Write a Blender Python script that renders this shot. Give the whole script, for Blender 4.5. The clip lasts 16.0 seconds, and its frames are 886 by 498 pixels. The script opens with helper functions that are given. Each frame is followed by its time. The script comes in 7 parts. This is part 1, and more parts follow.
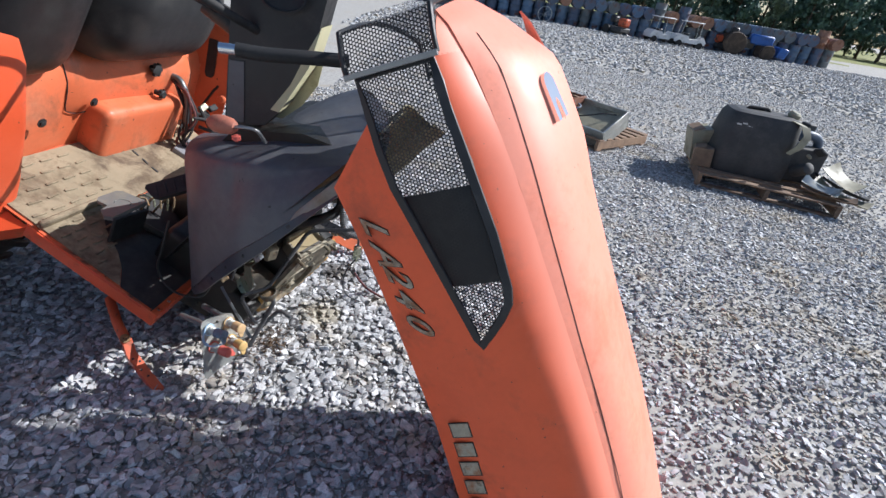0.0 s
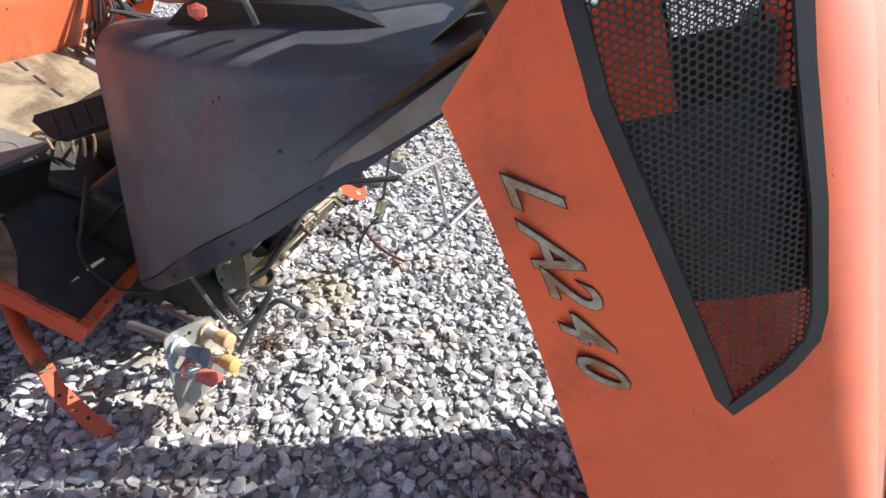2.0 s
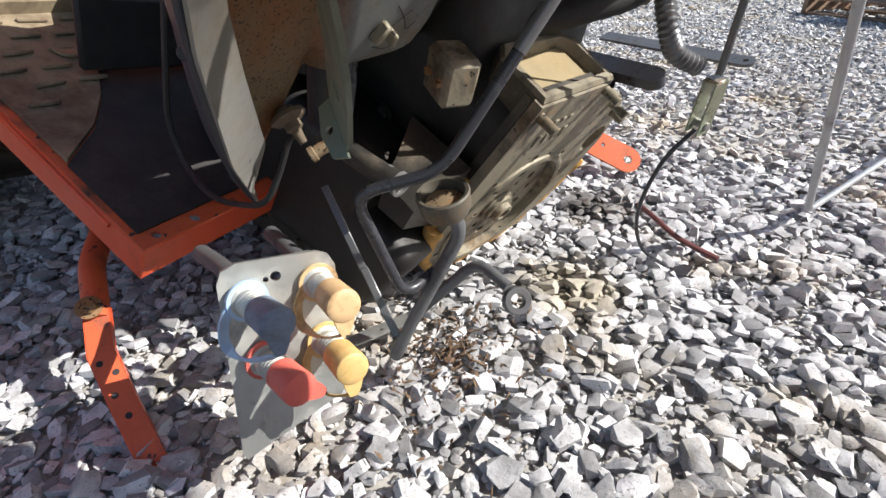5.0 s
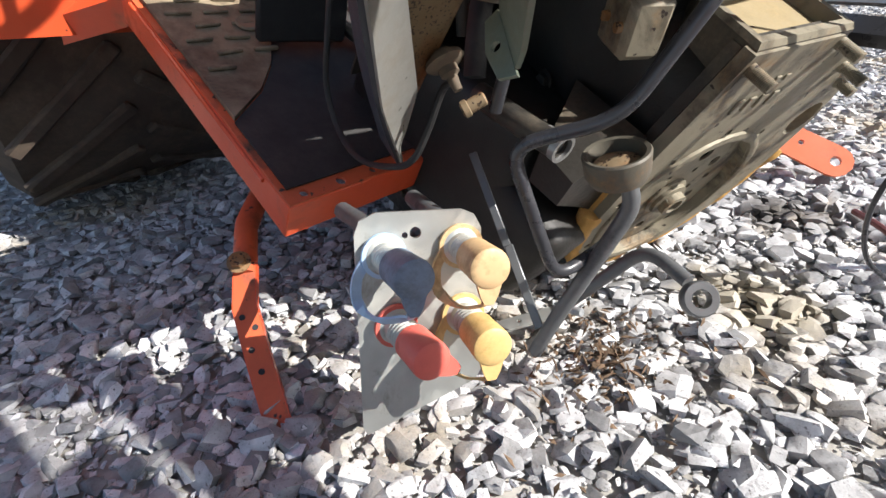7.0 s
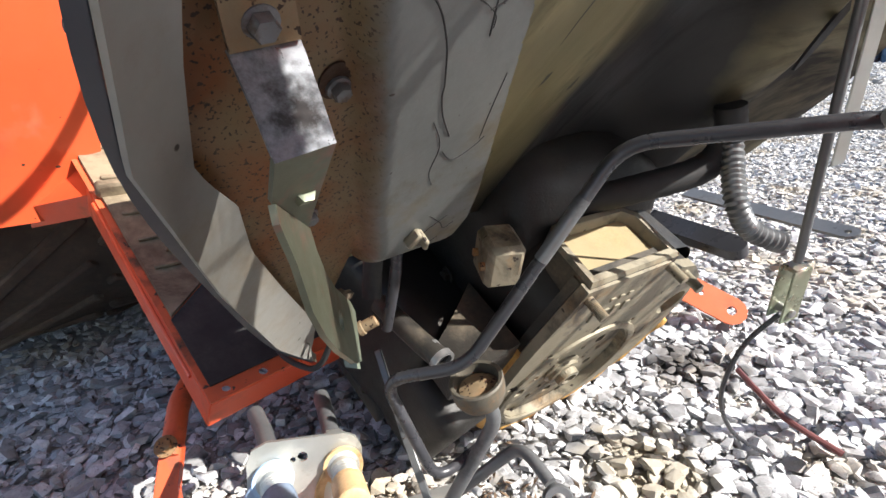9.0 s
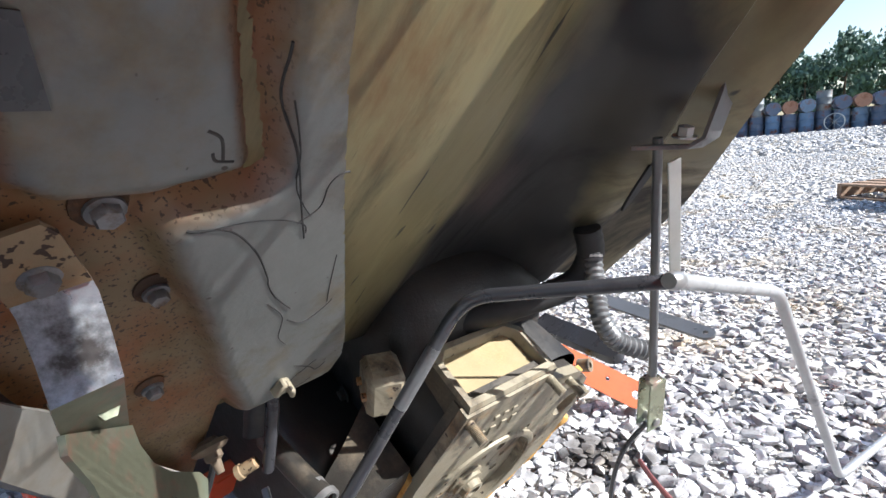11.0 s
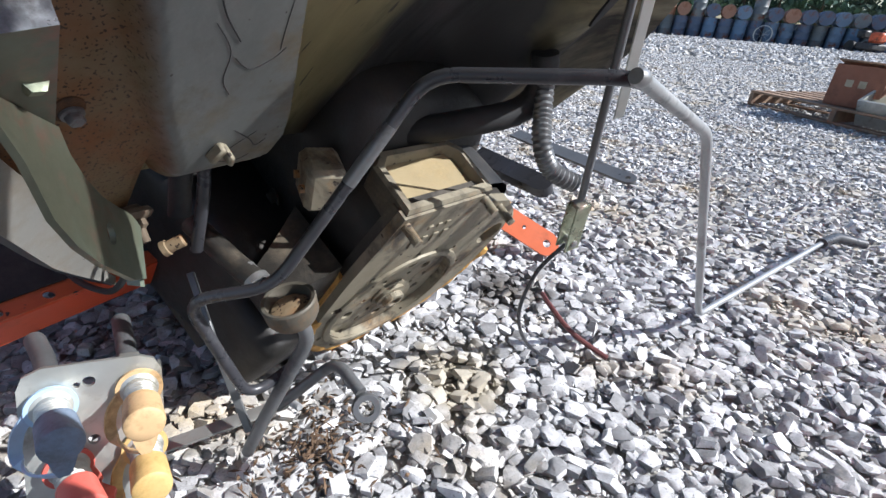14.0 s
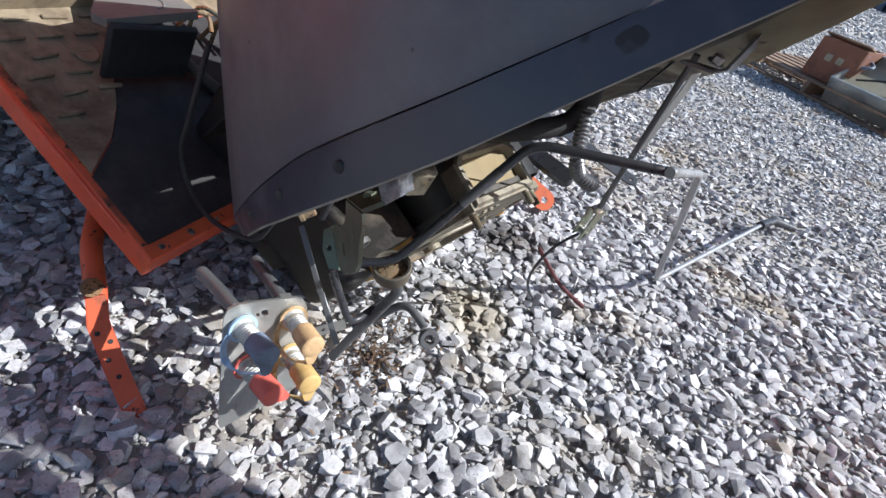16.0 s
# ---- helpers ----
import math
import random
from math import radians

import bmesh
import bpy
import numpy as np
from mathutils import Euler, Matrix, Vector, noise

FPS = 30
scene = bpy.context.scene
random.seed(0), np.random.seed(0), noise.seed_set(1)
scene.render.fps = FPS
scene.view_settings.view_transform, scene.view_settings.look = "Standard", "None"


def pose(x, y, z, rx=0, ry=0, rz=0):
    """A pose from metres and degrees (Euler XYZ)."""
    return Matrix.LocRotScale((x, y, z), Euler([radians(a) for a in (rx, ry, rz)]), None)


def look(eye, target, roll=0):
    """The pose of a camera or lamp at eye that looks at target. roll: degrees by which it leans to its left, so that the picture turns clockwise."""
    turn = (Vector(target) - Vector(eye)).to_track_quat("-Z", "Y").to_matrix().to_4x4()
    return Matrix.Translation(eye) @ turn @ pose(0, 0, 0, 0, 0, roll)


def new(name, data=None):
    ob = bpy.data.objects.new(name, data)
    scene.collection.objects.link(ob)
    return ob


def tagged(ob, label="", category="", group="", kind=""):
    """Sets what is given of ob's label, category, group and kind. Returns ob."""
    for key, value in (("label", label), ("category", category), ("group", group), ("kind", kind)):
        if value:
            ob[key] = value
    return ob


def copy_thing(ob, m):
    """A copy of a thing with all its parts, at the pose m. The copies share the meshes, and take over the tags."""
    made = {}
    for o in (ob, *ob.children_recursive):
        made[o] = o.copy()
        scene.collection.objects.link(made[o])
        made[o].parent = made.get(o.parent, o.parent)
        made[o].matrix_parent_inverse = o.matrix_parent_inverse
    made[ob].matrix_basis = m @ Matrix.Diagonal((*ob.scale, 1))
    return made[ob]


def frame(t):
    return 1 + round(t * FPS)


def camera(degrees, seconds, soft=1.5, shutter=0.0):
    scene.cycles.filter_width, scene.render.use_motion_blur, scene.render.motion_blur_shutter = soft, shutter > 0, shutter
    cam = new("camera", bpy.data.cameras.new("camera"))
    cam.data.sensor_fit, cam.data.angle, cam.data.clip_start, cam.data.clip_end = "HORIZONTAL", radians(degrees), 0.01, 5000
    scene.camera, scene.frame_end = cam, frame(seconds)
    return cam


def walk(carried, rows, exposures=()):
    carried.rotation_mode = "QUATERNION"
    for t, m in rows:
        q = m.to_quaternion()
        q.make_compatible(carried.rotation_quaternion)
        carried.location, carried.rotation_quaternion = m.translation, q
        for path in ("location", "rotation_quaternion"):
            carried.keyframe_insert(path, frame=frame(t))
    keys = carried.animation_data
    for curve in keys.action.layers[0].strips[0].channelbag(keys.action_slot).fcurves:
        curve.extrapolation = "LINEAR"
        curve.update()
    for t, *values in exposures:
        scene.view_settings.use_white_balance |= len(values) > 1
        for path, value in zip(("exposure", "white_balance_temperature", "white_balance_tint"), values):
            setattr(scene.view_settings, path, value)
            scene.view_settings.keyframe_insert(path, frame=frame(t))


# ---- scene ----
cam = camera(85.2, 16.0)
LIGHT = [(0, 0.40, 5850, 10), (1.5, 0.64, 5950, 10), (2.5, 1.12, 6650, 10), (3.2, 1.04, 6600, 10), (5.5, 0.79, 6350, 10), (7, 0.99, 6350, 10), (8, 1.03, 6450, 10), (9.5, 1.4, 6400, 10), (12, 1.45, 5950, 10), (12.5, 1.36, 5950, 10), (13.3, 1.08, 5950, 10), (14, 0.80, 5900, 10), (16, 0.62, 5850, 10)]
PATH = [
    (0, (0.114, 0.104, 1.432), (0.148, 1.845, 0.449), 9.6),
    (0.5, (-0.019, 0.232, 1.369), (0.126, 1.951, 0.357), 11.5),
    (1, (-0.081, 0.347, 1.34), (0.145, 2.034, 0.289), 12.3),
    (1.5, (-0.134, 0.48, 1.257), (0.161, 2.118, 0.149), 12.1),
    (2, (-0.188, 0.643, 1.154), (0.055, 2.223, -0.048), 11.3),
    (2.5, (-0.23, 0.79, 1.035), (-0.166, 2.367, -0.194), 8.2),
    (3, (-0.244, 0.894, 0.9), (-0.359, 2.489, -0.301), 5.7),
    (3.2, (-0.247, 0.919, 0.857), (-0.44, 2.516, -0.331), 5.0),
    (5.3, (-0.285, 1.115, 0.511), (-1.046, 2.641, -0.534), -2.2),
    (5.5, (-0.306, 1.122, 0.489), (-1.102, 2.633, -0.55), -2.2),
    (6, (-0.339, 1.127, 0.465), (-1.232, 2.593, -0.562), -2.2),
    (6.5, (-0.333, 1.116, 0.462), (-1.38, 2.495, -0.539), -4.3),
    (7, (-0.317, 1.121, 0.466), (-1.487, 2.424, -0.5), -5.7),
    (7.5, (-0.292, 1.135, 0.483), (-1.487, 2.436, -0.455), -4.8),
    (8, (-0.272, 1.153, 0.532), (-1.47, 2.49, -0.349), -4.3),
    (8.5, (-0.245, 1.158, 0.578), (-1.451, 2.545, -0.211), -4.3),
    (9, (-0.206, 1.176, 0.632), (-1.384, 2.656, -0.016), -4.8),
    (9.5, (-0.172, 1.194, 0.686), (-1.318, 2.743, 0.15), -5.9),
    (9.7, (-0.167, 1.202, 0.708), (-1.292, 2.775, 0.199), -5.5),
    (11.8, (-0.114, 1.233, 0.703), (-1.064, 2.951, 0.322), -5.5),
    (12, (-0.115, 1.236, 0.696), (-1.046, 2.959, 0.289), -5.2),
    (12.5, (-0.127, 1.226, 0.672), (-1.006, 2.956, 0.189), -4.3),
    (13, (-0.137, 1.213, 0.632), (-0.95, 2.93, 0.006), -2.0),
    (13.5, (-0.143, 1.203, 0.615), (-0.873, 2.892, -0.17), 0.9),
    (14, (-0.153, 1.189, 0.629), (-0.787, 2.854, -0.281), 4.6),
    (14.5, (-0.16, 1.167, 0.651), (-0.675, 2.808, -0.369), 9.3),
    (15, (-0.188, 1.103, 0.695), (-0.581, 2.714, -0.423), 13.5),
    (15.5, (-0.231, 1.044, 0.771), (-0.558, 2.614, -0.423), 16.4),
    (16, (-0.285, 1.005, 0.828), (-0.622, 2.544, -0.403), 16.5),
]
walk(cam, [(t, look(eye, target, roll)) for t, eye, target, roll in PATH], LIGHT)

# world, sun and exposure
SUN_AZ, SUN_EL = radians(18.5), radians(37.0)
world = bpy.data.worlds.new("sky")
scene.world = world
world.use_nodes = True
wn = world.node_tree
sky = wn.nodes.new("ShaderNodeTexSky")
sky.sky_type, sky.sun_disc = "NISHITA", False
sky.sun_elevation, sky.sun_rotation = SUN_EL, radians(90) - SUN_AZ
sky.air_density, sky.dust_density = 1.0, 1.2
wn.links.new(sky.outputs[0], wn.nodes["Background"].inputs["Color"])
wn.nodes["Background"].inputs["Strength"].default_value = 0.082
sun_data = bpy.data.lights.new("sun", "SUN")
sun_data.energy, sun_data.angle, sun_data.color = 5.0, radians(0.35), (1.0, 0.95, 0.88)
sun = new("sun", sun_data)
to_sun = Vector((math.cos(SUN_EL) * math.cos(SUN_AZ), math.cos(SUN_EL) * math.sin(SUN_AZ), math.sin(SUN_EL)))
sun.matrix_world = look(to_sun * 20, (0, 0, 0))

# small building helpers
TRACTOR = pose(-0.499, 1.853, 0.142, 0, 0, -8) @ pose(0, 0, 0, 0, 31, 0) @ pose(0, 0, 0, -4, 0, 0)


def T(x, y, z):
    """A place on the tractor (ahead, to its left, up from the clutch shaft's end), in the world."""
    return TRACTOR @ Vector((x, y, z))


def mesh_of(bm, name, smooth=40):
    bmesh.ops.recalc_face_normals(bm, faces=bm.faces)
    me = bpy.data.meshes.new(name)
    bm.to_mesh(me)
    bm.free()
    if smooth:
        for p in me.polygons:
            p.use_smooth = True
        me.set_sharp_from_angle(angle=radians(smooth))
    return me


def part(name, bm, material, parent=None, label="", smooth=40):
    """Links a bmesh as one mesh object, under a thing or part where one is given."""
    ob = new(name, mesh_of(bm, name, smooth))
    ob.data.materials.append(material)
    if parent:
        ob.parent = parent
    if label:
        ob["label"] = label
    return ob


def thing(name, label, category, group="", kind="", at=None):
    ob = new(name)
    ob.empty_display_size = 0.05
    if at is not None:
        ob.matrix_world = at if isinstance(at, Matrix) else Matrix.Translation(at)
    return tagged(ob, label, category, group, kind)


def box(bm, size, m=None, bevel=0.0, seg=1):
    """A box of that size round the origin of m."""
    made = bmesh.ops.create_cube(bm, size=1.0, matrix=(m or Matrix()) @ Matrix.Diagonal((*size, 1)))["verts"]
    if bevel:
        edges = list({e for v in made for e in v.link_edges})
        bmesh.ops.bevel(bm, geom=edges, offset=bevel, segments=seg, affect="EDGES", profile=0.5)
    return bm


def boxes(*items):
    bm = bmesh.new()
    for size, m, bevel in items:
        box(bm, size, m, bevel)
    return bm


def rounded_box(size, m, r, n=12):
    """A box with all its edges rounded to the radius r, as one closed skin."""
    bm = bmesh.new()
    bmesh.ops.create_cube(bm, size=2.0)
    bmesh.ops.subdivide_edges(bm, edges=bm.edges[:], cuts=n - 1, use_grid_fill=True)
    half = [v / 2 for v in size]
    for v in bm.verts:
        core, push = Vector(), Vector()
        for k in range(3):
            # the outer thirds of the grid make the round edge
            u, w = abs(v.co[k]), math.copysign(1, v.co[k])
            flat = half[k] - r
            core[k] = w * flat * min(1.0, u / 0.5)
            push[k] = w * max(0.0, (u - 0.5) / 0.5)
        v.co = m @ (core + (push.normalized() * r if push.length else push))
    for f in bm.faces:
        f.smooth = True
    return bm


def lathe(bm, profile, m=None, seg=24, cap=True):
    """Turns (radius, height) pairs round the z axis of m."""
    m = m or Matrix()
    rings = []
    for r, z in profile:
        rings.append([bm.verts.new(m @ Vector((r * math.cos(2 * math.pi * k / seg), r * math.sin(2 * math.pi * k / seg), z))) for k in range(seg)])
    for a, b in zip(rings, rings[1:]):
        for k in range(seg):
            bm.faces.new((a[k], a[(k + 1) % seg], b[(k + 1) % seg], b[k]))
    if cap:
        bm.faces.new(rings[0][::-1])
        bm.faces.new(rings[-1])
    return bm


def smooth_path(points, steps=6, closed=False):
    """A Catmull-Rom curve through the points."""
    pts = [Vector(p) for p in points]
    out = []
    for i in range(len(pts) - 1):
        p0, p1, p2, p3 = pts[max(i - 1, 0)], pts[i], pts[i + 1], pts[min(i + 2, len(pts) - 1)]
        for k in range(steps):
            t = k / steps
            out.append(0.5 * (2 * p1 + (p2 - p0) * t + (2 * p0 - 5 * p1 + 4 * p2 - p3) * t * t + (3 * p1 - p0 - 3 * p2 + p3) * t ** 3))
    return out + [pts[-1]]


def bent_path(points, radius, steps=5):
    """Straight runs with rounded corners."""
    pts = [Vector(p) for p in points]
    out = [pts[0]]
    for a, b, c in zip(pts, pts[1:], pts[2:]):
        r = min(radius, (a - b).length * 0.45, (c - b).length * 0.45)
        p, q = b + (a - b).normalized() * r, b + (c - b).normalized() * r
        for k in range(steps + 1):
            t = k / steps
            out.append(p * (1 - t) ** 2 + b * 2 * t * (1 - t) + q * t * t)
    return out + [pts[-1]]


def tube(bm, path, radius, seg=12, cap=True, ridged=0.0, hollow=0.0):
    """A round bar along a path; radius may be a function of the share of the way gone."""
    path = [Vector(p) for p in path]
    up = Vector((0.13, 0.2, 1)).normalized()
    rings = []
    side = None
    for i, p in enumerate(path):
        d = (path[min(i + 1, len(path) - 1)] - path[max(i - 1, 0)]).normalized()
        side = (side - d * side.dot(d)).normalized() if side else d.cross(up).normalized()
        other = d.cross(side)
        r = radius(i / (len(path) - 1)) if callable(radius) else radius
        if ridged:
            r += ridged * (i % 2)
        rings.append([bm.verts.new(p + (side * math.cos(2 * math.pi * k / seg) + other * math.sin(2 * math.pi * k / seg)) * r) for k in range(seg)])
    for a, b in zip(rings, rings[1:]):
        for k in range(seg):
            bm.faces.new((a[k], a[(k + 1) % seg], b[(k + 1) % seg], b[k]))
    if cap:
        bm.faces.new(rings[0][::-1])
        if hollow:
            d = (path[-1] - path[-2]).normalized()
            inner = [bm.verts.new(path[-1] + (v.co - path[-1]) * hollow) for v in rings[-1]]
            deep = [bm.verts.new(v.co - d * 0.03) for v in inner]
            for a, b in ((rings[-1], inner), (inner, deep)):
                for k in range(seg):
                    bm.faces.new((a[k], a[(k + 1) % seg], b[(k + 1) % seg], b[k]))
            bm.faces.new(deep)
        else:
            bm.faces.new(rings[-1])
    return bm


def grid(bm, rows, skip=None):
    """Faces between rows of points; skip(i, j) leaves a face out."""
    vs = [[bm.verts.new(p) for p in row] for row in rows]
    for i in range(len(vs) - 1):
        for j in range(len(vs[0]) - 1):
            if not (skip and skip(i, j)):
                bm.faces.new((vs[i][j], vs[i][j + 1], vs[i + 1][j + 1], vs[i + 1][j]))
    return vs


def thicken(bm, depth):
    """Gives a sheet its thickness, to the side against its normals."""
    bmesh.ops.remove_doubles(bm, verts=bm.verts, dist=1e-5)
    bmesh.ops.recalc_face_normals(bm, faces=bm.faces)
    bmesh.ops.solidify(bm, geom=bm.faces[:], thickness=depth)
    return bm


def plate(bm, outline, depth, m=None, holes=()):
    """A flat plate from an outline in the xy plane of m, with round holes (x, y, radius)."""
    m = m or Matrix()
    flat = bmesh.new()
    loops = [[flat.verts.new((x, y, 0)) for x, y in outline]]
    for x, y, r in holes:
        loops.append([flat.verts.new((x + r * math.cos(k * math.pi / 7), y + r * math.sin(k * math.pi / 7), 0)) for k in range(14)])
    edges = []
    for loop in loops:
        edges += [flat.edges.new((loop[k], loop[(k + 1) % len(loop)])) for k in range(len(loop))]
    bmesh.ops.triangle_fill(flat, edges=edges, use_beauty=True)
    made = {}
    for z in (0, depth):
        for v in flat.verts:
            made[v, z] = bm.verts.new(m @ Vector((v.co.x, v.co.y, z)))
    for f in flat.faces:
        bm.faces.new([made[v, depth] for v in f.verts])
        bm.faces.new([made[v, 0] for v in reversed(f.verts)])
    for loop in loops:
        for k in range(len(loop)):
            a, b = loop[k], loop[(k + 1) % len(loop)]
            bm.faces.new((made[a, 0], made[b, 0], made[b, depth], made[a, depth]))
    flat.free()
    return bm


def frame_at(origin, ahead, up):
    """A pose whose x axis runs along ahead and whose z axis is as near up as can be."""
    x = Vector(ahead).normalized()
    y = Vector(up).cross(x).normalized()
    return Matrix.Translation(origin) @ Matrix((x, y, x.cross(y))).transposed().to_4x4()


def along(table, s):
    """Straight interpolation in rising (s, value) pairs."""
    if s <= table[0][0]:
        return table[0][1]
    for (a, p), (b, q) in zip(table, table[1:]):
        if s <= b:
            return p + (q - p) * (s - a) / (b - a)
    return table[-1][1]


def bolt(bm, m, r=0.008, h=0.006, washer=1.5):
    if washer:
        lathe(bm, [(r * washer, 0), (r * washer, 0.002)], m, 18)
    lathe(bm, [(r, 0.002), (r, h), (r * 0.8, h + 0.001)], m, 6)
    return bm

# materials
def material(name, colour, rough=0.6, metal=0.0, vary=0.12, scale=6.0, bump=0.0, bump_scale=60.0, dirt=None, dirt_at=(0.52, 0.62), dirt_scale=3.0, dirt_rough=0.9, specks=None, speck_scale=120.0, speck_at=(0.66, 0.7), gloss_vary=0.12, coat=0.0, island=0.0, stretch=(1, 1, 1), stain=None, stain_at=(0.54, 0.66), stain_scale=5.0):
    """A worn surface: a base colour that drifts, a second layer of dirt or rust in patches, fine specks and a relief."""
    m = bpy.data.materials.new(name)
    m.use_nodes = True
    n, l = m.node_tree.nodes, m.node_tree.links
    b = n["Principled BSDF"]
    co = n.new("ShaderNodeTexCoord")
    mp = n.new("ShaderNodeMapping")
    mp.inputs["Scale"].default_value = stretch
    l.new(co.outputs["Object"], mp.inputs["Vector"])

    def noise_of(sc, detail=6.0, roughness=0.6):
        t = n.new("ShaderNodeTexNoise")
        t.inputs["Scale"].default_value, t.inputs["Detail"].default_value, t.inputs["Roughness"].default_value = sc, detail, roughness
        l.new(mp.outputs[0], t.inputs["Vector"])
        return t

    def ramp_of(source, lo, hi):
        r = n.new("ShaderNodeMapRange")
        r.inputs["From Min"].default_value, r.inputs["From Max"].default_value = lo, hi
        l.new(source, r.inputs["Value"])
        return r.outputs["Result"]

    def mix_of(fac, a, c):
        x = n.new("ShaderNodeMix")
        x.data_type = "RGBA"
        for s, v in ((0, fac), (6, a), (7, c)):
            if hasattr(v, "links"):
                l.new(v, x.inputs[s])
            else:
                x.inputs[s].default_value = v
        return x.outputs[2]

    rgb = lambda c, k=1.0: (*(min(1.0, v * k) for v in c), 1)
    base = mix_of(ramp_of(noise_of(scale).outputs[0], 0.3, 0.7), rgb(colour, 1 - vary), rgb(colour, 1 + vary))
    fine = ramp_of(noise_of(scale * 14, 3.0).outputs[0], 0.25, 0.75)
    base = mix_of(fine, base, mix_of(0.5, base, rgb(colour, 1 + vary * 0.8)))
    if island:
        geo = n.new("ShaderNodeNewGeometry")
        shift = n.new("ShaderNodeHueSaturation")
        l.new(ramp_of(geo.outputs["Random Per Island"], -0.0, 1.0), (mul := n.new("ShaderNodeMath")).inputs[0])
        mul.operation = "MULTIPLY_ADD"
        mul.inputs[1].default_value, mul.inputs[2].default_value = 2 * island, 1 - island
        l.new(mul.outputs[0], shift.inputs["Value"])
        l.new(base, shift.inputs["Color"])
        base = shift.outputs[0]
    rough_out = ramp_of(noise_of(scale * 3).outputs[0], 0.2, 0.8)
    spread = n.new("ShaderNodeMapRange")
    l.new(rough_out, spread.inputs["Value"])
    spread.inputs["To Min"].default_value, spread.inputs["To Max"].default_value = max(0.03, rough - gloss_vary), min(1, rough + gloss_vary)
    rough_now = spread.outputs["Result"]
    if dirt:
        mask = ramp_of(noise_of(dirt_scale, 9.0, 0.68).outputs[0], *dirt_at)
        base = mix_of(mask, base, mix_of(fine, rgb(dirt, 0.75), rgb(dirt, 1.3)))
        rm = n.new("ShaderNodeMix")
        l.new(mask, rm.inputs[0])
        l.new(rough_now, rm.inputs[2])
        rm.inputs[3].default_value = dirt_rough
        rough_now = rm.outputs[0]
        if metal:
            mm = n.new("ShaderNodeMix")
            l.new(mask, mm.inputs[0])
            mm.inputs[2].default_value, mm.inputs[3].default_value = metal, 0.0
            l.new(mm.outputs[0], b.inputs["Metallic"])
    if stain:
        t = n.new("ShaderNodeTexNoise")
        t.inputs["Scale"].default_value, t.inputs["Detail"].default_value, t.inputs["Roughness"].default_value, t.inputs["Distortion"].default_value = stain_scale, 10.0, 0.7, 0.4
        l.new(co.outputs["Object"], t.inputs["Vector"])
        base = mix_of(ramp_of(t.outputs[0], *stain_at), base, rgb(stain))
    if specks:
        base = mix_of(ramp_of(noise_of(speck_scale, 2.0).outputs[0], *speck_at), base, rgb(specks))
    l.new(base, b.inputs["Base Color"])
    l.new(rough_now, b.inputs["Roughness"])
    if not (dirt and metal):
        b.inputs["Metallic"].default_value = metal
    b.inputs["Coat Weight"].default_value = coat
    b.inputs["Coat Roughness"].default_value = 0.25
    if bump:
        bp = n.new("ShaderNodeBump")
        bp.inputs["Strength"].default_value, bp.inputs["Distance"].default_value = bump, 0.002
        l.new(noise_of(bump_scale, 8.0, 0.65).outputs[0], bp.inputs["Height"])
        l.new(bp.outputs[0], b.inputs["Normal"])
    return m


RUST = (0.16, 0.055, 0.02)
ORANGE = (0.64, 0.088, 0.028)
hood_paint = material("faded_orange_plastic", (0.86, 0.128, 0.038), 0.45, vary=0.11, scale=4, bump=0.05, bump_scale=300, dirt=(0.62, 0.115, 0.045), dirt_at=(0.52, 0.76), dirt_scale=5, dirt_rough=0.6, specks=(0.2, 0.05, 0.03), speck_scale=70, speck_at=(0.74, 0.76), stain=(0.55, 0.10, 0.04), stain_at=(0.56, 0.74), stain_scale=2.6)
orange_paint = material("orange_paint", ORANGE, 0.38, vary=0.1, scale=5, bump=0.08, bump_scale=120, dirt=(0.28, 0.12, 0.06), dirt_at=(0.58, 0.75), dirt_scale=6, specks=(0.05, 0.03, 0.02), speck_scale=55, speck_at=(0.72, 0.75), coat=0.2, stain=(0.3, 0.07, 0.03), stain_at=(0.56, 0.7), stain_scale=4.0)
deck_paint = material("dusty_orange_deck_paint", (0.62, 0.145, 0.058), 0.42, vary=0.14, scale=4, bump=0.1, bump_scale=120, dirt=(0.40, 0.16, 0.085), dirt_at=(0.5, 0.74), dirt_scale=4, specks=(0.06, 0.035, 0.025), speck_scale=50, speck_at=(0.71, 0.74), stain=(0.30, 0.10, 0.05), stain_at=(0.56, 0.72), stain_scale=4.5)
orange_old = material("orange_paint_scuffed", (0.55, 0.10, 0.035), 0.5, vary=0.18, scale=8, bump=0.15, dirt=(0.10, 0.055, 0.035), dirt_at=(0.5, 0.62), dirt_scale=7, specks=(0.04, 0.025, 0.02), speck_scale=60, speck_at=(0.66, 0.7))
black_plastic = material("black_mesh_plastic", (0.018, 0.018, 0.02), 0.45, vary=0.25, scale=12, bump=0.1, bump_scale=250, dirt=(0.05, 0.048, 0.045), dirt_at=(0.5, 0.75), dirt_scale=6, dirt_rough=0.7)
cowl_plastic = material("grey_faded_plastic", (0.088, 0.092, 0.108), 0.34, vary=0.2, scale=3, bump=0.12, bump_scale=260, dirt=(0.12, 0.115, 0.115), dirt_at=(0.42, 0.7), dirt_scale=2.5, dirt_rough=0.65, specks=(0.015, 0.015, 0.015), speck_scale=45, speck_at=(0.72, 0.74), stain=(0.055, 0.06, 0.078), stain_at=(0.5, 0.68), stain_scale=2.4)
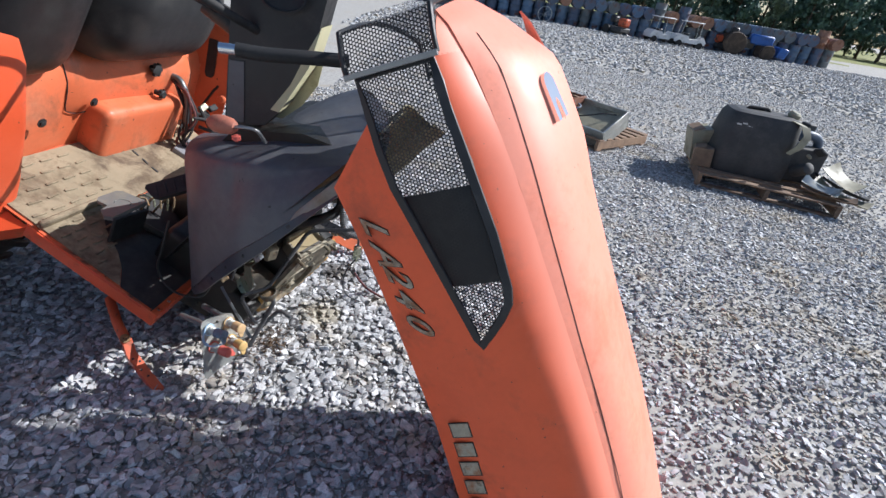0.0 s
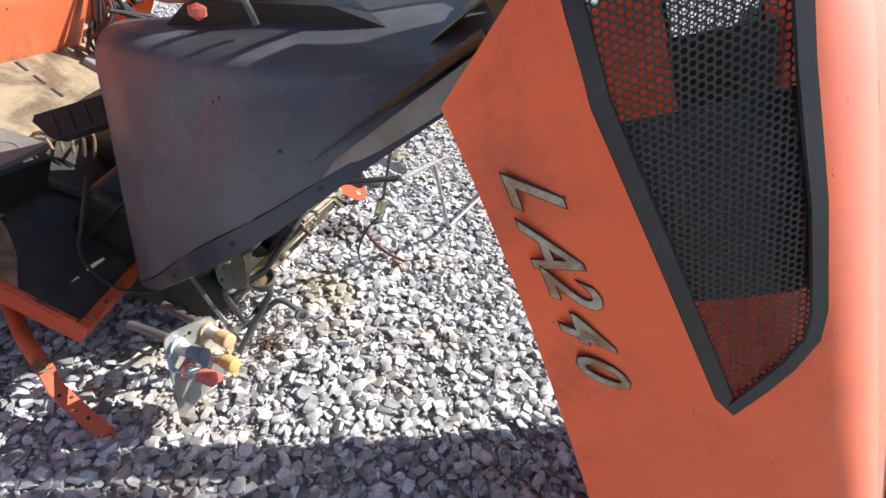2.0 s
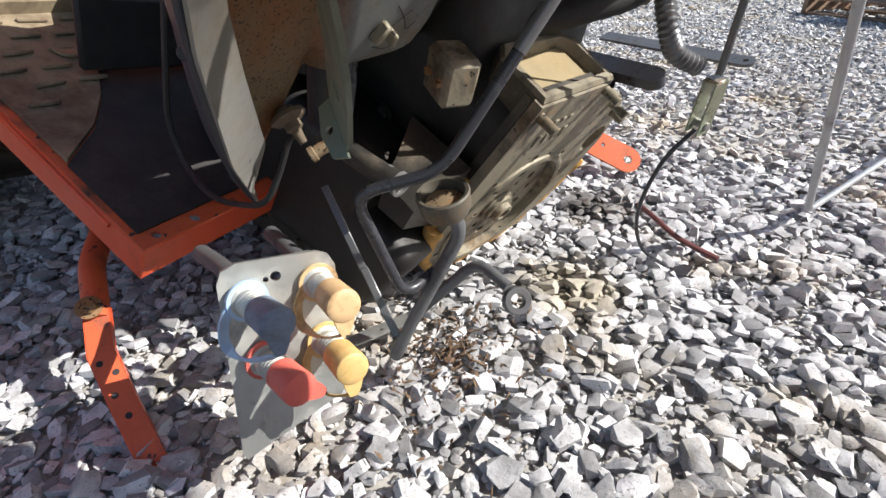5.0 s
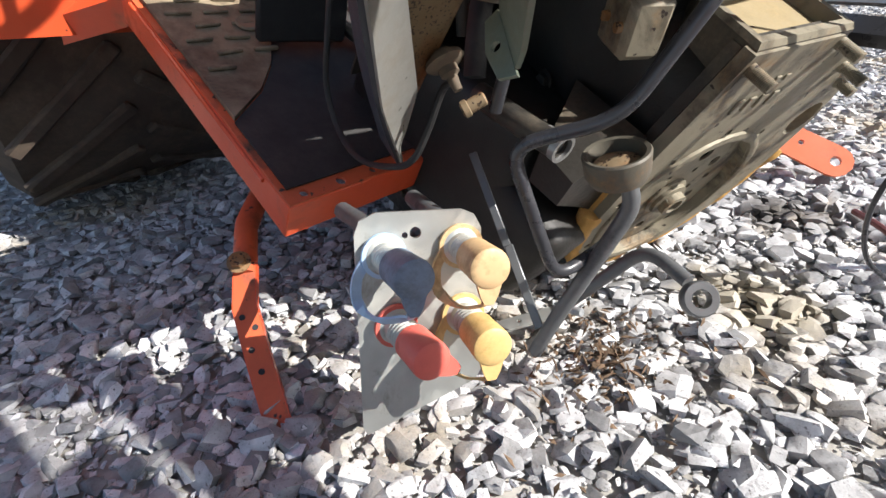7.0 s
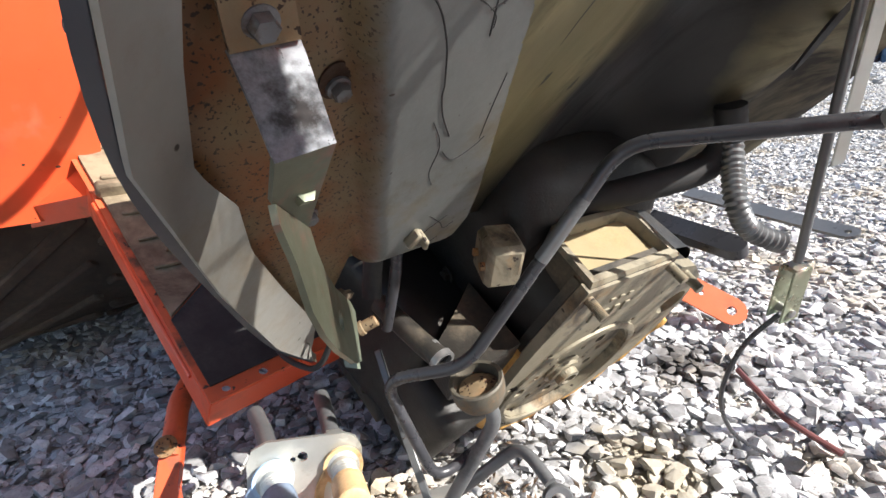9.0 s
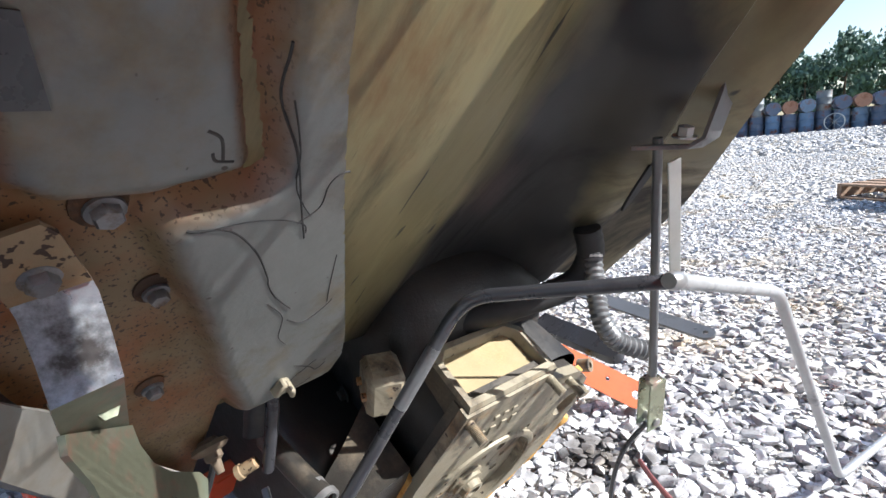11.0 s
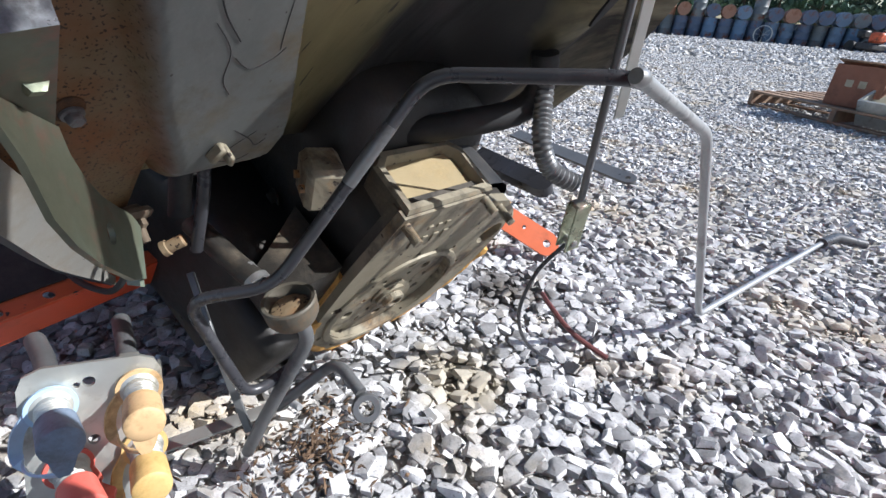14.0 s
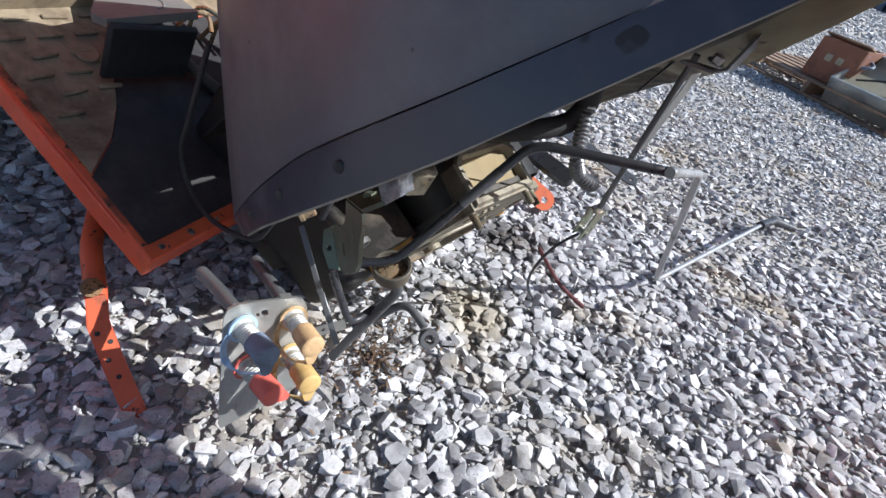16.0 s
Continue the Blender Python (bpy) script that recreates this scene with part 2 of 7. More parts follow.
cowl_steel = material("dark_blue_steel", (0.03, 0.036, 0.052), 0.36, vary=0.2, scale=6, bump=0.12, dirt=(0.09, 0.088, 0.09), dirt_at=(0.52, 0.8), dirt_scale=5, specks=(0.01, 0.01, 0.01), speck_scale=40, speck_at=(0.7, 0.73), stain=(0.13, 0.135, 0.15), stain_at=(0.58, 0.74), stain_scale=5.0)
pan_steel = material("grey_pan_steel", (0.26, 0.255, 0.235), 0.5, metal=0.2, vary=0.16, scale=5, bump=0.15, bump_scale=90, dirt=(0.17, 0.12, 0.06), dirt_at=(0.46, 0.72), dirt_scale=5, dirt_rough=0.7, specks=(0.03, 0.025, 0.02), speck_scale=38, speck_at=(0.71, 0.73))
rusty_steel = material("rusty_bracket_steel", (0.23, 0.17, 0.10), 0.65, metal=0.2, vary=0.2, scale=9, bump=0.35, bump_scale=120, dirt=(0.24, 0.105, 0.03), dirt_at=(0.44, 0.62), dirt_scale=9, specks=(0.035, 0.018, 0.01), speck_scale=150, speck_at=(0.58, 0.62))
olive_steel = material("olive_stained_steel", (0.21, 0.182, 0.09), 0.42, metal=0.15, vary=0.3, scale=4, bump=0.12, dirt=(0.028, 0.026, 0.022), dirt_at=(0.47, 0.62), dirt_scale=4, specks=(0.02, 0.018, 0.012), speck_scale=34, speck_at=(0.69, 0.71), stretch=(0.6, 1.6, 0.3), stain=(0.15, 0.085, 0.03), stain_at=(0.56, 0.7), stain_scale=3.2)
cast_iron = material("oily_cast_iron", (0.034, 0.031, 0.027), 0.42, metal=0.2, vary=0.3, scale=14, bump=0.4, bump_scale=160, dirt=(0.11, 0.088, 0.06), dirt_at=(0.48, 0.68), dirt_scale=8, dirt_rough=0.8)
machined = material("weathered_machined_face", (0.225, 0.2, 0.145), 0.55, metal=0.25, vary=0.2, scale=10, bump=0.2, bump_scale=140, dirt=(0.26, 0.15, 0.06), dirt_at=(0.54, 0.7), dirt_scale=9, specks=(0.03, 0.02, 0.015), speck_scale=60, speck_at=(0.68, 0.71), stain=(0.05, 0.042, 0.032), stain_at=(0.5, 0.64), stain_scale=9.0)
hanger_zinc = material("aged_yellow_zinc", (0.13, 0.135, 0.095), 0.38, metal=0.35, vary=0.2, scale=14, bump=0.08, dirt=(0.10, 0.14, 0.115), dirt_at=(0.46, 0.62), dirt_scale=7, dirt_rough=0.4, stain=(0.27, 0.11, 0.085), stain_at=(0.52, 0.66), stain_scale=9.0)
# near-black for oily iron and for the shaded gap under the pan
oily_and_gap_black = material("oily_and_shaded_black", (0.012, 0.011, 0.010), 0.5, metal=0.1, vary=0.3, scale=14, bump=0.4, bump_scale=160, dirt=(0.035, 0.027, 0.02), dirt_at=(0.52, 0.72), dirt_scale=8, dirt_rough=0.85)
rust_edge = material("yellow_rust_edge", (0.46, 0.26, 0.07), 0.8, vary=0.3, scale=18, bump=0.6, bump_scale=120, dirt=(0.14, 0.055, 0.02), dirt_at=(0.5, 0.62), dirt_scale=14)
tan_gasket = material("tan_dusty_cavity", (0.27, 0.215, 0.12), 0.85, vary=0.15, scale=20, bump=0.2, dirt=(0.30, 0.22, 0.10), dirt_at=(0.5, 0.8), dirt_scale=12)
dark_tube = material("black_painted_tube", (0.035, 0.036, 0.042), 0.3, metal=0.1, vary=0.2, scale=12, bump=0.06, dirt=(0.10, 0.10, 0.105), dirt_at=(0.55, 0.8), dirt_scale=12, dirt_rough=0.5)
grey_tube = material("worn_grey_tube", (0.14, 0.145, 0.15), 0.35, metal=0.4, vary=0.2, scale=14, bump=0.1, dirt=(0.05, 0.05, 0.055), dirt_at=(0.55, 0.7), dirt_scale=10)
zinc = material("zinc_plated_steel", (0.52, 0.53, 0.50), 0.36, metal=0.75, vary=0.12, scale=8, bump=0.08, dirt=(0.32, 0.31, 0.27), dirt_at=(0.5, 0.78), dirt_scale=7, stain=(0.22, 0.2, 0.15), stain_at=(0.56, 0.7), stain_scale=12.0)
gold_zinc = material("yellow_zinc_steel", (0.30, 0.31, 0.22), 0.27, metal=0.8, vary=0.2, scale=14, bump=0.08, dirt=(0.22, 0.27, 0.20), dirt_at=(0.48, 0.66), dirt_scale=9, stain=(0.4, 0.25, 0.22), stain_at=(0.52, 0.66), stain_scale=10.0)
bright = material("bright_bolt_steel", (0.30, 0.30, 0.30), 0.36, metal=0.7, vary=0.15, scale=20, bump=0.05)
chrome = material("chrome", (0.8, 0.8, 0.82), 0.08, metal=1.0, vary=0.02, scale=10, gloss_vary=0.03)
rubber = material("black_rubber", (0.018, 0.018, 0.019), 0.7, vary=0.2, scale=16, bump=0.15, dirt=(0.06, 0.055, 0.05), dirt_at=(0.5, 0.75), dirt_scale=8)
tyre_rubber = material("dusty_tyre_rubber", (0.055, 0.040, 0.030), 0.85, vary=0.25, scale=7, bump=0.3, dirt=(0.13, 0.095, 0.066), dirt_at=(0.45, 0.7), dirt_scale=4)
mat_rubber = material("muddy_floor_mat", (0.25, 0.20, 0.13), 0.85, vary=0.18, scale=7, bump=0.3, bump_scale=70, dirt=(0.12, 0.085, 0.05), dirt_at=(0.5, 0.66), dirt_scale=8, stain=(0.1, 0.07, 0.045), stain_at=(0.5, 0.64), stain_scale=5.0)
seat_vinyl = material("black_vinyl", (0.02, 0.02, 0.022), 0.45, vary=0.2, scale=10, bump=0.12, bump_scale=320, dirt=(0.07, 0.065, 0.06), dirt_at=(0.5, 0.8), dirt_scale=5)
cap_blue = material("blue_rubber_cap", (0.15, 0.20, 0.28), 0.5, vary=0.2, scale=20, bump=0.1, dirt=(0.12, 0.14, 0.17), dirt_at=(0.42, 0.62), dirt_scale=26)
cap_red = material("red_rubber_cap", (0.62, 0.125, 0.095), 0.5, vary=0.12, scale=20, bump=0.08, dirt=(0.22, 0.06, 0.03), dirt_at=(0.55, 0.75), dirt_scale=20)
cap_yellow = material("yellow_rubber_cap", (0.62, 0.42, 0.17), 0.5, vary=0.15, scale=20, bump=0.1, dirt=(0.35, 0.22, 0.06), dirt_at=(0.45, 0.7), dirt_scale=20)
cap_amber = material("amber_rubber_cap", (0.56, 0.38, 0.20), 0.55, vary=0.2, scale=20, bump=0.12, dirt=(0.22, 0.13, 0.05), dirt_at=(0.45, 0.68), dirt_scale=24)
pallet_wood = material("weathered_pallet_wood", (0.26, 0.17, 0.11), 0.8, vary=0.2, scale=9, bump=0.35, bump_scale=60, dirt=(0.13, 0.09, 0.065), dirt_at=(0.45, 0.7), dirt_scale=6, stretch=(1, 1, 1), island=0.2)
decal_silver = material("silver_decal", (0.40, 0.36, 0.27), 0.55, metal=0.1, vary=0.25, scale=40, dirt=(0.34, 0.17, 0.09), dirt_at=(0.46, 0.62), dirt_scale=22, stain=(0.16, 0.12, 0.08), stain_at=(0.56, 0.66), stain_scale=30.0)
decal_black = material("black_decal_edge", (0.02, 0.018, 0.016), 0.5, vary=0.2, scale=40)
gasket_white = material("white_label", (0.62, 0.62, 0.58), 0.6, vary=0.1, scale=30)
gravel_stone = material("crushed_limestone", (0.40, 0.40, 0.407), 0.85, vary=0.5, scale=34, bump=1.0, bump_scale=150, specks=(0.2, 0.195, 0.19), speck_scale=230, speck_at=(0.6, 0.7), dirt=(0.42, 0.35, 0.245), dirt_at=(0.52, 0.68), dirt_scale=2.3, island=0.55)
gravel_bed = material("gravel_bed", (0.34, 0.325, 0.30), 0.95, vary=0.45, scale=34, bump=1.0, bump_scale=45, dirt=(0.34, 0.28, 0.20), dirt_at=(0.55, 0.72), dirt_scale=1.8)
tether_blue = material("light_blue_strap", (0.36, 0.50, 0.66), 0.5, vary=0.15, scale=20, bump=0.08)
dull_red = material("dull_red_wire", (0.13, 0.04, 0.038), 0.6, vary=0.2, scale=20, bump=0.1)
leaf_litter = material("dry_leaf_litter", (0.11, 0.07, 0.042), 0.9, vary=0.3, scale=12, bump=0.2, island=0.4)
grey_rail = material("rubbed_grey_rail", (0.34, 0.35, 0.36), 0.35, metal=0.35, vary=0.15, scale=14, bump=0.08, dirt=(0.09, 0.095, 0.10), dirt_at=(0.56, 0.72), dirt_scale=10)
strap_steel = material("blue_grey_strap_steel", (0.30, 0.32, 0.35), 0.3, metal=0.7, vary=0.2, scale=12, bump=0.05, dirt=(0.05, 0.045, 0.045), dirt_at=(0.5, 0.62), dirt_scale=12)
inner_iron = material("dull_bulkhead_iron", (0.10, 0.09, 0.07), 0.6, metal=0.2, vary=0.3, scale=16, bump=0.3, dirt=(0.15, 0.09, 0.045), dirt_at=(0.5, 0.66), dirt_scale=14)
# paler copy of the hood paint: bleaching plus the sunlit tone of the top
top_paint = material("bleached_and_sunlit_orange", (0.86, 0.30, 0.205), 0.5, vary=0.06, scale=4, bump=0.05, bump_scale=300, dirt=(0.82, 0.25, 0.15), dirt_at=(0.45, 0.75), dirt_scale=4, dirt_rough=0.55, specks=(0.4, 0.1, 0.06), speck_scale=60, speck_at=(0.75, 0.77), stain=(0.72, 0.17, 0.09), stain_at=(0.55, 0.75), stain_scale=2.2)


def bleach_and_sun(m, pale):
    """Paler paint by vertex attribute: sun bleaching and sunlit tone put into the colour."""
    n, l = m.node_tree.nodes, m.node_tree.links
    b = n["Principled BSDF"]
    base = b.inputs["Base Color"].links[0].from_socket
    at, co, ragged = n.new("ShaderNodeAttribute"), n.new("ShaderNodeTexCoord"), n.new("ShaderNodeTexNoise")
    at.attribute_name = "fade_and_sun"
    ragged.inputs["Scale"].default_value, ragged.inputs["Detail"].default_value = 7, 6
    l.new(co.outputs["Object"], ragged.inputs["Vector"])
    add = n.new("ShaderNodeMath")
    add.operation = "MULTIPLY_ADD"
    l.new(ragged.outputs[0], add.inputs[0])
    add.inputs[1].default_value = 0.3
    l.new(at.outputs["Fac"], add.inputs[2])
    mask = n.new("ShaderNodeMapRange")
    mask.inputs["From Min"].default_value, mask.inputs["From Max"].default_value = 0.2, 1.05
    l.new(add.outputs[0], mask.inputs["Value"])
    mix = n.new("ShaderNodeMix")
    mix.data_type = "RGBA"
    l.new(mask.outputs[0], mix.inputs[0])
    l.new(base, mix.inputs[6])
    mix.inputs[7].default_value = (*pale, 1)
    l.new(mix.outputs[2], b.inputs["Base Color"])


bleach_and_sun(hood_paint, (0.84, 0.27, 0.18))


def spill(m, centre, reach, colour):
    """A ragged stain on the ground round a place, oil or spilt sand."""
    n, l = m.node_tree.nodes, m.node_tree.links
    b = n["Principled BSDF"]
    base = b.inputs["Base Color"].links[0].from_socket
    co, away, ragged = n.new("ShaderNodeTexCoord"), n.new("ShaderNodeVectorMath"), n.new("ShaderNodeTexNoise")
    away.operation = "DISTANCE"
    away.inputs[1].default_value = centre
    ragged.inputs["Scale"].default_value, ragged.inputs["Detail"].default_value = 16, 6
    l.new(co.outputs["Object"], away.inputs[0])
    l.new(co.outputs["Object"], ragged.inputs["Vector"])
    add = n.new("ShaderNodeMath")
    add.operation = "MULTIPLY_ADD"
    l.new(ragged.outputs[0], add.inputs[0])
    add.inputs[1].default_value = reach * 1.6
    l.new(away.outputs["Value"], add.inputs[2])
    mask = n.new("ShaderNodeMapRange")
    mask.inputs["From Min"].default_value, mask.inputs["From Max"].default_value = reach * 1.25, reach * 1.95
    mask.inputs["To Min"].default_value, mask.inputs["To Max"].default_value = 0.85, 0.0
    l.new(add.outputs[0], mask.inputs["Value"])
    mix = n.new("ShaderNodeMix")
    mix.data_type = "RGBA"
    l.new(mask.outputs[0], mix.inputs[0])
    l.new(base, mix.inputs[6])
    mix.inputs[7].default_value = (*colour, 1)
    l.new(mix.outputs[2], b.inputs["Base Color"])


for gravel in (gravel_stone, gravel_bed):
    spill(gravel, (-0.374, 2.226, 0.01), 0.10, (0.055, 0.048, 0.042))
    spill(gravel, (-0.363, 1.858, 0.01), 0.11, (0.40, 0.355, 0.27))


def pressed_pan_material():
    """Grey sheet whose pressed-in channel, given by the wear attribute, has rusted."""
    m = material("rusting_pan_sheet", (0.145, 0.155, 0.152), 0.45, metal=0.15, vary=0.2, scale=5, bump=0.15, bump_scale=120, dirt=(0.15, 0.115, 0.06), dirt_at=(0.48, 0.66), dirt_scale=6, specks=(0.04, 0.03, 0.025), speck_scale=60, speck_at=(0.73, 0.75), stain=(0.09, 0.085, 0.075), stain_at=(0.54, 0.68), stain_scale=7.0)
    n, l = m.node_tree.nodes, m.node_tree.links
    b = n["Principled BSDF"]
    base = b.inputs["Base Color"].links[0].from_socket
    at = n.new("ShaderNodeAttribute")
    at.attribute_name = "wear"
    co = n.new("ShaderNodeTexCoord")
    big, fine = n.new("ShaderNodeTexNoise"), n.new("ShaderNodeTexNoise")
    big.inputs["Scale"].default_value, big.inputs["Detail"].default_value = 13, 9
    fine.inputs["Scale"].default_value, fine.inputs["Detail"].default_value = 330, 4
    for x in (big, fine):
        l.new(co.outputs["Object"], x.inputs["Vector"])
    add = n.new("ShaderNodeMath")
    add.operation = "MULTIPLY_ADD"
    l.new(big.outputs[0], add.inputs[0])
    add.inputs[1].default_value = 0.9
    l.new(at.outputs["Fac"], add.inputs[2])
    mask = n.new("ShaderNodeMapRange")
    mask.inputs["From Min"].default_value, mask.inputs["From Max"].default_value = 0.62, 1.35
    l.new(add.outputs[0], mask.inputs["Value"])
    pits = n.new("ShaderNodeMapRange")
    pits.inputs["From Min"].default_value, pits.inputs["From Max"].default_value = 0.585, 0.64
    l.new(fine.outputs[0], pits.inputs["Value"])
    gain = n.new("ShaderNodeMath")
    gain.operation = "MULTIPLY"
    l.new(pits.outputs[0], gain.inputs[0])
    l.new(mask.outputs[0], gain.inputs[1])
    tone = n.new("ShaderNodeMix")
    tone.data_type = "RGBA"
    patch = n.new("ShaderNodeMapRange")
    patch.inputs["From Min"].default_value, patch.inputs["From Max"].default_value = 0.36, 0.6
    l.new(big.outputs[0], patch.inputs["Value"])
    l.new(patch.outputs[0], tone.inputs[0])
    tone.inputs[6].default_value, tone.inputs[7].default_value = (0.20, 0.068, 0.016, 1), (0.165, 0.118, 0.060, 1)
    one, two = n.new("ShaderNodeMix"), n.new("ShaderNodeMix")
    one.data_type = two.data_type = "RGBA"
    l.new(mask.outputs[0], one.inputs[0])
    l.new(base, one.inputs[6])
    l.new(tone.outputs[2], one.inputs[7])
    l.new(gain.outputs[0], two.inputs[0])
    l.new(one.outputs[2], two.inputs[6])
    two.inputs[7].default_value = (0.035, 0.02, 0.012, 1)
    l.new(two.outputs[2], b.inputs["Base Color"])
    return m


def blackened_pan_material(m):
    """Blackens the olive sheet by a vertex attribute with a ragged edge of noise."""
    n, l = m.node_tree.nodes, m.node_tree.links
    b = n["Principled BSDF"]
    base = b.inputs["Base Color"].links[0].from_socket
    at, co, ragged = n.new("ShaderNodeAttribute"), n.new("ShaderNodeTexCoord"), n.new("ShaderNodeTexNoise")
    at.attribute_name = "far_black"
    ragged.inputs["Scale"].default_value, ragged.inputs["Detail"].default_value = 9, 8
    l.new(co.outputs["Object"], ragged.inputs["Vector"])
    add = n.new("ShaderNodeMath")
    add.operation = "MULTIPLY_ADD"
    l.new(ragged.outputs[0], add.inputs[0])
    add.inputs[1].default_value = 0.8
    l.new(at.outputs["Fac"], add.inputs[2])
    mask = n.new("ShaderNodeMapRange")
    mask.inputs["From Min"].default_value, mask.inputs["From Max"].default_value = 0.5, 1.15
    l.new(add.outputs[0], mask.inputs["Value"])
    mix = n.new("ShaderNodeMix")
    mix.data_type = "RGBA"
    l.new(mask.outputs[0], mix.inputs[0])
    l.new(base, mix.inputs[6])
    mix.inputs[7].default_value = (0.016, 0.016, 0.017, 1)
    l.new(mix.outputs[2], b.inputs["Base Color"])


blackened_pan_material(olive_steel)
pan_sheet_steel = pressed_pan_material()

# ground: one sheet to the horizon, gravel stones on it
def ground_height(x, y):
    return 0.012 * noise.noise(Vector((x * 0.9, y * 0.9, 0.3))) + 0.03 * noise.noise(Vector((x * 0.12, y * 0.12, 5)))


def build_ground():
    bm = bmesh.new()
    xs = [-400, -120, -40, -15] + [-8 + 0.5 * k for k in range(41)] + [15, 20, 30, 50, 120, 400]
    ys = [-400, -120, -30, -10] + [-4 + 0.5 * k for k in range(41)] + [20, 26, 34, 50, 120, 400]
    grid(bm, [[(x, y, ground_height(x, y) - 0.014) for x in xs] for y in ys])
    ob = part("ground", bm, gravel_bed)
    tagged(ob, "grey crushed limestone gravel yard with sandy patches", "ground", kind="structure")


build_ground()


def stone_shapes(count, rng, corners):
    """Crushed stones: a rough block whose corners are broken off, from slabs to lumps."""
    shapes = []
    for _ in range(count):
        bm = bmesh.new()
        wide, high = rng.uniform(0.5, 0.9), rng.uniform(0.34, 0.56)
        for k in range(corners):
            if k < 8:
                v = Vector(((1, -1)[k & 1], (1, -1)[k >> 1 & 1], (1, -1)[k >> 2 & 1])) * 0.62
                v += Vector((rng.uniform(-0.34, 0.24) * (1 if v.x > 0 else -1), rng.uniform(-0.34, 0.24) * (1 if v.y > 0 else -1), rng.uniform(-0.4, 0.2) * (1 if v.z > 0 else -1)))
            else:
                v = Vector((rng.gauss(0, 1), rng.gauss(0, 1), rng.gauss(0, 1))).normalized() * rng.uniform(0.8, 1.0)
            bm.verts.new((v.x, v.y * wide, v.z * high))
        hull = bmesh.ops.convex_hull(bm, input=bm.verts)
        bmesh.ops.delete(bm, geom=list({g for g in hull["geom_interior"] if isinstance(g, bmesh.types.BMVert)}), context="VERTS")
        bm.verts.index_update()
        shapes.append((np.array([v.co for v in bm.verts]), [[v.index for v in f.verts] for f in bm.faces]))
        bm.free()
    return shapes


def scatter_stones(name, inside, x0, x1, y0, y1, cell, small, large, label, seed, corners=11, lift=(0.15, 0.75)):
    """Loose angular stones on a jittered lattice."""
    rng = random.Random(seed)
    shapes = stone_shapes(24, rng, corners)
    verts, faces, at = [], [], 0
    y = y0
    while y < y1:
        x = x0
        while x < x1:
            px, py = x + rng.uniform(-0.55, 0.55) * cell, y + rng.uniform(-0.55, 0.55) * cell
            x += cell
            if not inside(px, py):
                continue
            vs, fs = shapes[rng.randrange(len(shapes))]
            r = small + (large - small) * rng.random() ** 1.9
            tip = 0.75 if rng.random() < 0.3 else 0.3
            turn = np.array(Euler((rng.uniform(-tip, tip), rng.uniform(-tip, tip), rng.uniform(0, 6.28))).to_matrix())
            z = ground_height(px, py) - 0.012 + r * rng.uniform(*lift)
            verts.append(vs @ turn.T * r + np.array((px, py, z)))
            faces += [[i + at for i in f] for f in fs]
            at += len(vs)
        y += cell
    me = bpy.data.meshes.new(name)
    me.from_pydata(np.concatenate(verts).tolist(), [], faces)
    me.materials.append(gravel_stone)
    me.polygons.foreach_set("use_smooth", [True] * len(me.polygons))
    me.set_sharp_from_angle(angle=radians(38))
    tagged(new(name, me), label, "gravel", kind="stuff")


def near_zone(x, y):
    return -1.75 < x < 0.75 and 0.75 < y < 2.75


scatter_stones("gravel_stones", near_zone, -1.75, 0.75, 0.75, 2.75, 0.0150, 0.0055, 0.0265, "loose angular grey and white crushed stones", 3, 15)
scatter_stones("gravel_stones", lambda x, y: not near_zone(x, y), -3.0, 4.2, 0.2, 6.2, 0.0265, 0.010, 0.025, "loose angular grey crushed stones further out", 4, 9)
scatter_stones("gravel_stones", lambda x, y: y > 6.2 or x > 4.2, -1.5, 9.0, 3.0, 13.0, 0.06, 0.018, 0.034, "grey crushed stones across the open yard", 5, 9)
scatter_stones("gravel_stones", lambda x, y: y > 13.0 or x > 9.0, -3.0, 24.0, 5.0, 28.0, 0.17, 0.05, 0.085, "grey crushed stones far across the yard", 6, 8)
scatter_stones("gravel_stones", lambda x, y: y < 0.2 or x < -3.0, -6.0, 4.2, -3.5, 6.2, 0.06, 0.018, 0.034, "grey crushed stones behind the tractor", 9, 8)
scatter_stones("gravel_chips", lambda x, y: True, -1.35, 0.4, 0.95, 2.45, 0.015, 0.003, 0.0075, "small grey chips and grit between the stones", 7, 8)


def build_litter():
    """Dry leaf bits and twigs that gathered under the gearbox."""
    rng = random.Random(31)
    verts, faces = [], []
    for _ in range(320):
        a, r = rng.uniform(0, 6.28), abs(rng.gauss(0, 0.07))
        x, y = -0.49 + r * math.cos(a), 1.60 + 1.3 * r * math.sin(a)
        z = ground_height(x, y) + rng.uniform(0.004, 0.024)
        q = Euler((rng.uniform(-0.7, 0.7), rng.uniform(-0.7, 0.7), rng.uniform(0, 6.28))).to_matrix()
        long, wide = rng.uniform(0.004, 0.013), rng.uniform(0.0008, 0.0035)
        i = len(verts)
        verts += [tuple(Vector((x, y, z)) + q @ Vector(c)) for c in ((-long, 0, 0), (0, -wide, 0.002), (long, 0, 0), (0, wide, 0.002), (0, 0, -0.002))]
        faces += [(i, i + 1, i + 3), (i + 1, i + 2, i + 3), (i, i + 4, i + 1), (i + 1, i + 4, i + 2), (i + 2, i + 4, i + 3), (i + 3, i + 4, i)]
    me = bpy.data.meshes.new("leaf_litter")
    me.from_pydata(verts, [], faces)
    me.materials.append(leaf_litter)
    tagged(new("leaf_litter", me), "dry brown leaf litter and twigs on the gravel", "leaf litter", kind="stuff")


build_litter()

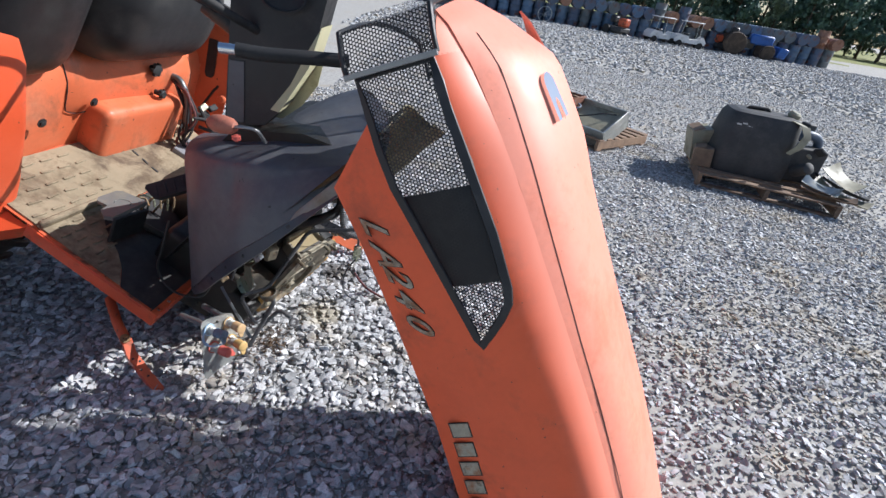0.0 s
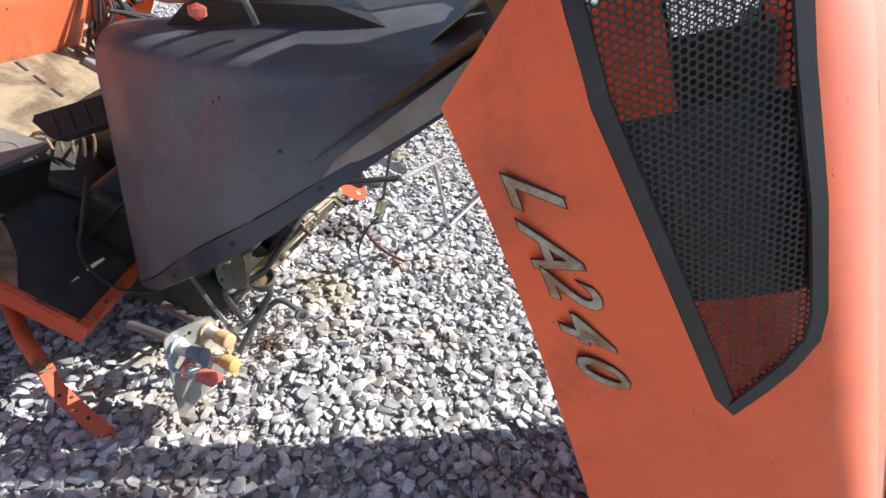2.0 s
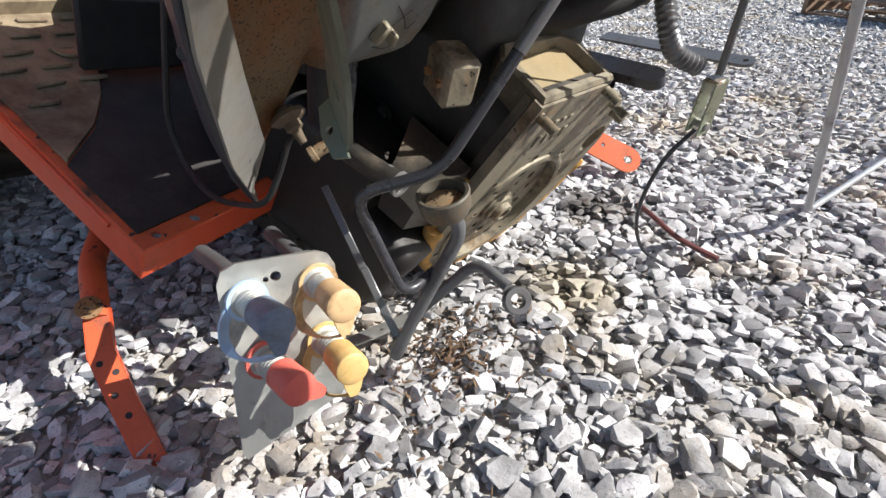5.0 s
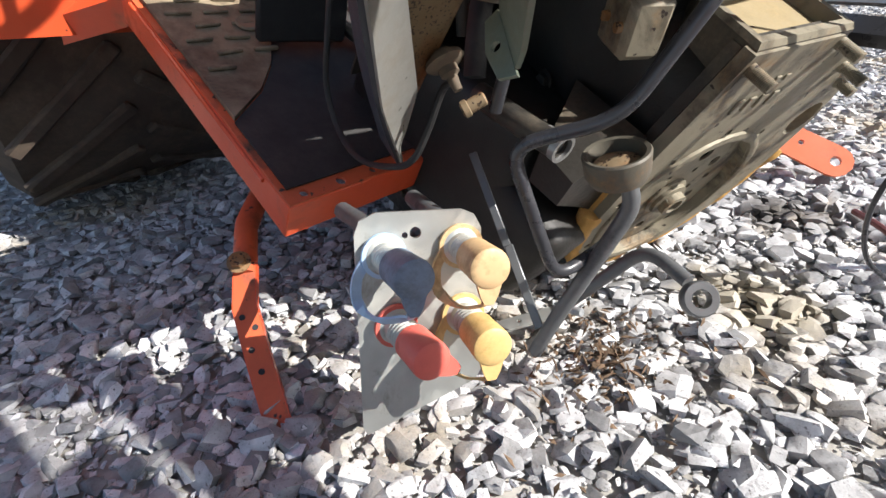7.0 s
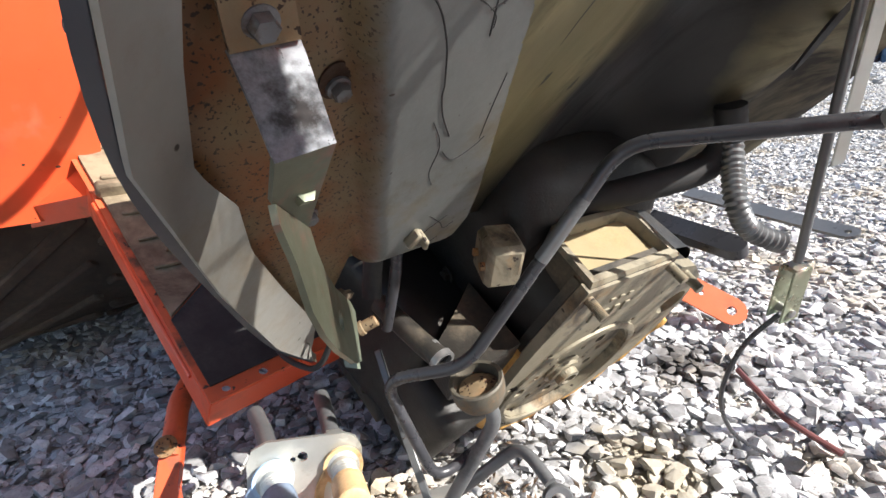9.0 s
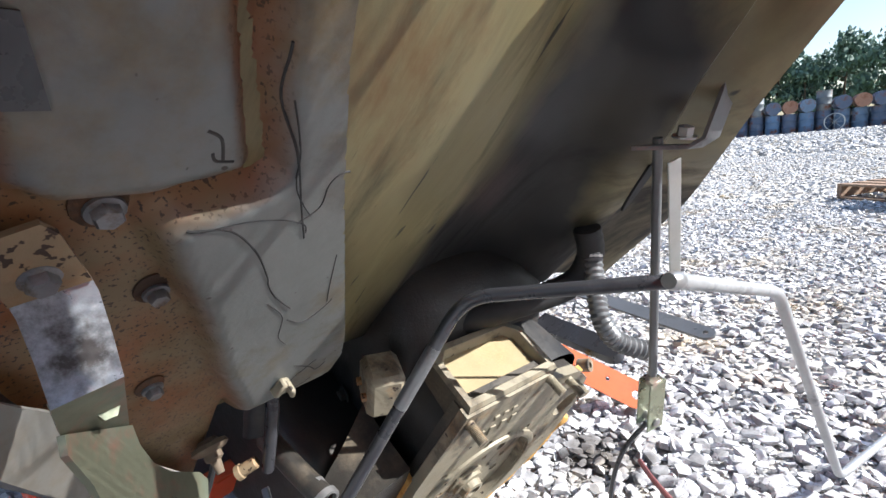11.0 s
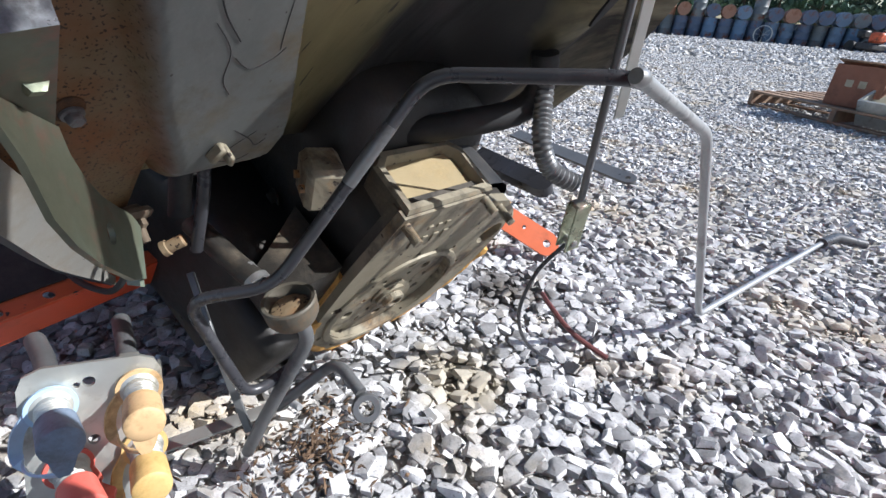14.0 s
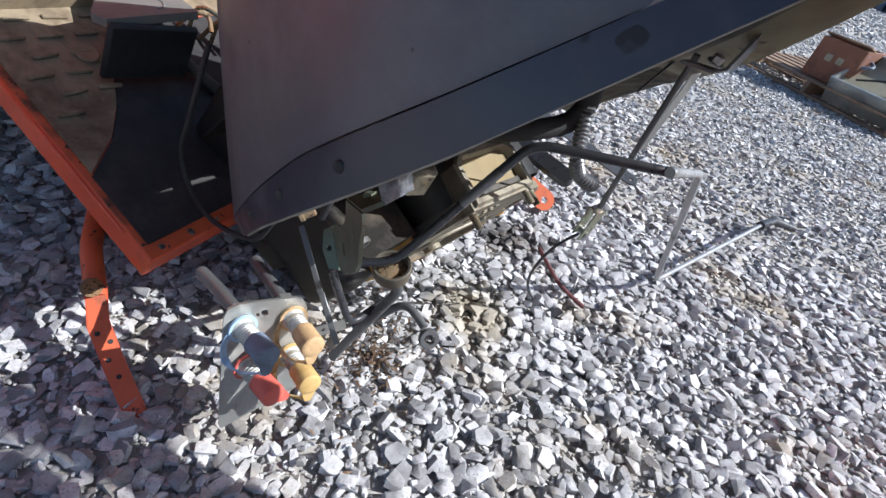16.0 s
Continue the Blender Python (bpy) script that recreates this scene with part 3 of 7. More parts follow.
# the loose hood, standing nose up
HOOD = Matrix(((-0.378, 0.885, 0.27, 0.222), (0.2, -0.207, 0.958, 0.986), (0.904, 0.416, -0.098, 0.394), (0, 0, 0, 1)))
# x runs up to the nose, y out to the top skin, z across to the other flank
HOOD_W = 0.485
RIM = [(-0.7, -0.015), (-0.232, -0.021), (0.0, -0.029), (0.177, -0.047), (0.374, -0.070), (0.543, -0.094), (0.682, -0.121), (0.812, 0.016), (0.902, 0.009), (1.0, -0.004)]
MESH_L = [(0.262, 0.156), (0.46, 0.1), (0.66, 0.042), (0.812, 0.018), (0.902, 0.009)]
MESH_R = [(0.262, 0.158), (0.3, 0.2), (0.35, 0.238), (0.386, 0.244), (0.516, 0.235), (0.653, 0.215), (0.787, 0.198), (0.902, 0.187)]
CREASE = [(-0.7, 0.413), (-0.205, 0.393), (0.017, 0.373), (0.247, 0.345), (0.456, 0.319), (0.61, 0.300), (0.766, 0.273), (0.869, 0.250), (0.957, 0.220), (1.0, 0.193)]


# where the flank begins to roll over into the top, as a share of its height
ROLL = [(-0.45, 0.86), (0.0, 0.8), (0.35, 0.72), (0.6, 0.66), (0.9, 0.62)]
# the unseen far flank is widened towards its rim to place the hood's shadow
FLARE = [(-0.45, 0.12), (-0.1, 0.07), (0.3, 0.06), (0.75, 0.06), (0.9, 0.015)]
SKEW = [(-0.5, 0.07), (0.2, 0.08), (0.5, 0.095), (0.65, 0.115), (0.9, 0.115)]


def hood_foot(t):
    """Where the hood's lower end meets the ground."""
    return -0.445 - 0.46 * t


def flank(s, t, side=0):
    """A point on a flank; a slight belly outwards."""
    u = (t - along(RIM, s)) / max(0.05, along(CREASE, s) - along(RIM, s))
    belly = 0.022 * math.sin(math.pi * min(1, max(0, u))) + 0.02 * max(0.0, (s - 0.75)) * -2
    roll = 0.055 * max(0.0, (u - along(ROLL, s)) / (1 - along(ROLL, s))) ** 2.2
    z = roll - belly if not side else HOOD_W + belly - roll
    if side:
        z += along(FLARE, s) * min(1.0, max(0.0, 1 - u))
        t += along(SKEW, s) + 0.045 * max(0.0, 1 - max(0.0, u)) * (1 if s < 0.8 else 0.2)
    return Vector((s, t, z))


def hood_rows():
    return [-0.44, -0.3, -0.15, 0.0, 0.1, 0.2, 0.262, 0.285, 0.31, 0.35, 0.386, 0.42, 0.46, 0.52, 0.58, 0.63, 0.682, 0.73, 0.775, 0.812, 0.86, 0.902]


def build_hood():
    hood = thing("tractor_hood", "faded orange tractor hood standing nose up on the gravel", "hood", at=HOOD)
    for side in (0, 1):
        bm = bmesh.new()
        rows = []
        for s in hood_rows():
            r, c = along(RIM, s), along(CREASE, s)
            if s < 0.262:
                a = r + (c - r) * 0.38
                b = a + 0.002
            else:
                a, b = max(r, along(MESH_L, s)), along(MESH_R, s)
            ts = [r, r + (a - r) * 0.35, r + (a - r) * 0.7, a, b] + [b + (c - b) * f for f in (0.2, 0.35, 0.5, 0.62, 0.74, 0.84, 0.93, 1.0)]
            if s <= -0.44:
                rows.append([flank(hood_foot(t), t, side) for t in ts])
            else:
                rows.append([flank(s, t, side) for t in ts])
        hole = hood_rows().index(0.262)
        grid(bm, rows, lambda i, j: j == 3 and i >= hole)
        bmesh.ops.dissolve_degenerate(bm, dist=1e-4, edges=bm.edges)
        thicken(bm, 0.004)
        panel = part("side_panel", bm, hood_paint, hood, "orange plastic flank with silver lettering" if not side else "")
        # paler towards the crease: bleaching and the sunlit shoulder in one mask
        fade_and_sun = panel.data.attributes.new("fade_and_sun", "FLOAT", "POINT")
        fade_and_sun.data.foreach_set("value", [max(0.0, min(1.0, 1 - 2.6 * (along(CREASE, v.co.x) + (along(SKEW, v.co.x) if side else 0) - v.co.y) / 0.2)) for v in panel.data.vertices])
        # shoulder beside the nose screen
        bm = bmesh.new()
        rows = []
        for s in (0.9, 0.92, 0.94, 0.955, 0.97, 0.98, 0.99):
            c = along(CREASE, s)
            low = min(0.2, c - 0.003)
            rows.append([flank(s, low + (c - low) * k / 7, side) for k in range(8)])
        grid(bm, rows)
        thicken(bm, 0.004)
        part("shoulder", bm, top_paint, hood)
    # top skin with a rounded shoulder on both sides
    bm = bmesh.new()
    rows = []
    stations = [-0.44, -0.3, -0.1, 0.1, 0.2, 0.3, 0.38, 0.45, 0.52, 0.6, 0.65, 0.7, 0.74, 0.78, 0.82, 0.85, 0.875, 0.9, 0.92, 0.94, 0.955, 0.97, 0.98, 0.99]
    for s in stations:
        c = along(CREASE, s)
        row = []
        for k in range(21):
            w = k / 20
            e = abs(2 * w - 1)
            rise = 0.052 * (1 - e ** 3.6) + along(SKEW, s) * w
            t = c + rise * min(1.0, (1.06 - s) / 0.22)
            z = 0.055 + (HOOD_W - 0.11) * w
            row.append(Vector((hood_foot(t) if s <= -0.44 else s + 0.03 * (1 - e ** 2) * max(0, s - 0.5) * 2, t, z)))
        rows.append(row)
    grid(bm, rows)
    thicken(bm, 0.004)
    part("top_skin", bm, top_paint, hood, "bleached orange top panel, sunlit tone in its colour")
    # black baffle close behind the screens
    for side in (0, 1):
        bm = bmesh.new()
        inward = 0.03 if not side else -0.03
        grid(bm, [[flank(s, along(MESH_L, s) - 0.01 + (along(MESH_R, s) - along(MESH_L, s) + 0.02) * k / 5, side) + Vector((0, 0, inward)) for k in range(6)] for s in [0.40 + 0.023 * i for i in range(11)]])
        thicken(bm, 0.003)
        part("baffle", bm, black_plastic, hood, "black baffle inside the hood")
    # the two seams of the top skin
    for side in (0, 1):
        path = []
        for s in [x * 0.04 for x in range(-11, 24)]:
            c = along(CREASE, s)
            w = along([(-0.5, 0.025), (0.2, 0.05), (0.6, 0.08), (0.85, 0.11), (0.96, 0.13)], s)
            e = abs(2 * w - 1)
            t = c + (0.052 * (1 - e ** 3.6) + along(SKEW, s) * (w if not side else 1 - w)) * min(1.0, (1.06 - s) / 0.22)
            path.append(Vector((s + 0.03 * (1 - e ** 2) * max(0, s - 0.5) * 2, t + 0.0004, 0.055 + (HOOD_W - 0.11) * (w if not side else 1 - w))))
        bm = bmesh.new()
        tube(bm, path, 0.0011, 6)
        part("seam", bm, decal_black, hood)
    build_screens(hood)
    build_badge(hood)
    build_lettering(hood)


def honeycomb(bm, inside, place, x0, x1, y0, y1, pitch=0.0082, web=0.3):
    """A perforated sheet: hexagonal cells with holes, laid through place(x, y)."""
    row = 0
    y = y0
    while y < y1:
        x = x0 + (pitch / 2 if row % 2 else 0)
        while x < x1:
            if inside(x, y):
                outer, inner = [], []
                for k in range(6):
                    a = math.pi / 6 + k * math.pi / 3
                    ox, oy = pitch / math.sqrt(3) * math.cos(a), pitch / math.sqrt(3) * math.sin(a)
                    outer.append(bm.verts.new(place(x + ox, y + oy)))
                    inner.append(bm.verts.new(place(x + ox * (1 - web), y + oy * (1 - web))))
                for k in range(6):
                    bm.faces.new((outer[k], outer[(k + 1) % 6], inner[(k + 1) % 6], inner[k]))
            x += pitch
        y += pitch * math.sqrt(3) / 2
        row += 1
    return bm


def build_screens(hood):
    for side in (0, 1):
        bm = bmesh.new()
        sink = 0.004 if not side else -0.004
        honeycomb(bm, lambda s, t: 0.27 < s < 0.9 and along(MESH_L, s) < t < along(MESH_R, s), lambda s, t: flank(s, t, side) + Vector((0, 0, sink)), 0.26, 0.91, -0.02, 0.26)
        screen = part("side_screen", bm, black_plastic, hood, "black perforated side screen", smooth=0)
        tagged(screen, kind="stuff")
        # raised border round the screen
        loop = [(s, along(MESH_L, s)) for s in (0.9, 0.812, 0.74, 0.66, 0.56, 0.46, 0.36, 0.275)] + [(0.256, 0.157)] + [(s, along(MESH_R, s)) for s in (0.29, 0.32, 0.355, 0.39, 0.45, 0.516, 0.6, 0.653, 0.72, 0.787, 0.85, 0.9)]
        bm = bmesh.new()
        rows = []
        n = len(loop)
        for k in range(n + 1):
            s, t = loop[k % n]
            a, b = loop[(k - 1) % n], loop[(k + 1) % n]
            nx, ny = -(b[1] - a[1]), b[0] - a[0]
            q = math.hypot(nx, ny)
            nx, ny = nx / q, ny / q
            off = -0.003 if not side else 0.003
            rows.append([flank(s + nx * d, t + ny * d, side) + Vector((0, 0, off * h)) for d, h in ((-0.009, -0.3), (-0.007, 1.0), (0.010, 1.0), (0.013, -1.2))])
        grid(bm, rows)
        part("border", bm, black_plastic, screen)
    # front screen: wraps from flank to flank over the nose
    bm = bmesh.new()

    def nose(a, b):
        """a runs from flank over the nose to the other flank, b from the rim to the top skin."""
        t = 0.0 + b
        bend = 0.06
        length = 0.09
        if a < length:
            return Vector((0.905 + a, t, -0.012 + 0.3 * max(0, a - 0.03)))
        if a > length + HOOD_W:
            return Vector((0.905 + (2 * length + HOOD_W - a), t, HOOD_W + 0.012 - 0.3 * max(0, 2 * length + HOOD_W - a - 0.03)))
        w = (a - length) / HOOD_W
        return Vector((0.995 + 0.035 * math.sin(math.pi * w), t, HOOD_W * w + 0.006 * (1 - 2 * w)))

    honeycomb(bm, lambda a, b: True, nose, 0.004, 0.676, 0.0, 0.2)
    screen = part("front_screen", bm, black_plastic, hood, "black perforated nose screen", smooth=0)
    tagged(screen, kind="stuff")
    for b in (-0.004, 0.205):
        bm = bmesh.new()
        tube(bm, [nose(0.68 * k / 60, b) for k in range(61)], 0.006, 8)
        part("border", bm, black_plastic, screen)
    for k in (0, 1):
        bm = bmesh.new()
        z = -0.017 if not k else HOOD_W + 0.017
        box(bm, (0.012, 0.215, 0.006), pose(0.904, 0.1, z), 0.001)
        part("clip_strip", bm, bright if not k else black_plastic, screen)


def build_badge(hood):
    # chrome emblem near the nose, an arch with a raised rib
    m = HOOD.inverted() @ frame_at((0.325, 1.272, 1.215), (0.062, -0.02, -0.085), (0.665, -0.42, 0.61)) @ pose(0, 0, 0.003)
    bm = bmesh.new()
    outline = [(-0.032 + 0.028 * math.cos(a), 0.028 * math.sin(a)) for a in [math.pi / 2 + k * math.pi / 12 for k in range(13)]]
    outline += [(0.052, -0.03), (0.052, -0.012), (0.012, -0.008), (0.0, 0.0), (0.012, 0.008), (0.052, 0.012), (0.052, 0.03)]
    plate(bm, outline, 0.013, m)
    bmesh.ops.bevel(bm, geom=[e for e in bm.edges if len(e.link_faces) == 2 and e.calc_face_angle() > 0.8], offset=0.0035, segments=3, affect="EDGES")
    part("emblem", bm, chrome, hood, "chrome arch-shaped emblem")


def letters(text, height, m, material, parent, name, depth=0.0015, squeeze=1.0, shear=0.0, grow=0.0):
    cu = bpy.data.curves.new(name, "FONT")
    cu.body, cu.size, cu.extrude, cu.shear, cu.offset = text, height / 0.7, depth, shear, grow
    cu.resolution_u = 3
    tmp = new(name, cu)
    bpy.context.view_layer.update()
    me = bpy.data.meshes.new_from_object(tmp.evaluated_get(bpy.context.evaluated_depsgraph_get()))
    bpy.data.objects.remove(tmp)
    bpy.data.curves.remove(cu)
    ob = new(name, me)
    me.transform(m @ Matrix.Diagonal((squeeze, 1, 1, 1)))
    me.materials.clear()
    me.materials.append(material)
    ob.parent = parent
    return ob


def build_lettering(hood):
    # model code down the flank; its feet point to the rim
    for k, (ch, s, t) in enumerate((("L", 0.608, -0.068), ("A", 0.543, -0.060), ("2", 0.484, -0.043), ("4", 0.424, -0.036), ("0", 0.357, -0.021))):
        base = flank(s, t) + Vector((0, 0, -0.008))
        m = Matrix.Translation(base) @ Matrix(((-0.985, 0.12, 0), (0.17, 0.985, 0), (0, 0, -1))).to_4x4() @ pose(0, 0, 0)
        letters(ch, 0.054, m @ pose(0, 0, 0.0), decal_black, hood, "letter_edge", 0.0012, 1.2, 0.7, 0.0022)
        letters(ch, 0.054, m @ pose(0, 0, 0.0008), decal_silver, hood, "letter", 0.0015, 1.2, 0.7, 0.0008)
    # the maker's name is only a row of plain shapes
    for k in range(6):
        s = 0.01 - 0.062 * k
        base = flank(s, 0.045) + Vector((0, 0, -0.004))
        bm = bmesh.new()
        box(bm, (0.046, 0.056, 0.002), Matrix.Translation(base) @ pose(0, 0, 0, 0, 0, -4), 0.0)
        part("mark_edge", bm, decal_black, hood)
        bm = bmesh.new()
        box(bm, (0.04, 0.05, 0.003), Matrix.Translation(base) @ pose(0, 0, 0, 0, 0, -4), 0.0)
        part("mark", bm, decal_silver, hood)


build_hood()

# the half-stripped tractor, nose down on the gravel; its parts are built in tractor axes
tractor = thing("tractor", "half-dismantled orange compact tractor with its engine removed, nose down on gravel", "tractor", at=TRACTOR)
INTO = TRACTOR.inverted()


GEAR = INTO @ pose(-0.499, 1.853, 0.142, 0, 0, -22) @ pose(0, 0, 0, 0, 32, 0)


def W(*p):
    """A world place, in tractor axes."""
    return INTO @ Vector(p)


def tpart(name, bm, mat, label="", smooth=40, parent=None):
    return part(name, bm, mat, parent or tractor, label, smooth)


def build_floor():
    # pressed platform with a folded lip and a square front corner
    bm = bmesh.new()
    outline = [(-0.272, -0.479), (-0.284, -0.205), (-0.34, -0.19), (-0.36, 0.42), (-0.42, 0.62), (-1.12, 0.7), (-1.12, -0.479)]
    plate(bm, outline, 0.004, pose(0, 0, -0.083), [(-0.285, -0.452, 0.006), (-0.287, -0.395, 0.007), (-0.289, -0.34, 0.005)])
    platform = tpart("floor_platform", bm, orange_old, "scuffed orange pressed-steel foot platform")
    for a, b in (((-0.78, -0.479), (-0.272, -0.479)), ((-0.272, -0.479), (-0.284, -0.205))):
        mid = Vector(((a[0] + b[0]) / 2, (a[1] + b[1]) / 2, -0.1095))
        d = Vector((b[0] - a[0], b[1] - a[1], 0))
        bm = bmesh.new()
        box(bm, (d.length + 0.004, 0.004, 0.056), frame_at(mid, d, (0, 0, 1)), 0.0015)
        tpart("folded_lip", bm, orange_paint, parent=platform)
    # a bent spot near the middle of the side lip
    bm = bmesh.new()
    tube(bm, [Vector((-0.33, -0.482, -0.088)), Vector((-0.46, -0.4835, -0.086)), Vector((-0.6, -0.4825, -0.087)), Vector((-0.74, -0.482, -0.086))], 0.0035, 8)
    tpart("rolled_edge", bm, orange_paint, parent=platform)
    # the mat ends in a raised step at the back, and carries bars and slots
    bm = bmesh.new()
    plate(bm, [(-0.435, -0.468), (-0.485, -0.403), (-0.54, -0.358), (-0.64, -0.303), (-0.705, -0.243), (-0.725, 0.36), (-0.74, 0.58), (-1.03, 0.62), (-1.03, -0.468)], 0.007, pose(0, 0, -0.0785))
    tpart("floor_mat", bm, mat_rubber, "muddy tan rubber floor mat with raised bars")
    bm = boxes(((0.022, 0.30, 0.03), pose(-0.748, -0.325, -0.062), 0.005))
    tpart("mat_step", bm, mat_rubber, "raised rubber edge of the mat")
    # black pad, its outline drawn out over the mat's shaded front
    bm = bmesh.new()
    plate(bm, [(-0.296, -0.470), (-0.302, -0.33), (-0.306, -0.215), (-0.375, -0.18), (-0.375, 0.36), (-0.72, 0.36), (-0.70, -0.245), (-0.635, -0.305), (-0.535, -0.36), (-0.48, -0.405), (-0.43, -0.470)], 0.003, pose(0, 0, -0.0785))
    tpart("black_pad_and_shade", bm, rubber, "black rubber pad, widened over the shaded front of the mat")
    rng = random.Random(8)
    for i in range(8):
        for j in range(6):
            x, y = -0.465 - 0.036 * i, -0.435 + 0.058 * j + (0.029 if i % 2 else 0)
            if x > -0.45 - 1.2 * (y + 0.45) or x < -0.735:
                continue
            bm = boxes(((0.008, 0.040, 0.006), pose(x, y, -0.0685, 0, 0, rng.uniform(-5, 5)), 0.002))
            tpart("tread_bar", bm, mat_rubber)
    for i in range(5):
        for j in range(5):
            x, y = -0.79 - 0.05 * i, -0.43 + 0.075 * j
            bm = boxes(((0.010, 0.050, 0.006), pose(x, y + (0.03 if i % 2 else 0), -0.0685, 0, 0, rng.uniform(-6, 6)), 0.002))
            tpart("tread_bar", bm, mat_rubber)
    # round boss on the mat
    bm = bmesh.new()
    lathe(bm, [(0.009, 0.0), (0.017, 0.002), (0.019, 0.005), (0.017, 0.008), (0.012, 0.006), (0.0, 0.005)], pose(-0.64, -0.345, -0.072), 20, cap=False)
    tpart("mat_boss", bm, mat_rubber)


def build_transmission():
    made = []

    def tpart(name, bm, mat, label="", smooth=40, parent=None):
        bmesh.ops.transform(bm, matrix=GEAR, verts=bm.verts)
        return part(name, bm, mat, parent or tractor, label, smooth)

    body = bmesh.new()
    rows = []
    for x, yr, yl, z0, z1 in ((-0.028, -0.13, 0.2, -0.14, 0.255), (-0.11, -0.13, 0.18, -0.13, 0.262), (-0.135, -0.14, 0.20, -0.13, 0.315), (-0.2, -0.145, 0.22, -0.13, 0.35), (-0.32, -0.15, 0.22, -0.13, 0.33), (-0.44, -0.15, 0.2, -0.17, 0.22), (-0.6, -0.12, 0.16, -0.24, 0.0), (-0.9, -0.05, 0.17, -0.32, -0.2)):
        ring = []
        for k in range(28):
            a = 2 * math.pi * k / 28
            c, s = math.cos(a), math.sin(a)
            y = (yl + yr) / 2 + (yl - yr) / 2 * math.copysign(abs(c) ** 0.45, c)
            z = (z0 + z1) / 2 + (z1 - z0) / 2 * math.copysign(abs(s) ** 0.45, s)
            ring.append(Vector((x, y, z)))
        rows.append(ring + [ring[0]])
    grid(body, rows)
    tpart("gearbox_body", body, oily_and_gap_black, "oily black cast-iron gearbox")
    # sump and frame casting below
    bm = bmesh.new()
    plate(bm, [(-0.1, -0.12), (-0.12, -0.19), (-0.48, -0.37), (-0.62, -0.3), (-0.56, -0.12), (-0.2, -0.05)], 0.34, Matrix(((1, 0, 0, 0), (0, 0, -1, 0.06), (0, 1, 0, 0), (0, 0, 0, 1))))
    bmesh.ops.bevel(bm, geom=[e for e in bm.edges if len(e.link_faces) == 2 and e.calc_face_angle() > 0.3], offset=0.014, segments=2, affect="EDGES")
    sump = tpart("sump", bm, cast_iron, "black oily sump casting")
    # chassis casting between the gearbox and the platform
    bm = rounded_box((0.34, 0.20, 0.24), GEAR.inverted() @ pose(-0.31, -0.15, -0.045, 0, 0, 4), 0.03)
    tpart("chassis_casting", bm, oily_and_gap_black, "oily black chassis casting")
    bm = rounded_box((0.2, 0.14, 0.16), GEAR.inverted() @ pose(-0.14, -0.17, -0.09, 0, 10, 0), 0.03)
    tpart("axle_bracket", bm, oily_and_gap_black, "oily black axle bracket")
    for x, z in ((-0.18, -0.16), (-0.3, -0.22), (-0.42, -0.28), (-0.5, -0.2)):
        bm = bmesh.new()
        bolt(bm, pose(x, -0.28, z, 90, 0, 0), 0.009, 0.009)
        tpart("bolt", bm, cast_iron, parent=sump)
    # bell housing flange
    bm = bmesh.new()
    outline = [(-0.105, 0.276), (0.055, 0.276), (0.085, 0.25), (0.15, 0.232), (0.205, 0.185), (0.228, 0.105), (0.222, 0.03), (0.195, -0.06), (0.13, -0.13), (0.06, -0.158), (-0.04, -0.158), (-0.1, -0.13), (-0.15, -0.06), (-0.163, 0.03), (-0.145, 0.13)]
    holes = [(0, 0, 0.128), (0.185, 0.12, 0.03)]
    for a in (18, 55, 95, 128, 160, 200, 232, 265, 300, 335):
        holes.append((0.148 * math.cos(radians(a)), 0.148 * math.sin(radians(a)), 0.0055))
    face = Matrix(((0, 0, 1, -0.028), (1, 0, 0, 0), (0, 1, 0, 0), (0, 0, 0, 1)))
    plate(bm, outline, 0.016, face @ pose(0, 0, 0.012), holes)
    flange = tpart("bell_housing", bm, machined, "weathered machined bell-housing flange, rusty at the rim")
    bm = bmesh.new()
    plate(bm, [(0.03 + (y - 0.03) * 0.985, 0.05 + (z - 0.05) * 0.985) for y, z in outline], 0.014, face @ pose(0, 0, -0.004), [(0, 0, 0.12)])
    tpart("flange_root", bm, cast_iron, "black casting behind the flange", parent=flange)
    # rusty flank of the flange
    bm = bmesh.new()
    plate(bm, [(0.03 + (y - 0.03) * 1.02, 0.05 + (z - 0.05) * 1.02) for y, z in outline if z < 0.2], 0.012, Matrix(((0, 0, 1, -0.026), (1, 0, 0, 0), (0, 1, 0, 0), (0, 0, 0, 1))), [(0, 0, 0.135)])
    tpart("rusty_flank", bm, rust_edge, "yellow rust along the flange", parent=flange)
    # rusty lower rim
    bm = bmesh.new()
    path = [(-0.014, 1.012 * y, 1.012 * z) for y, z in ((0.245, 0.03), (0.195, -0.06), (0.13, -0.13), (0.06, -0.158), (-0.04, -0.158), (-0.1, -0.13), (-0.15, -0.06), (-0.163, 0.03))]
    tube(bm, smooth_path(path, 8), lambda u: 0.015 + 0.005 * noise.noise(Vector((u * 22, 0, 0))), 10)
    tpart("rusty_rim", bm, rust_edge, "flaking yellow rust", parent=flange)
    # ring round the opening
    bm = bmesh.new()
    lathe(bm, [(0.128, -0.01), (0.128, 0.004), (0.134, 0.006), (0.141, 0.004), (0.142, -0.002)], Matrix(((0, 0, 1, 0), (1, 0, 0, 0), (0, 1, 0, 0), (0, 0, 0, 1))), 40, cap=False)
    tpart("pilot_ring", bm, machined, parent=flange)
    # inner bulkhead with its holes, the shaft
    bm = bmesh.new()
    inner = [(0.13 * math.cos(2 * math.pi * k / 36), 0.13 * math.sin(2 * math.pi * k / 36)) for k in range(36)]
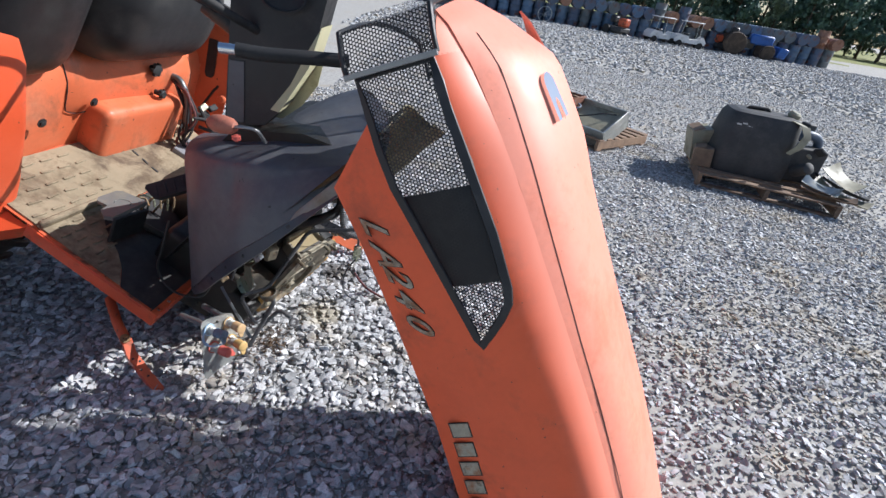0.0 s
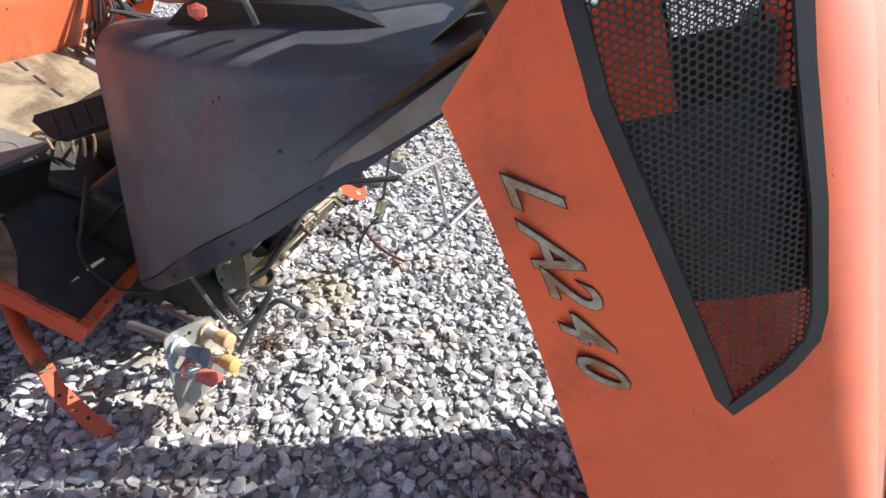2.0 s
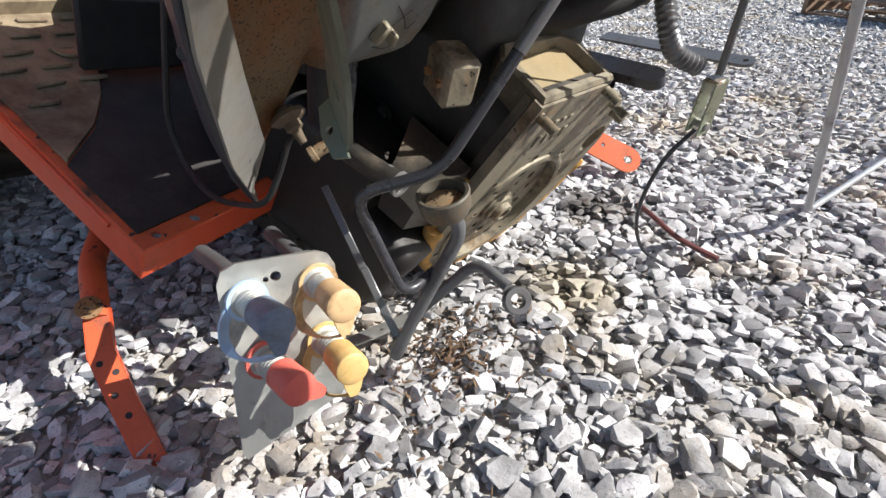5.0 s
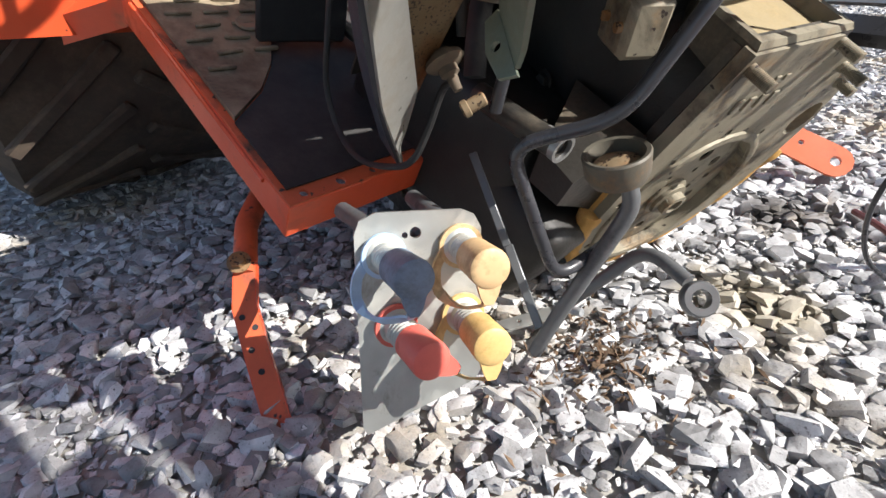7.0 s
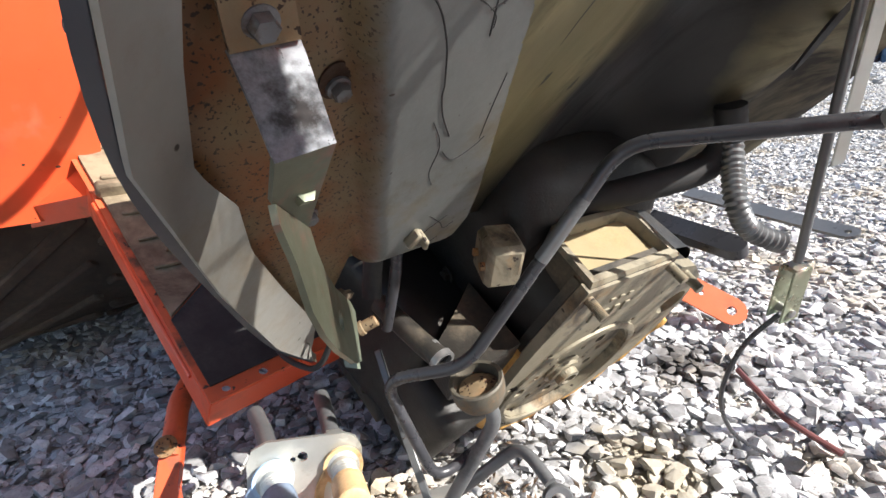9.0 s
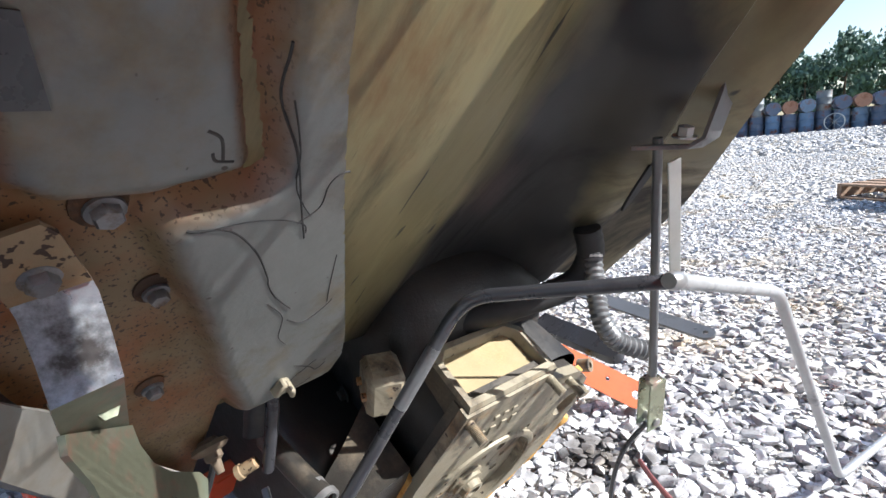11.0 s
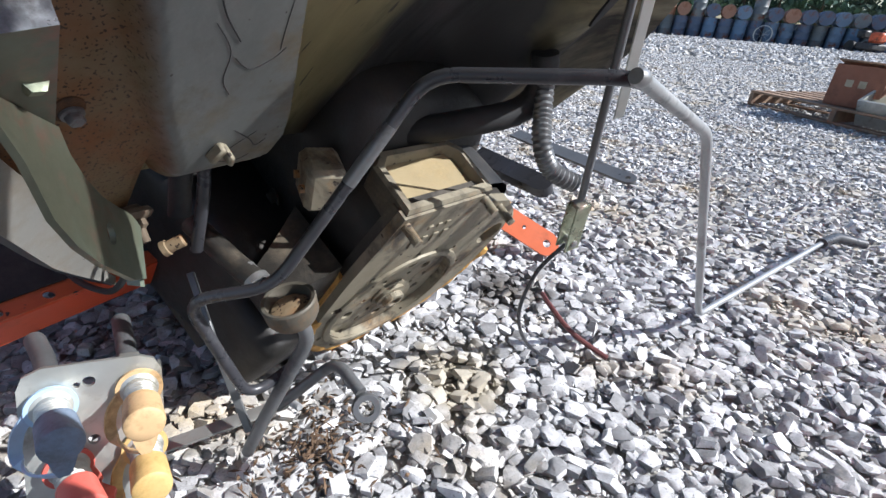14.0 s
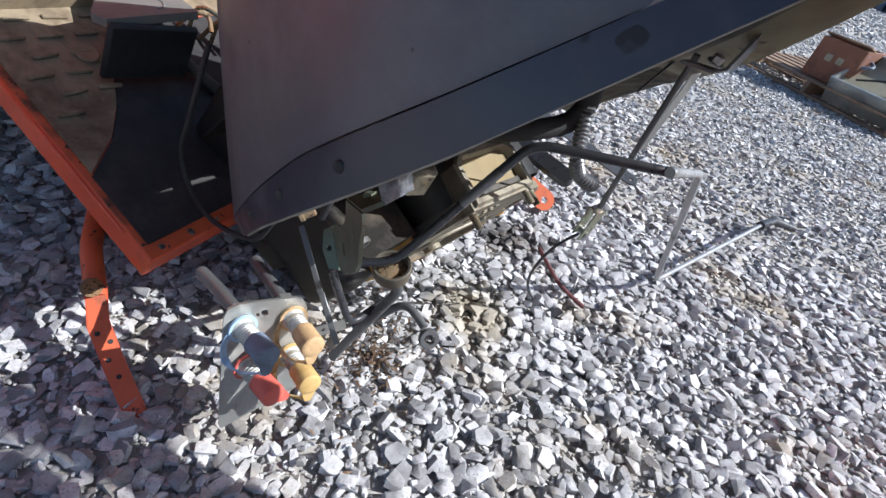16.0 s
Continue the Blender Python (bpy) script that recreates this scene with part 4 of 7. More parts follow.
    small = [(0.085 * math.cos(radians(a)), 0.085 * math.sin(radians(a)), r) for a, r in ((10, 0.006), (40, 0.01), (75, 0.012), (105, 0.006), (140, 0.009), (170, 0.006), (205, 0.011), (240, 0.006), (275, 0.01), (310, 0.007), (340, 0.009))]
    small += [(0.055 * math.cos(radians(a)), 0.055 * math.sin(radians(a)), 0.005) for a in (0, 60, 120, 180, 240, 300)]
    plate(bm, inner, 0.004, Matrix(((0, 0, 1, -0.018), (1, 0, 0, 0), (0, 1, 0, 0), (0, 0, 0, 1))), small)
    tpart("bulkhead", bm, machined, parent=flange)
    bm = bmesh.new()
    ax = Matrix(((0, 0, 1, -0.022), (1, 0, 0, 0), (0, 1, 0, 0), (0, 0, 0, 1)))
    lathe(bm, [(0.036, 0), (0.036, 0.012), (0.03, 0.014), (0.03, 0.02), (0.021, 0.021), (0.021, 0.032), (0.014, 0.033), (0.014, 0.02)], ax, 30)
    tpart("clutch_shaft", bm, machined, "greasy splined shaft", parent=flange)
    for k in range(12):
        a = k * math.pi / 6
        bm = boxes(((0.02, 0.0035, 0.004), pose(-0.004, 0.0195 * math.cos(a), 0.0195 * math.sin(a), math.degrees(a), 0, 0), 0.0006))
        tpart("spline", bm, machined, parent=flange)
    # dusty open box on top
    bm = bmesh.new()
    x0, x1, y0, y1, z0, z1, w = -0.112, -0.004, -0.100, 0.074, 0.215, 0.284, 0.016
    loops = []
    for inset, z in ((0.0, z0), (0.0, z1 - 0.006), (0.004, z1), (w - 0.003, z1), (w, z1 - 0.005), (w + 0.004, z0)):
        c = 0.022 - inset * 0.5
        xa, xb, ya, yb = x0 + inset, x1 - inset, y0 + inset, y1 - inset
        loops.append([(xa + c, ya, z), (xb, ya, z), (xb, yb, z), (xa + c, yb, z), (xa, yb - c, z), (xa, ya + c, z), (xa + c, ya, z)])
    grid(bm, loops[1:])
    inspection = tpart("inspection_box", bm, machined, "open inspection box with a machined rim")
    # outer wall in a darker iron than the rim, its shade put into the colour
    bm = bmesh.new()
    grid(bm, loops[:2])
    tpart("box_wall", bm, cast_iron, "box wall in darker iron, shade put into its colour", parent=inspection)
    bm = boxes(((x1 - x0 - 2 * w, y1 - y0 - 2 * w, 0.01), pose((x0 + x1) / 2, (y0 + y1) / 2, 0.262), 0.0))
    tpart("box_floor", bm, tan_gasket, "tan dust in the box")
    # studs
    for y, z, length in ((-0.096, 0.259, 0.032), (0.058, 0.266, 0.03), (0.13, 0.222, 0.034), (0.17, 0.19, 0.026)):
        bm = bmesh.new()
        prof = [(0.0075, 0)]
        k = 0
        while 0.004 + k * 0.002 < length:
            prof += [(0.0075, 0.004 + k * 0.002), (0.0064, 0.005 + k * 0.002)]
            k += 1
        lathe(bm, prof, Matrix(((0, 0, 1, 0), (1, 0, 0, y), (0, 1, 0, z), (0, 0, 0, 1))), 12)
        tpart("stud", bm, machined)
    # cast numbers under the box, unreadable: low bars
    for k in range(4):
        bm = boxes(((0.003, 0.012, 0.02), pose(0.001, -0.055 + 0.022 * k, 0.2, 0, 0, 0), 0.001))
        tpart("cast_mark", bm, machined, parent=flange)
    for k in range(3):
        bm = boxes(((0.003, 0.01, 0.008), pose(0.001, -0.035 + 0.018 * k, 0.232, 0, 0, 0), 0.001))
        tpart("cast_mark", bm, machined, parent=flange)
    # side wing that carries the open neck
    bm = bmesh.new()
    rows = [[Vector(p) for p in r] for r in (
        ((-0.02, -0.15, 0.16), (-0.02, -0.15, 0.02), (-0.13, -0.15, 0.0), (-0.15, -0.15, 0.14), (-0.02, -0.15, 0.16)),
        ((-0.018, -0.2, 0.145), (-0.02, -0.2, 0.05), (-0.1, -0.2, 0.03), (-0.11, -0.2, 0.13), (-0.018, -0.2, 0.145)),
        ((-0.012, -0.25, 0.125), (-0.015, -0.25, 0.08), (-0.07, -0.25, 0.065), (-0.075, -0.25, 0.12), (-0.012, -0.25, 0.125)))]
    grid(bm, rows)
    bm.faces.new([v for v in bm.verts if abs(v.co.y + 0.25) < 1e-4][:4])
    tpart("casting_wing", bm, cast_iron)
    neck = bmesh.new()
    m = GEAR.inverted() @ frame_at(W(-0.479, 1.560, 0.306), INTO.to_3x3() @ Vector((0.9, -0.3, 0)), INTO.to_3x3() @ Vector((0.25, -0.3, 0.9)))
    lathe(neck, [(0.018, -0.026), (0.027, -0.023), (0.031, -0.015), (0.032, 0.0), (0.0325, 0.005), (0.031, 0.007), (0.027, 0.006), (0.026, -0.008), (0.005, -0.010)], m, 26)
    tpart("open_neck", neck, inner_iron, "open rusty neck")
    bm = bmesh.new()
    lathe(bm, [(0.022, 0), (0.022, 0.003), (0.01, 0.006)], m @ pose(0, 0, -0.008), 20)
    tpart("rusty_plug", bm, rusty_steel)
    # block on the gearbox flank
    m = frame_at((-0.105, -0.165, 0.255), (0.3, 1, 0.1), (-0.2, 0.0, 1))
    bm = boxes(((0.05, 0.062, 0.066), m, 0.008))
    tpart("mounting_block", bm, machined, "chipped mounting block")
    for k in range(2):
        bm = bmesh.new()
        lathe(bm, [(0.0055, 0), (0.0055, 0.006)], m @ pose(-0.025, -0.018 + 0.03 * k, 0, 0, -90, 0), 14)
        tpart("bolt", bm, rusty_steel)
    for x, y, z in ((-0.2, -0.15, 0.1), (-0.26, -0.15, 0.02), (-0.3, -0.152, 0.11), (-0.42, -0.157, 0.0)):
        bm = bmesh.new()
        bolt(bm, pose(x, y, z, 90, 0, 0), 0.01, 0.01)
        tpart("bolt", bm, cast_iron)


def build_pipes():
    def run(name, pts, r, mat, label, bend=0.03, **kw):
        bm = bmesh.new()
        tube(bm, bent_path([W(*p) for p in pts], bend), r, 14, **kw)
        return tpart(name, bm, mat, label)

    # the long bent guard rail
    rail = run("bent_rail", [(-0.49, 1.58, 0.20), (-0.517, 1.517, 0.180), (-0.550, 1.484, 0.330), (-0.464, 1.522, 0.354), (-0.341, 1.608, 0.570), (-0.163, 1.650, 0.584), (-0.07, 1.915, 0.500), (0.060, 2.23, 0.06), (0.446, 2.88, 0.06)], 0.0068, dark_tube, "black bent tube rail with a worn grey end", 0.028)
    bm = bmesh.new()
    a, b = W(-0.464, 1.522, 0.354), W(-0.341, 1.608, 0.570)
    tube(bm, [a.lerp(b, 0.52), a.lerp(b, 0.535), a.lerp(b, 0.77), a.lerp(b, 0.785)], 0.0074, 14)
    tpart("sleeve", bm, grey_tube, "peeling grey sleeve", parent=rail)
    bm = bmesh.new()
    tube(bm, bent_path([W(*p) for p in ((-0.170, 1.648, 0.5835), (-0.163, 1.650, 0.584), (-0.07, 1.915, 0.500), (0.060, 2.23, 0.06), (0.446, 2.88, 0.06))], 0.028), 0.0072, 14)
    tpart("outer_rail", bm, grey_rail, "rubbed grey outer half", parent=rail)
    bm = bmesh.new()
    lathe(bm, [(0.0068, -0.01), (0.0085, -0.004), (0.0082, 0.004), (0.0068, 0.01)], frame_at(W(-0.163, 1.650, 0.584), (0, 0, 1), W(-0.07, 1.915, 0.500) - W(-0.163, 1.650, 0.584)), 14)
    tpart("weld", bm, bright, parent=rail)
    bm = bmesh.new()
    tube(bm, [W(0.435, 2.86, 0.06), W(0.50, 2.96, 0.055), W(0.60, 3.02, 0.03)], 0.016, 12)
    tpart("rail_foot", bm, dark_tube, parent=rail)
    # lever with the ring eye, lying down to the gravel
    run("lever_arm", [(-0.470, 1.560, 0.295), (-0.460, 1.568, 0.258), (-0.528, 1.538, 0.105), (-0.548, 1.530, 0.055)], 0.0088, grey_tube, "black steel lever arm", 0.03)
    arm = run("eye_rod", [(-0.535, 1.58, 0.1), (-0.457, 1.619, 0.186), (-0.405, 1.594, 0.172)], 0.008, grey_tube, "black rod ending in a ring eye", 0.03)
    bm = bmesh.new()
    m = frame_at(W(-0.390, 1.583, 0.162), INTO.to_3x3() @ Vector((0.8, 0.6, 0)), INTO.to_3x3() @ Vector((0.35, -0.75, 0.55)))
    lathe(bm, [(0.010, -0.007), (0.017, -0.007), (0.019, -0.004), (0.019, 0.004), (0.017, 0.007), (0.010, 0.007), (0.009, 0.0), (0.010, -0.007)], m, 26, cap=False)
    tpart("ring_eye", bm, grey_tube, "worn steel ring", parent=arm)
    # open pipe beside the gearbox
    pipe = run("drain_pipe", [(-0.67, 1.605, 0.345), (-0.60, 1.595, 0.315), (-0.551, 1.588, 0.298)], 0.015, cast_iron, "black pipe with a bright open end", 0.03, hollow=0.75)
    bm = bmesh.new()
    tube(bm, [W(-0.555, 1.589, 0.300), W(-0.547, 1.587, 0.2965)], 0.017, 18, hollow=0.75)
    tpart("pipe_ring", bm, bright, "bright ring", parent=pipe)
    # selector rod and fork that come down from the cowl
    run("selector_rod", [(-0.585, 1.572, 0.49), (-0.592, 1.566, 0.42), (-0.618, 1.563, 0.338)], 0.0075, dark_tube, "oily selector rod", 0.02)
    run("selector_tube", [(-0.66, 1.63, 0.50), (-0.655, 1.59, 0.42), (-0.652, 1.575, 0.37)], 0.013, rubber, "black tube beside the selector rod", 0.02)
    bm = bmesh.new()
    lathe(bm, [(0.006, -0.013), (0.008, -0.011), (0.008, 0.007), (0.010, 0.008), (0.010, 0.014), (0.006, 0.016)], frame_at(W(-0.632, 1.546, 0.349), (1, -0.4, 0), (0.6, -0.7, -0.4)), 14)
    tpart("pin", bm, rusty_steel)
    # flat strips behind the coupler plate
    for a, b, w in (((-0.673, 1.591, 0.275), (-0.60, 1.555, 0.175), 0.010), ((-0.60, 1.555, 0.18), (-0.545, 1.535, 0.09), 0.011)):
        d = W(*b) - W(*a)
        bm = boxes(((d.length, w, 0.005), frame_at((W(*a) + W(*b)) / 2, d, (1, -1, 0.3)), 0.001))
        tpart("flat_strip", bm, grey_tube, "pale worn flat steel strip")


def build_couplers():
    o = W(-0.634, 1.359, 0.289)
    turn = INTO.to_3x3()
    across, out = turn @ Vector((0.6, 0.785, -0.14)).normalized(), turn @ Vector((0.785, -0.57, 0.24)).normalized()
    m = frame_at(o, across, out)
    # x across, y up the plate, z out
    block = thing("coupler_block", "zinc coupler plate with four capped hydraulic couplers", "hydraulic coupler")
    block.matrix_world = TRACTOR @ m
    bm = bmesh.new()
    plate(bm, [(0.02, 0.006), (0.1, 0.006), (0.112, 0.001), (0.119, -0.012), (0.12, -0.16), (0.114, -0.17), (0.004, -0.216), (0.0, -0.208), (0.0, -0.014), (0.005, -0.001)], 0.005, pose(0, 0, -0.005), [(0.056, -0.014, 0.0055), (0.057, -0.078, 0.0055), (0.046, -0.016, 0.003)])
    part("plate", bm, zinc, block, "dull zinc plate")
    bm = boxes(((0.004, 0.15, 0.03), pose(0.117, -0.09, -0.02), 0.001))
    part("folded_edge", bm, zinc, block)
    for x, y, mat, name, tilt in ((0.025, -0.033, cap_blue, "dusty blue", (2, 12)), (0.098, -0.028, cap_amber, "faded amber", (2, 3)), (0.1, -0.096, cap_yellow, "yellow", (2, 4)), (0.034, -0.101, cap_red, "red", (4, 15))):
        c = pose(x, y, 0, tilt[0], tilt[1], 0)
        bm = bmesh.new()
        ridges = []
        for k in range(5):
            ridges += [(0.0148, 0.016 + 0.005 * k), (0.0151, 0.018 + 0.005 * k), (0.0137, 0.0195 + 0.005 * k), (0.0137, 0.0205 + 0.005 * k)]
        lathe(bm, [(0.0175, 0), (0.0175, 0.006), (0.0140, 0.008), (0.0140, 0.014)] + ridges + [(0.0135, 0.044), (0.0135, 0.052)], c, 24)
        body = part("coupler", bm, zinc, block, "steel quick coupler")
        bm = bmesh.new()
        lathe(bm, [(0.0150, 0.039), (0.0168, 0.040), (0.0170, 0.055), (0.0176, 0.074), (0.0170, 0.0775), (0.0148, 0.079), (0.008, 0.0797), (0.0, 0.0798)], c, 28, cap=False)
        cap = part("cap", bm, mat, body, name + " rubber dust cap")
        # tail of the cap, where the strap is moulded on
        lean = (0.0, -1.0) if mat is not cap_red else (0.85, -0.5)
        bm = bmesh.new()
        plate(bm, [(-0.011, 0.012), (0.011, 0.012), (0.0075, 0.024), (0.004, 0.031), (-0.004, 0.031), (-0.0075, 0.024)], 0.005, c @ pose(0, 0, 0.072) @ Matrix(((-lean[1], lean[0], 0, 0), (lean[0], lean[1], 0, 0), (0, 0, 1, 0), (0, 0, 0, 1))))
        part("cap_tail", bm, mat, body)
        bm = bmesh.new()
        lathe(bm, [(0.016, 0.002), (0.0215, 0.002), (0.0215, 0.006), (0.016, 0.006), (0.016, 0.002)], c, 26, cap=False)
        part("tether_ring", bm, tether_blue if mat is cap_blue else mat, body)
        bm = bmesh.new()
        if mat is cap_red:
            path = smooth_path([Vector((x + 0.016, y - 0.008, 0.004)), Vector((x + 0.026, y - 0.02, 0.012)), Vector((x + 0.036, y - 0.022, 0.03)), Vector((x + 0.036, y - 0.02, 0.052)), c @ Vector((0.026, -0.015, 0.0745))], 5)
        else:
            path = smooth_path([Vector((x - 0.017, y - 0.006, 0.004)), Vector((x - 0.025, y - 0.02, 0.009)), Vector((x - 0.025, y - 0.038, 0.02)), Vector((x - 0.010, y - 0.046, 0.042)), c @ Vector((0.0, -0.036, 0.064)), c @ Vector((0.0, -0.027, 0.0745))], 5)
        rows = []
        for i, p in enumerate(path):
            d = (path[min(i + 1, len(path) - 1)] - path[max(i - 1, 0)]).normalized()
            n = Vector((0.35, -0.35, 0.87)).normalized()
            flat = d.cross(n).normalized() * (0.0048 + 0.003 * abs(i / (len(path) - 1) - 0.5))
            n = flat.cross(d).normalized() * 0.0011
            rows.append([p + flat + n, p - flat + n, p - flat - n, p + flat - n, p + flat + n])
        grid(bm, rows)
        part("tether", bm, tether_blue if mat is cap_blue else mat, body)
    # bare pipe stubs behind the plate
    back = block.matrix_world.inverted()
    for x, y, tip in ((0.025, -0.02, (-0.742, 1.429, 0.246)), (0.09, -0.012, (-0.698, 1.501, 0.243))):
        bm = bmesh.new()
        tube(bm, [Vector((x, y, -0.004)), Vector((x, y, -0.03)).lerp(back @ Vector(tip), 0.5), back @ Vector(tip)], 0.0105, 12, hollow=0.7)
        part("pipe_stub", bm, grey_tube, block, "dull bare pipe stub")
        bm = bmesh.new()
        lathe(bm, [(0.0125, 0.0), (0.0165, 0.002), (0.0165, 0.016), (0.0125, 0.018)], pose(x, y, -0.024), 6)
        part("pipe_nut", bm, zinc, block)


def build_leg():
    """Orange strut under the platform: a round bar runs back, a bent channel stands on the gravel."""
    leg = new("support_leg")
    leg.parent = tractor
    bm = bmesh.new()
    tube(bm, bent_path([W(-1.07, 1.52, 0.19), W(-0.985, 1.425, 0.17), W(-0.921, 1.372, 0.128)], 0.02), 0.017, 14)
    part("upper_tube", bm, orange_old, leg, "dark scuffed orange tube")
    pts = [W(-0.925, 1.378, 0.142), W(-0.893, 1.346, 0.104), W(-0.835, 1.318, 0.056), W(-0.764, 1.287, -0.004)]
    side = INTO.to_3x3() @ Vector((0.45, 0.88, 0.1)).normalized()
    for name, at, half_wide, half_high, lift in (("web", 0.0, 0.015, 0.0018, 0.0), ("flange", -0.0145, 0.0018, 0.013, 0.0115), ("flange", 0.0145, 0.0018, 0.009, 0.0075)):
        bm = bmesh.new()
        rows = []
        for k, p in enumerate(pts):
            d = (pts[min(k + 1, 3)] - pts[max(k - 1, 0)]).normalized()
            n = side.cross(d).normalized()
            if n.z < 0:
                n = -n
            o = p + side * at - n * lift
            rows.append([o - side * half_wide - n * half_high, o + side * half_wide - n * half_high, o + side * half_wide + n * half_high, o - side * half_wide + n * half_high, o - side * half_wide - n * half_high])
        grid(bm, rows)
        for end in (rows[0], rows[-1]):
            bm.faces.new([bm.verts.new(v) for v in end[:4]])
        part(name, bm, orange_old if name == "web" else orange_paint, leg, "scuffed orange channel" if name == "web" else "")
    d = pts[2] - pts[1]
    n = side.cross(d).normalized()
    n = n if n.z > 0 else -n
    for f, w in ((-0.5, 0.006), (0.2, -0.006), (0.45, 0.007), (0.8, -0.005), (1.2, 0.0)):
        bm = bmesh.new()
        lathe(bm, [(0.0042, -0.001), (0.0042, 0.0006)], frame_at(pts[1] + d * f + side * w + n * 0.002, d, n), 10)
        part("hole", bm, rubber, leg)
    bm = bmesh.new()
    bolt(bm, frame_at(W(-0.925, 1.372, 0.15), d, n), 0.011, 0.012)
    part("bolt", bm, rusty_steel, leg)


def build_fenders():
    # rear fender on this side: outer skin, bulkhead and a step flange
    bm = bmesh.new()
    y0, y1 = -0.98, -0.42
    rows = []
    prof = [(-0.85, -0.2), (-0.86, -0.17), (-0.88, 0.0), (-0.92, 0.2), (-0.98, 0.40), (-1.1, 0.56), (-1.3, 0.64), (-1.6, 0.62)]
    for x, z in prof:
        rows.append([Vector((x, y0 + 0.0, z - 0.02)), Vector((x, y0 + 0.03, z)), Vector((x, y1 - 0.03, z)), Vector((x - 0.008, y1 - 0.008, z)), Vector((x - 0.03, y1, z - 0.01))])
    grid(bm, rows)
    thicken(bm, 0.003)
    tpart("fender", bm, orange_paint, "bright orange rear fender")
    bm = bmesh.new()
    plate(bm, [(-0.89, -0.1), (-0.91, 0.0), (-0.95, 0.2), (-1.01, 0.39), (-1.13, 0.54), (-1.3, 0.62), (-1.6, 0.6), (-1.6, -0.1)], 0.003, Matrix(((1, 0, 0, 0), (0, 0, -1, -0.42), (0, 1, 0, 0), (0, 0, 0, 1))))
    tpart("fender_inner_panel", bm, orange_paint)
    k, e, low = Vector((-0.775, -0.478, -0.092)), Vector((-0.868, -0.556, -0.176)), Vector((-0.006, 0.0, -0.056))
    bm = bmesh.new()
    grid(bm, [[Vector((-0.87, -0.47, -0.10)), Vector((-0.9, -0.55, -0.17))], [k, e], [k + low, e + low]])
    thicken(bm, 0.003)
    tpart("step_flange", bm, orange_paint, "folded orange step flange")
    # seat deck across the back of the platform
    bm = bmesh.new()
    rows = []
    for x, z in ((-1.02, -0.11), (-1.04, 0.06), (-1.07, 0.2), (-1.12, 0.27), (-1.2, 0.3), (-1.5, 0.31)):
        rows.append([Vector((x - 0.02 * math.cos(y * 5), y, z)) for y in [-0.47 + 0.1 * k for k in range(15)]])
    grid(bm, rows)
    thicken(bm, 0.004)
    tpart("seat_deck", bm, deck_paint, "dusty orange seat deck with a folded front")
    # raised panel on the deck's front, with a dark joint round it
    prof = [(-1.042, 0.07), (-1.05, 0.11), (-1.066, 0.18), (-1.078, 0.21), (-1.125, 0.268), (-1.2, 0.297), (-1.34, 0.303)]
    bm = bmesh.new()
    rows = []
    joint = []
    for k in range(25):
        u = k / 24
        y = -0.11 + 0.68 * u
        e = abs(2 * u - 1)
        low = 0.55 * max(0.0, (e - 0.8) / 0.2) ** 2
        row = []
        for i in range(13):
            v = (low + (6 - low) * i / 12)
            a, f = prof[min(5, int(v))], v - min(5, int(v))
            b = prof[min(5, int(v)) + 1]
            lift = 0.024 * min(1.0, 5.0 * (1 - e) + 0.05) ** 0.5 * min(1.0, 0.25 + i / 2)
            p = Vector((a[0] + (b[0] - a[0]) * f - 0.02 * math.cos(y * 5), y, a[1] + (b[1] - a[1]) * f))
            row.append(p + Vector((0.8, 0, 0.6)) * lift)
            if i == 0:
                joint.append(p + Vector((0.007, 0, 0.0)))
        rows.append(row)
    grid(bm, rows)
    thicken(bm, 0.004)
    tpart("raised_panel", bm, deck_paint, "raised orange panel with rounded corners")
    bm = bmesh.new()
    tube(bm, [r[12] for r in rows[:1]] + [r for r in reversed(rows[0][1:12])] + joint + rows[-1][1:], 0.002, 6)
    tpart("panel_joint", bm, rubber)
    for c, size in ((Vector((-1.062, 0.30, 0.245)), 1.0), (Vector((-1.005, 0.316, 0.155)), 0.75)):
        m = frame_at(c, (0, 1, 0), (0.9, -0.25, 0.35))
        bm = bmesh.new()
        lathe(bm, [(0.012, -0.02), (0.012, 0.004), (0.022 * size, 0.006), (0.024 * size, 0.02), (0.014, 0.024), (0.0, 0.022)], m, 14)
        for k in range(6):
            a = k * math.pi / 3
            bmesh.ops.create_cube(bm, size=0.014 * size, matrix=m @ pose(0.023 * size * math.cos(a), 0.023 * size * math.sin(a), 0.013, 0, 0, math.degrees(a)))
        tpart("star_knob", bm, rubber, "black star-shaped knob")
    bm = rounded_box((0.17, 0.47, 0.25), pose(-1.02, 0.225, 0.0, 0, -9, -2), 0.035)
    tpart("tunnel_box", bm, deck_paint, "orange box over the gearbox tunnel")
    # fender on the far side
    bm = bmesh.new()
    far = Matrix(((1, 0, 0, 0), (0, 0, -1, 0.66), (0, 1, 0, 0), (0, 0, 0, 1)))
    plate(bm, [(-0.84, -0.1), (-0.86, 0.1), (-0.9, 0.3), (-1.0, 0.5), (-1.2, 0.6), (-1.6, 0.6), (-1.6, -0.1)], 0.004, far, [(-1.08, 0.22, 0.016)])
    tpart("far_fender", bm, deck_paint, "orange fender panel on the far side")
    bm = bmesh.new()
    plate(bm, [(-1.03, 0.22), (-1.015, 0.205), (-0.99, 0.215), (-0.985, 0.235), (-1.04, 0.40), (-1.085, 0.38)], 0.006, far @ pose(0, 0, 0.006))
    tpart("lever_gate", bm, rubber, "black lever gate plate")
    bm = bmesh.new()
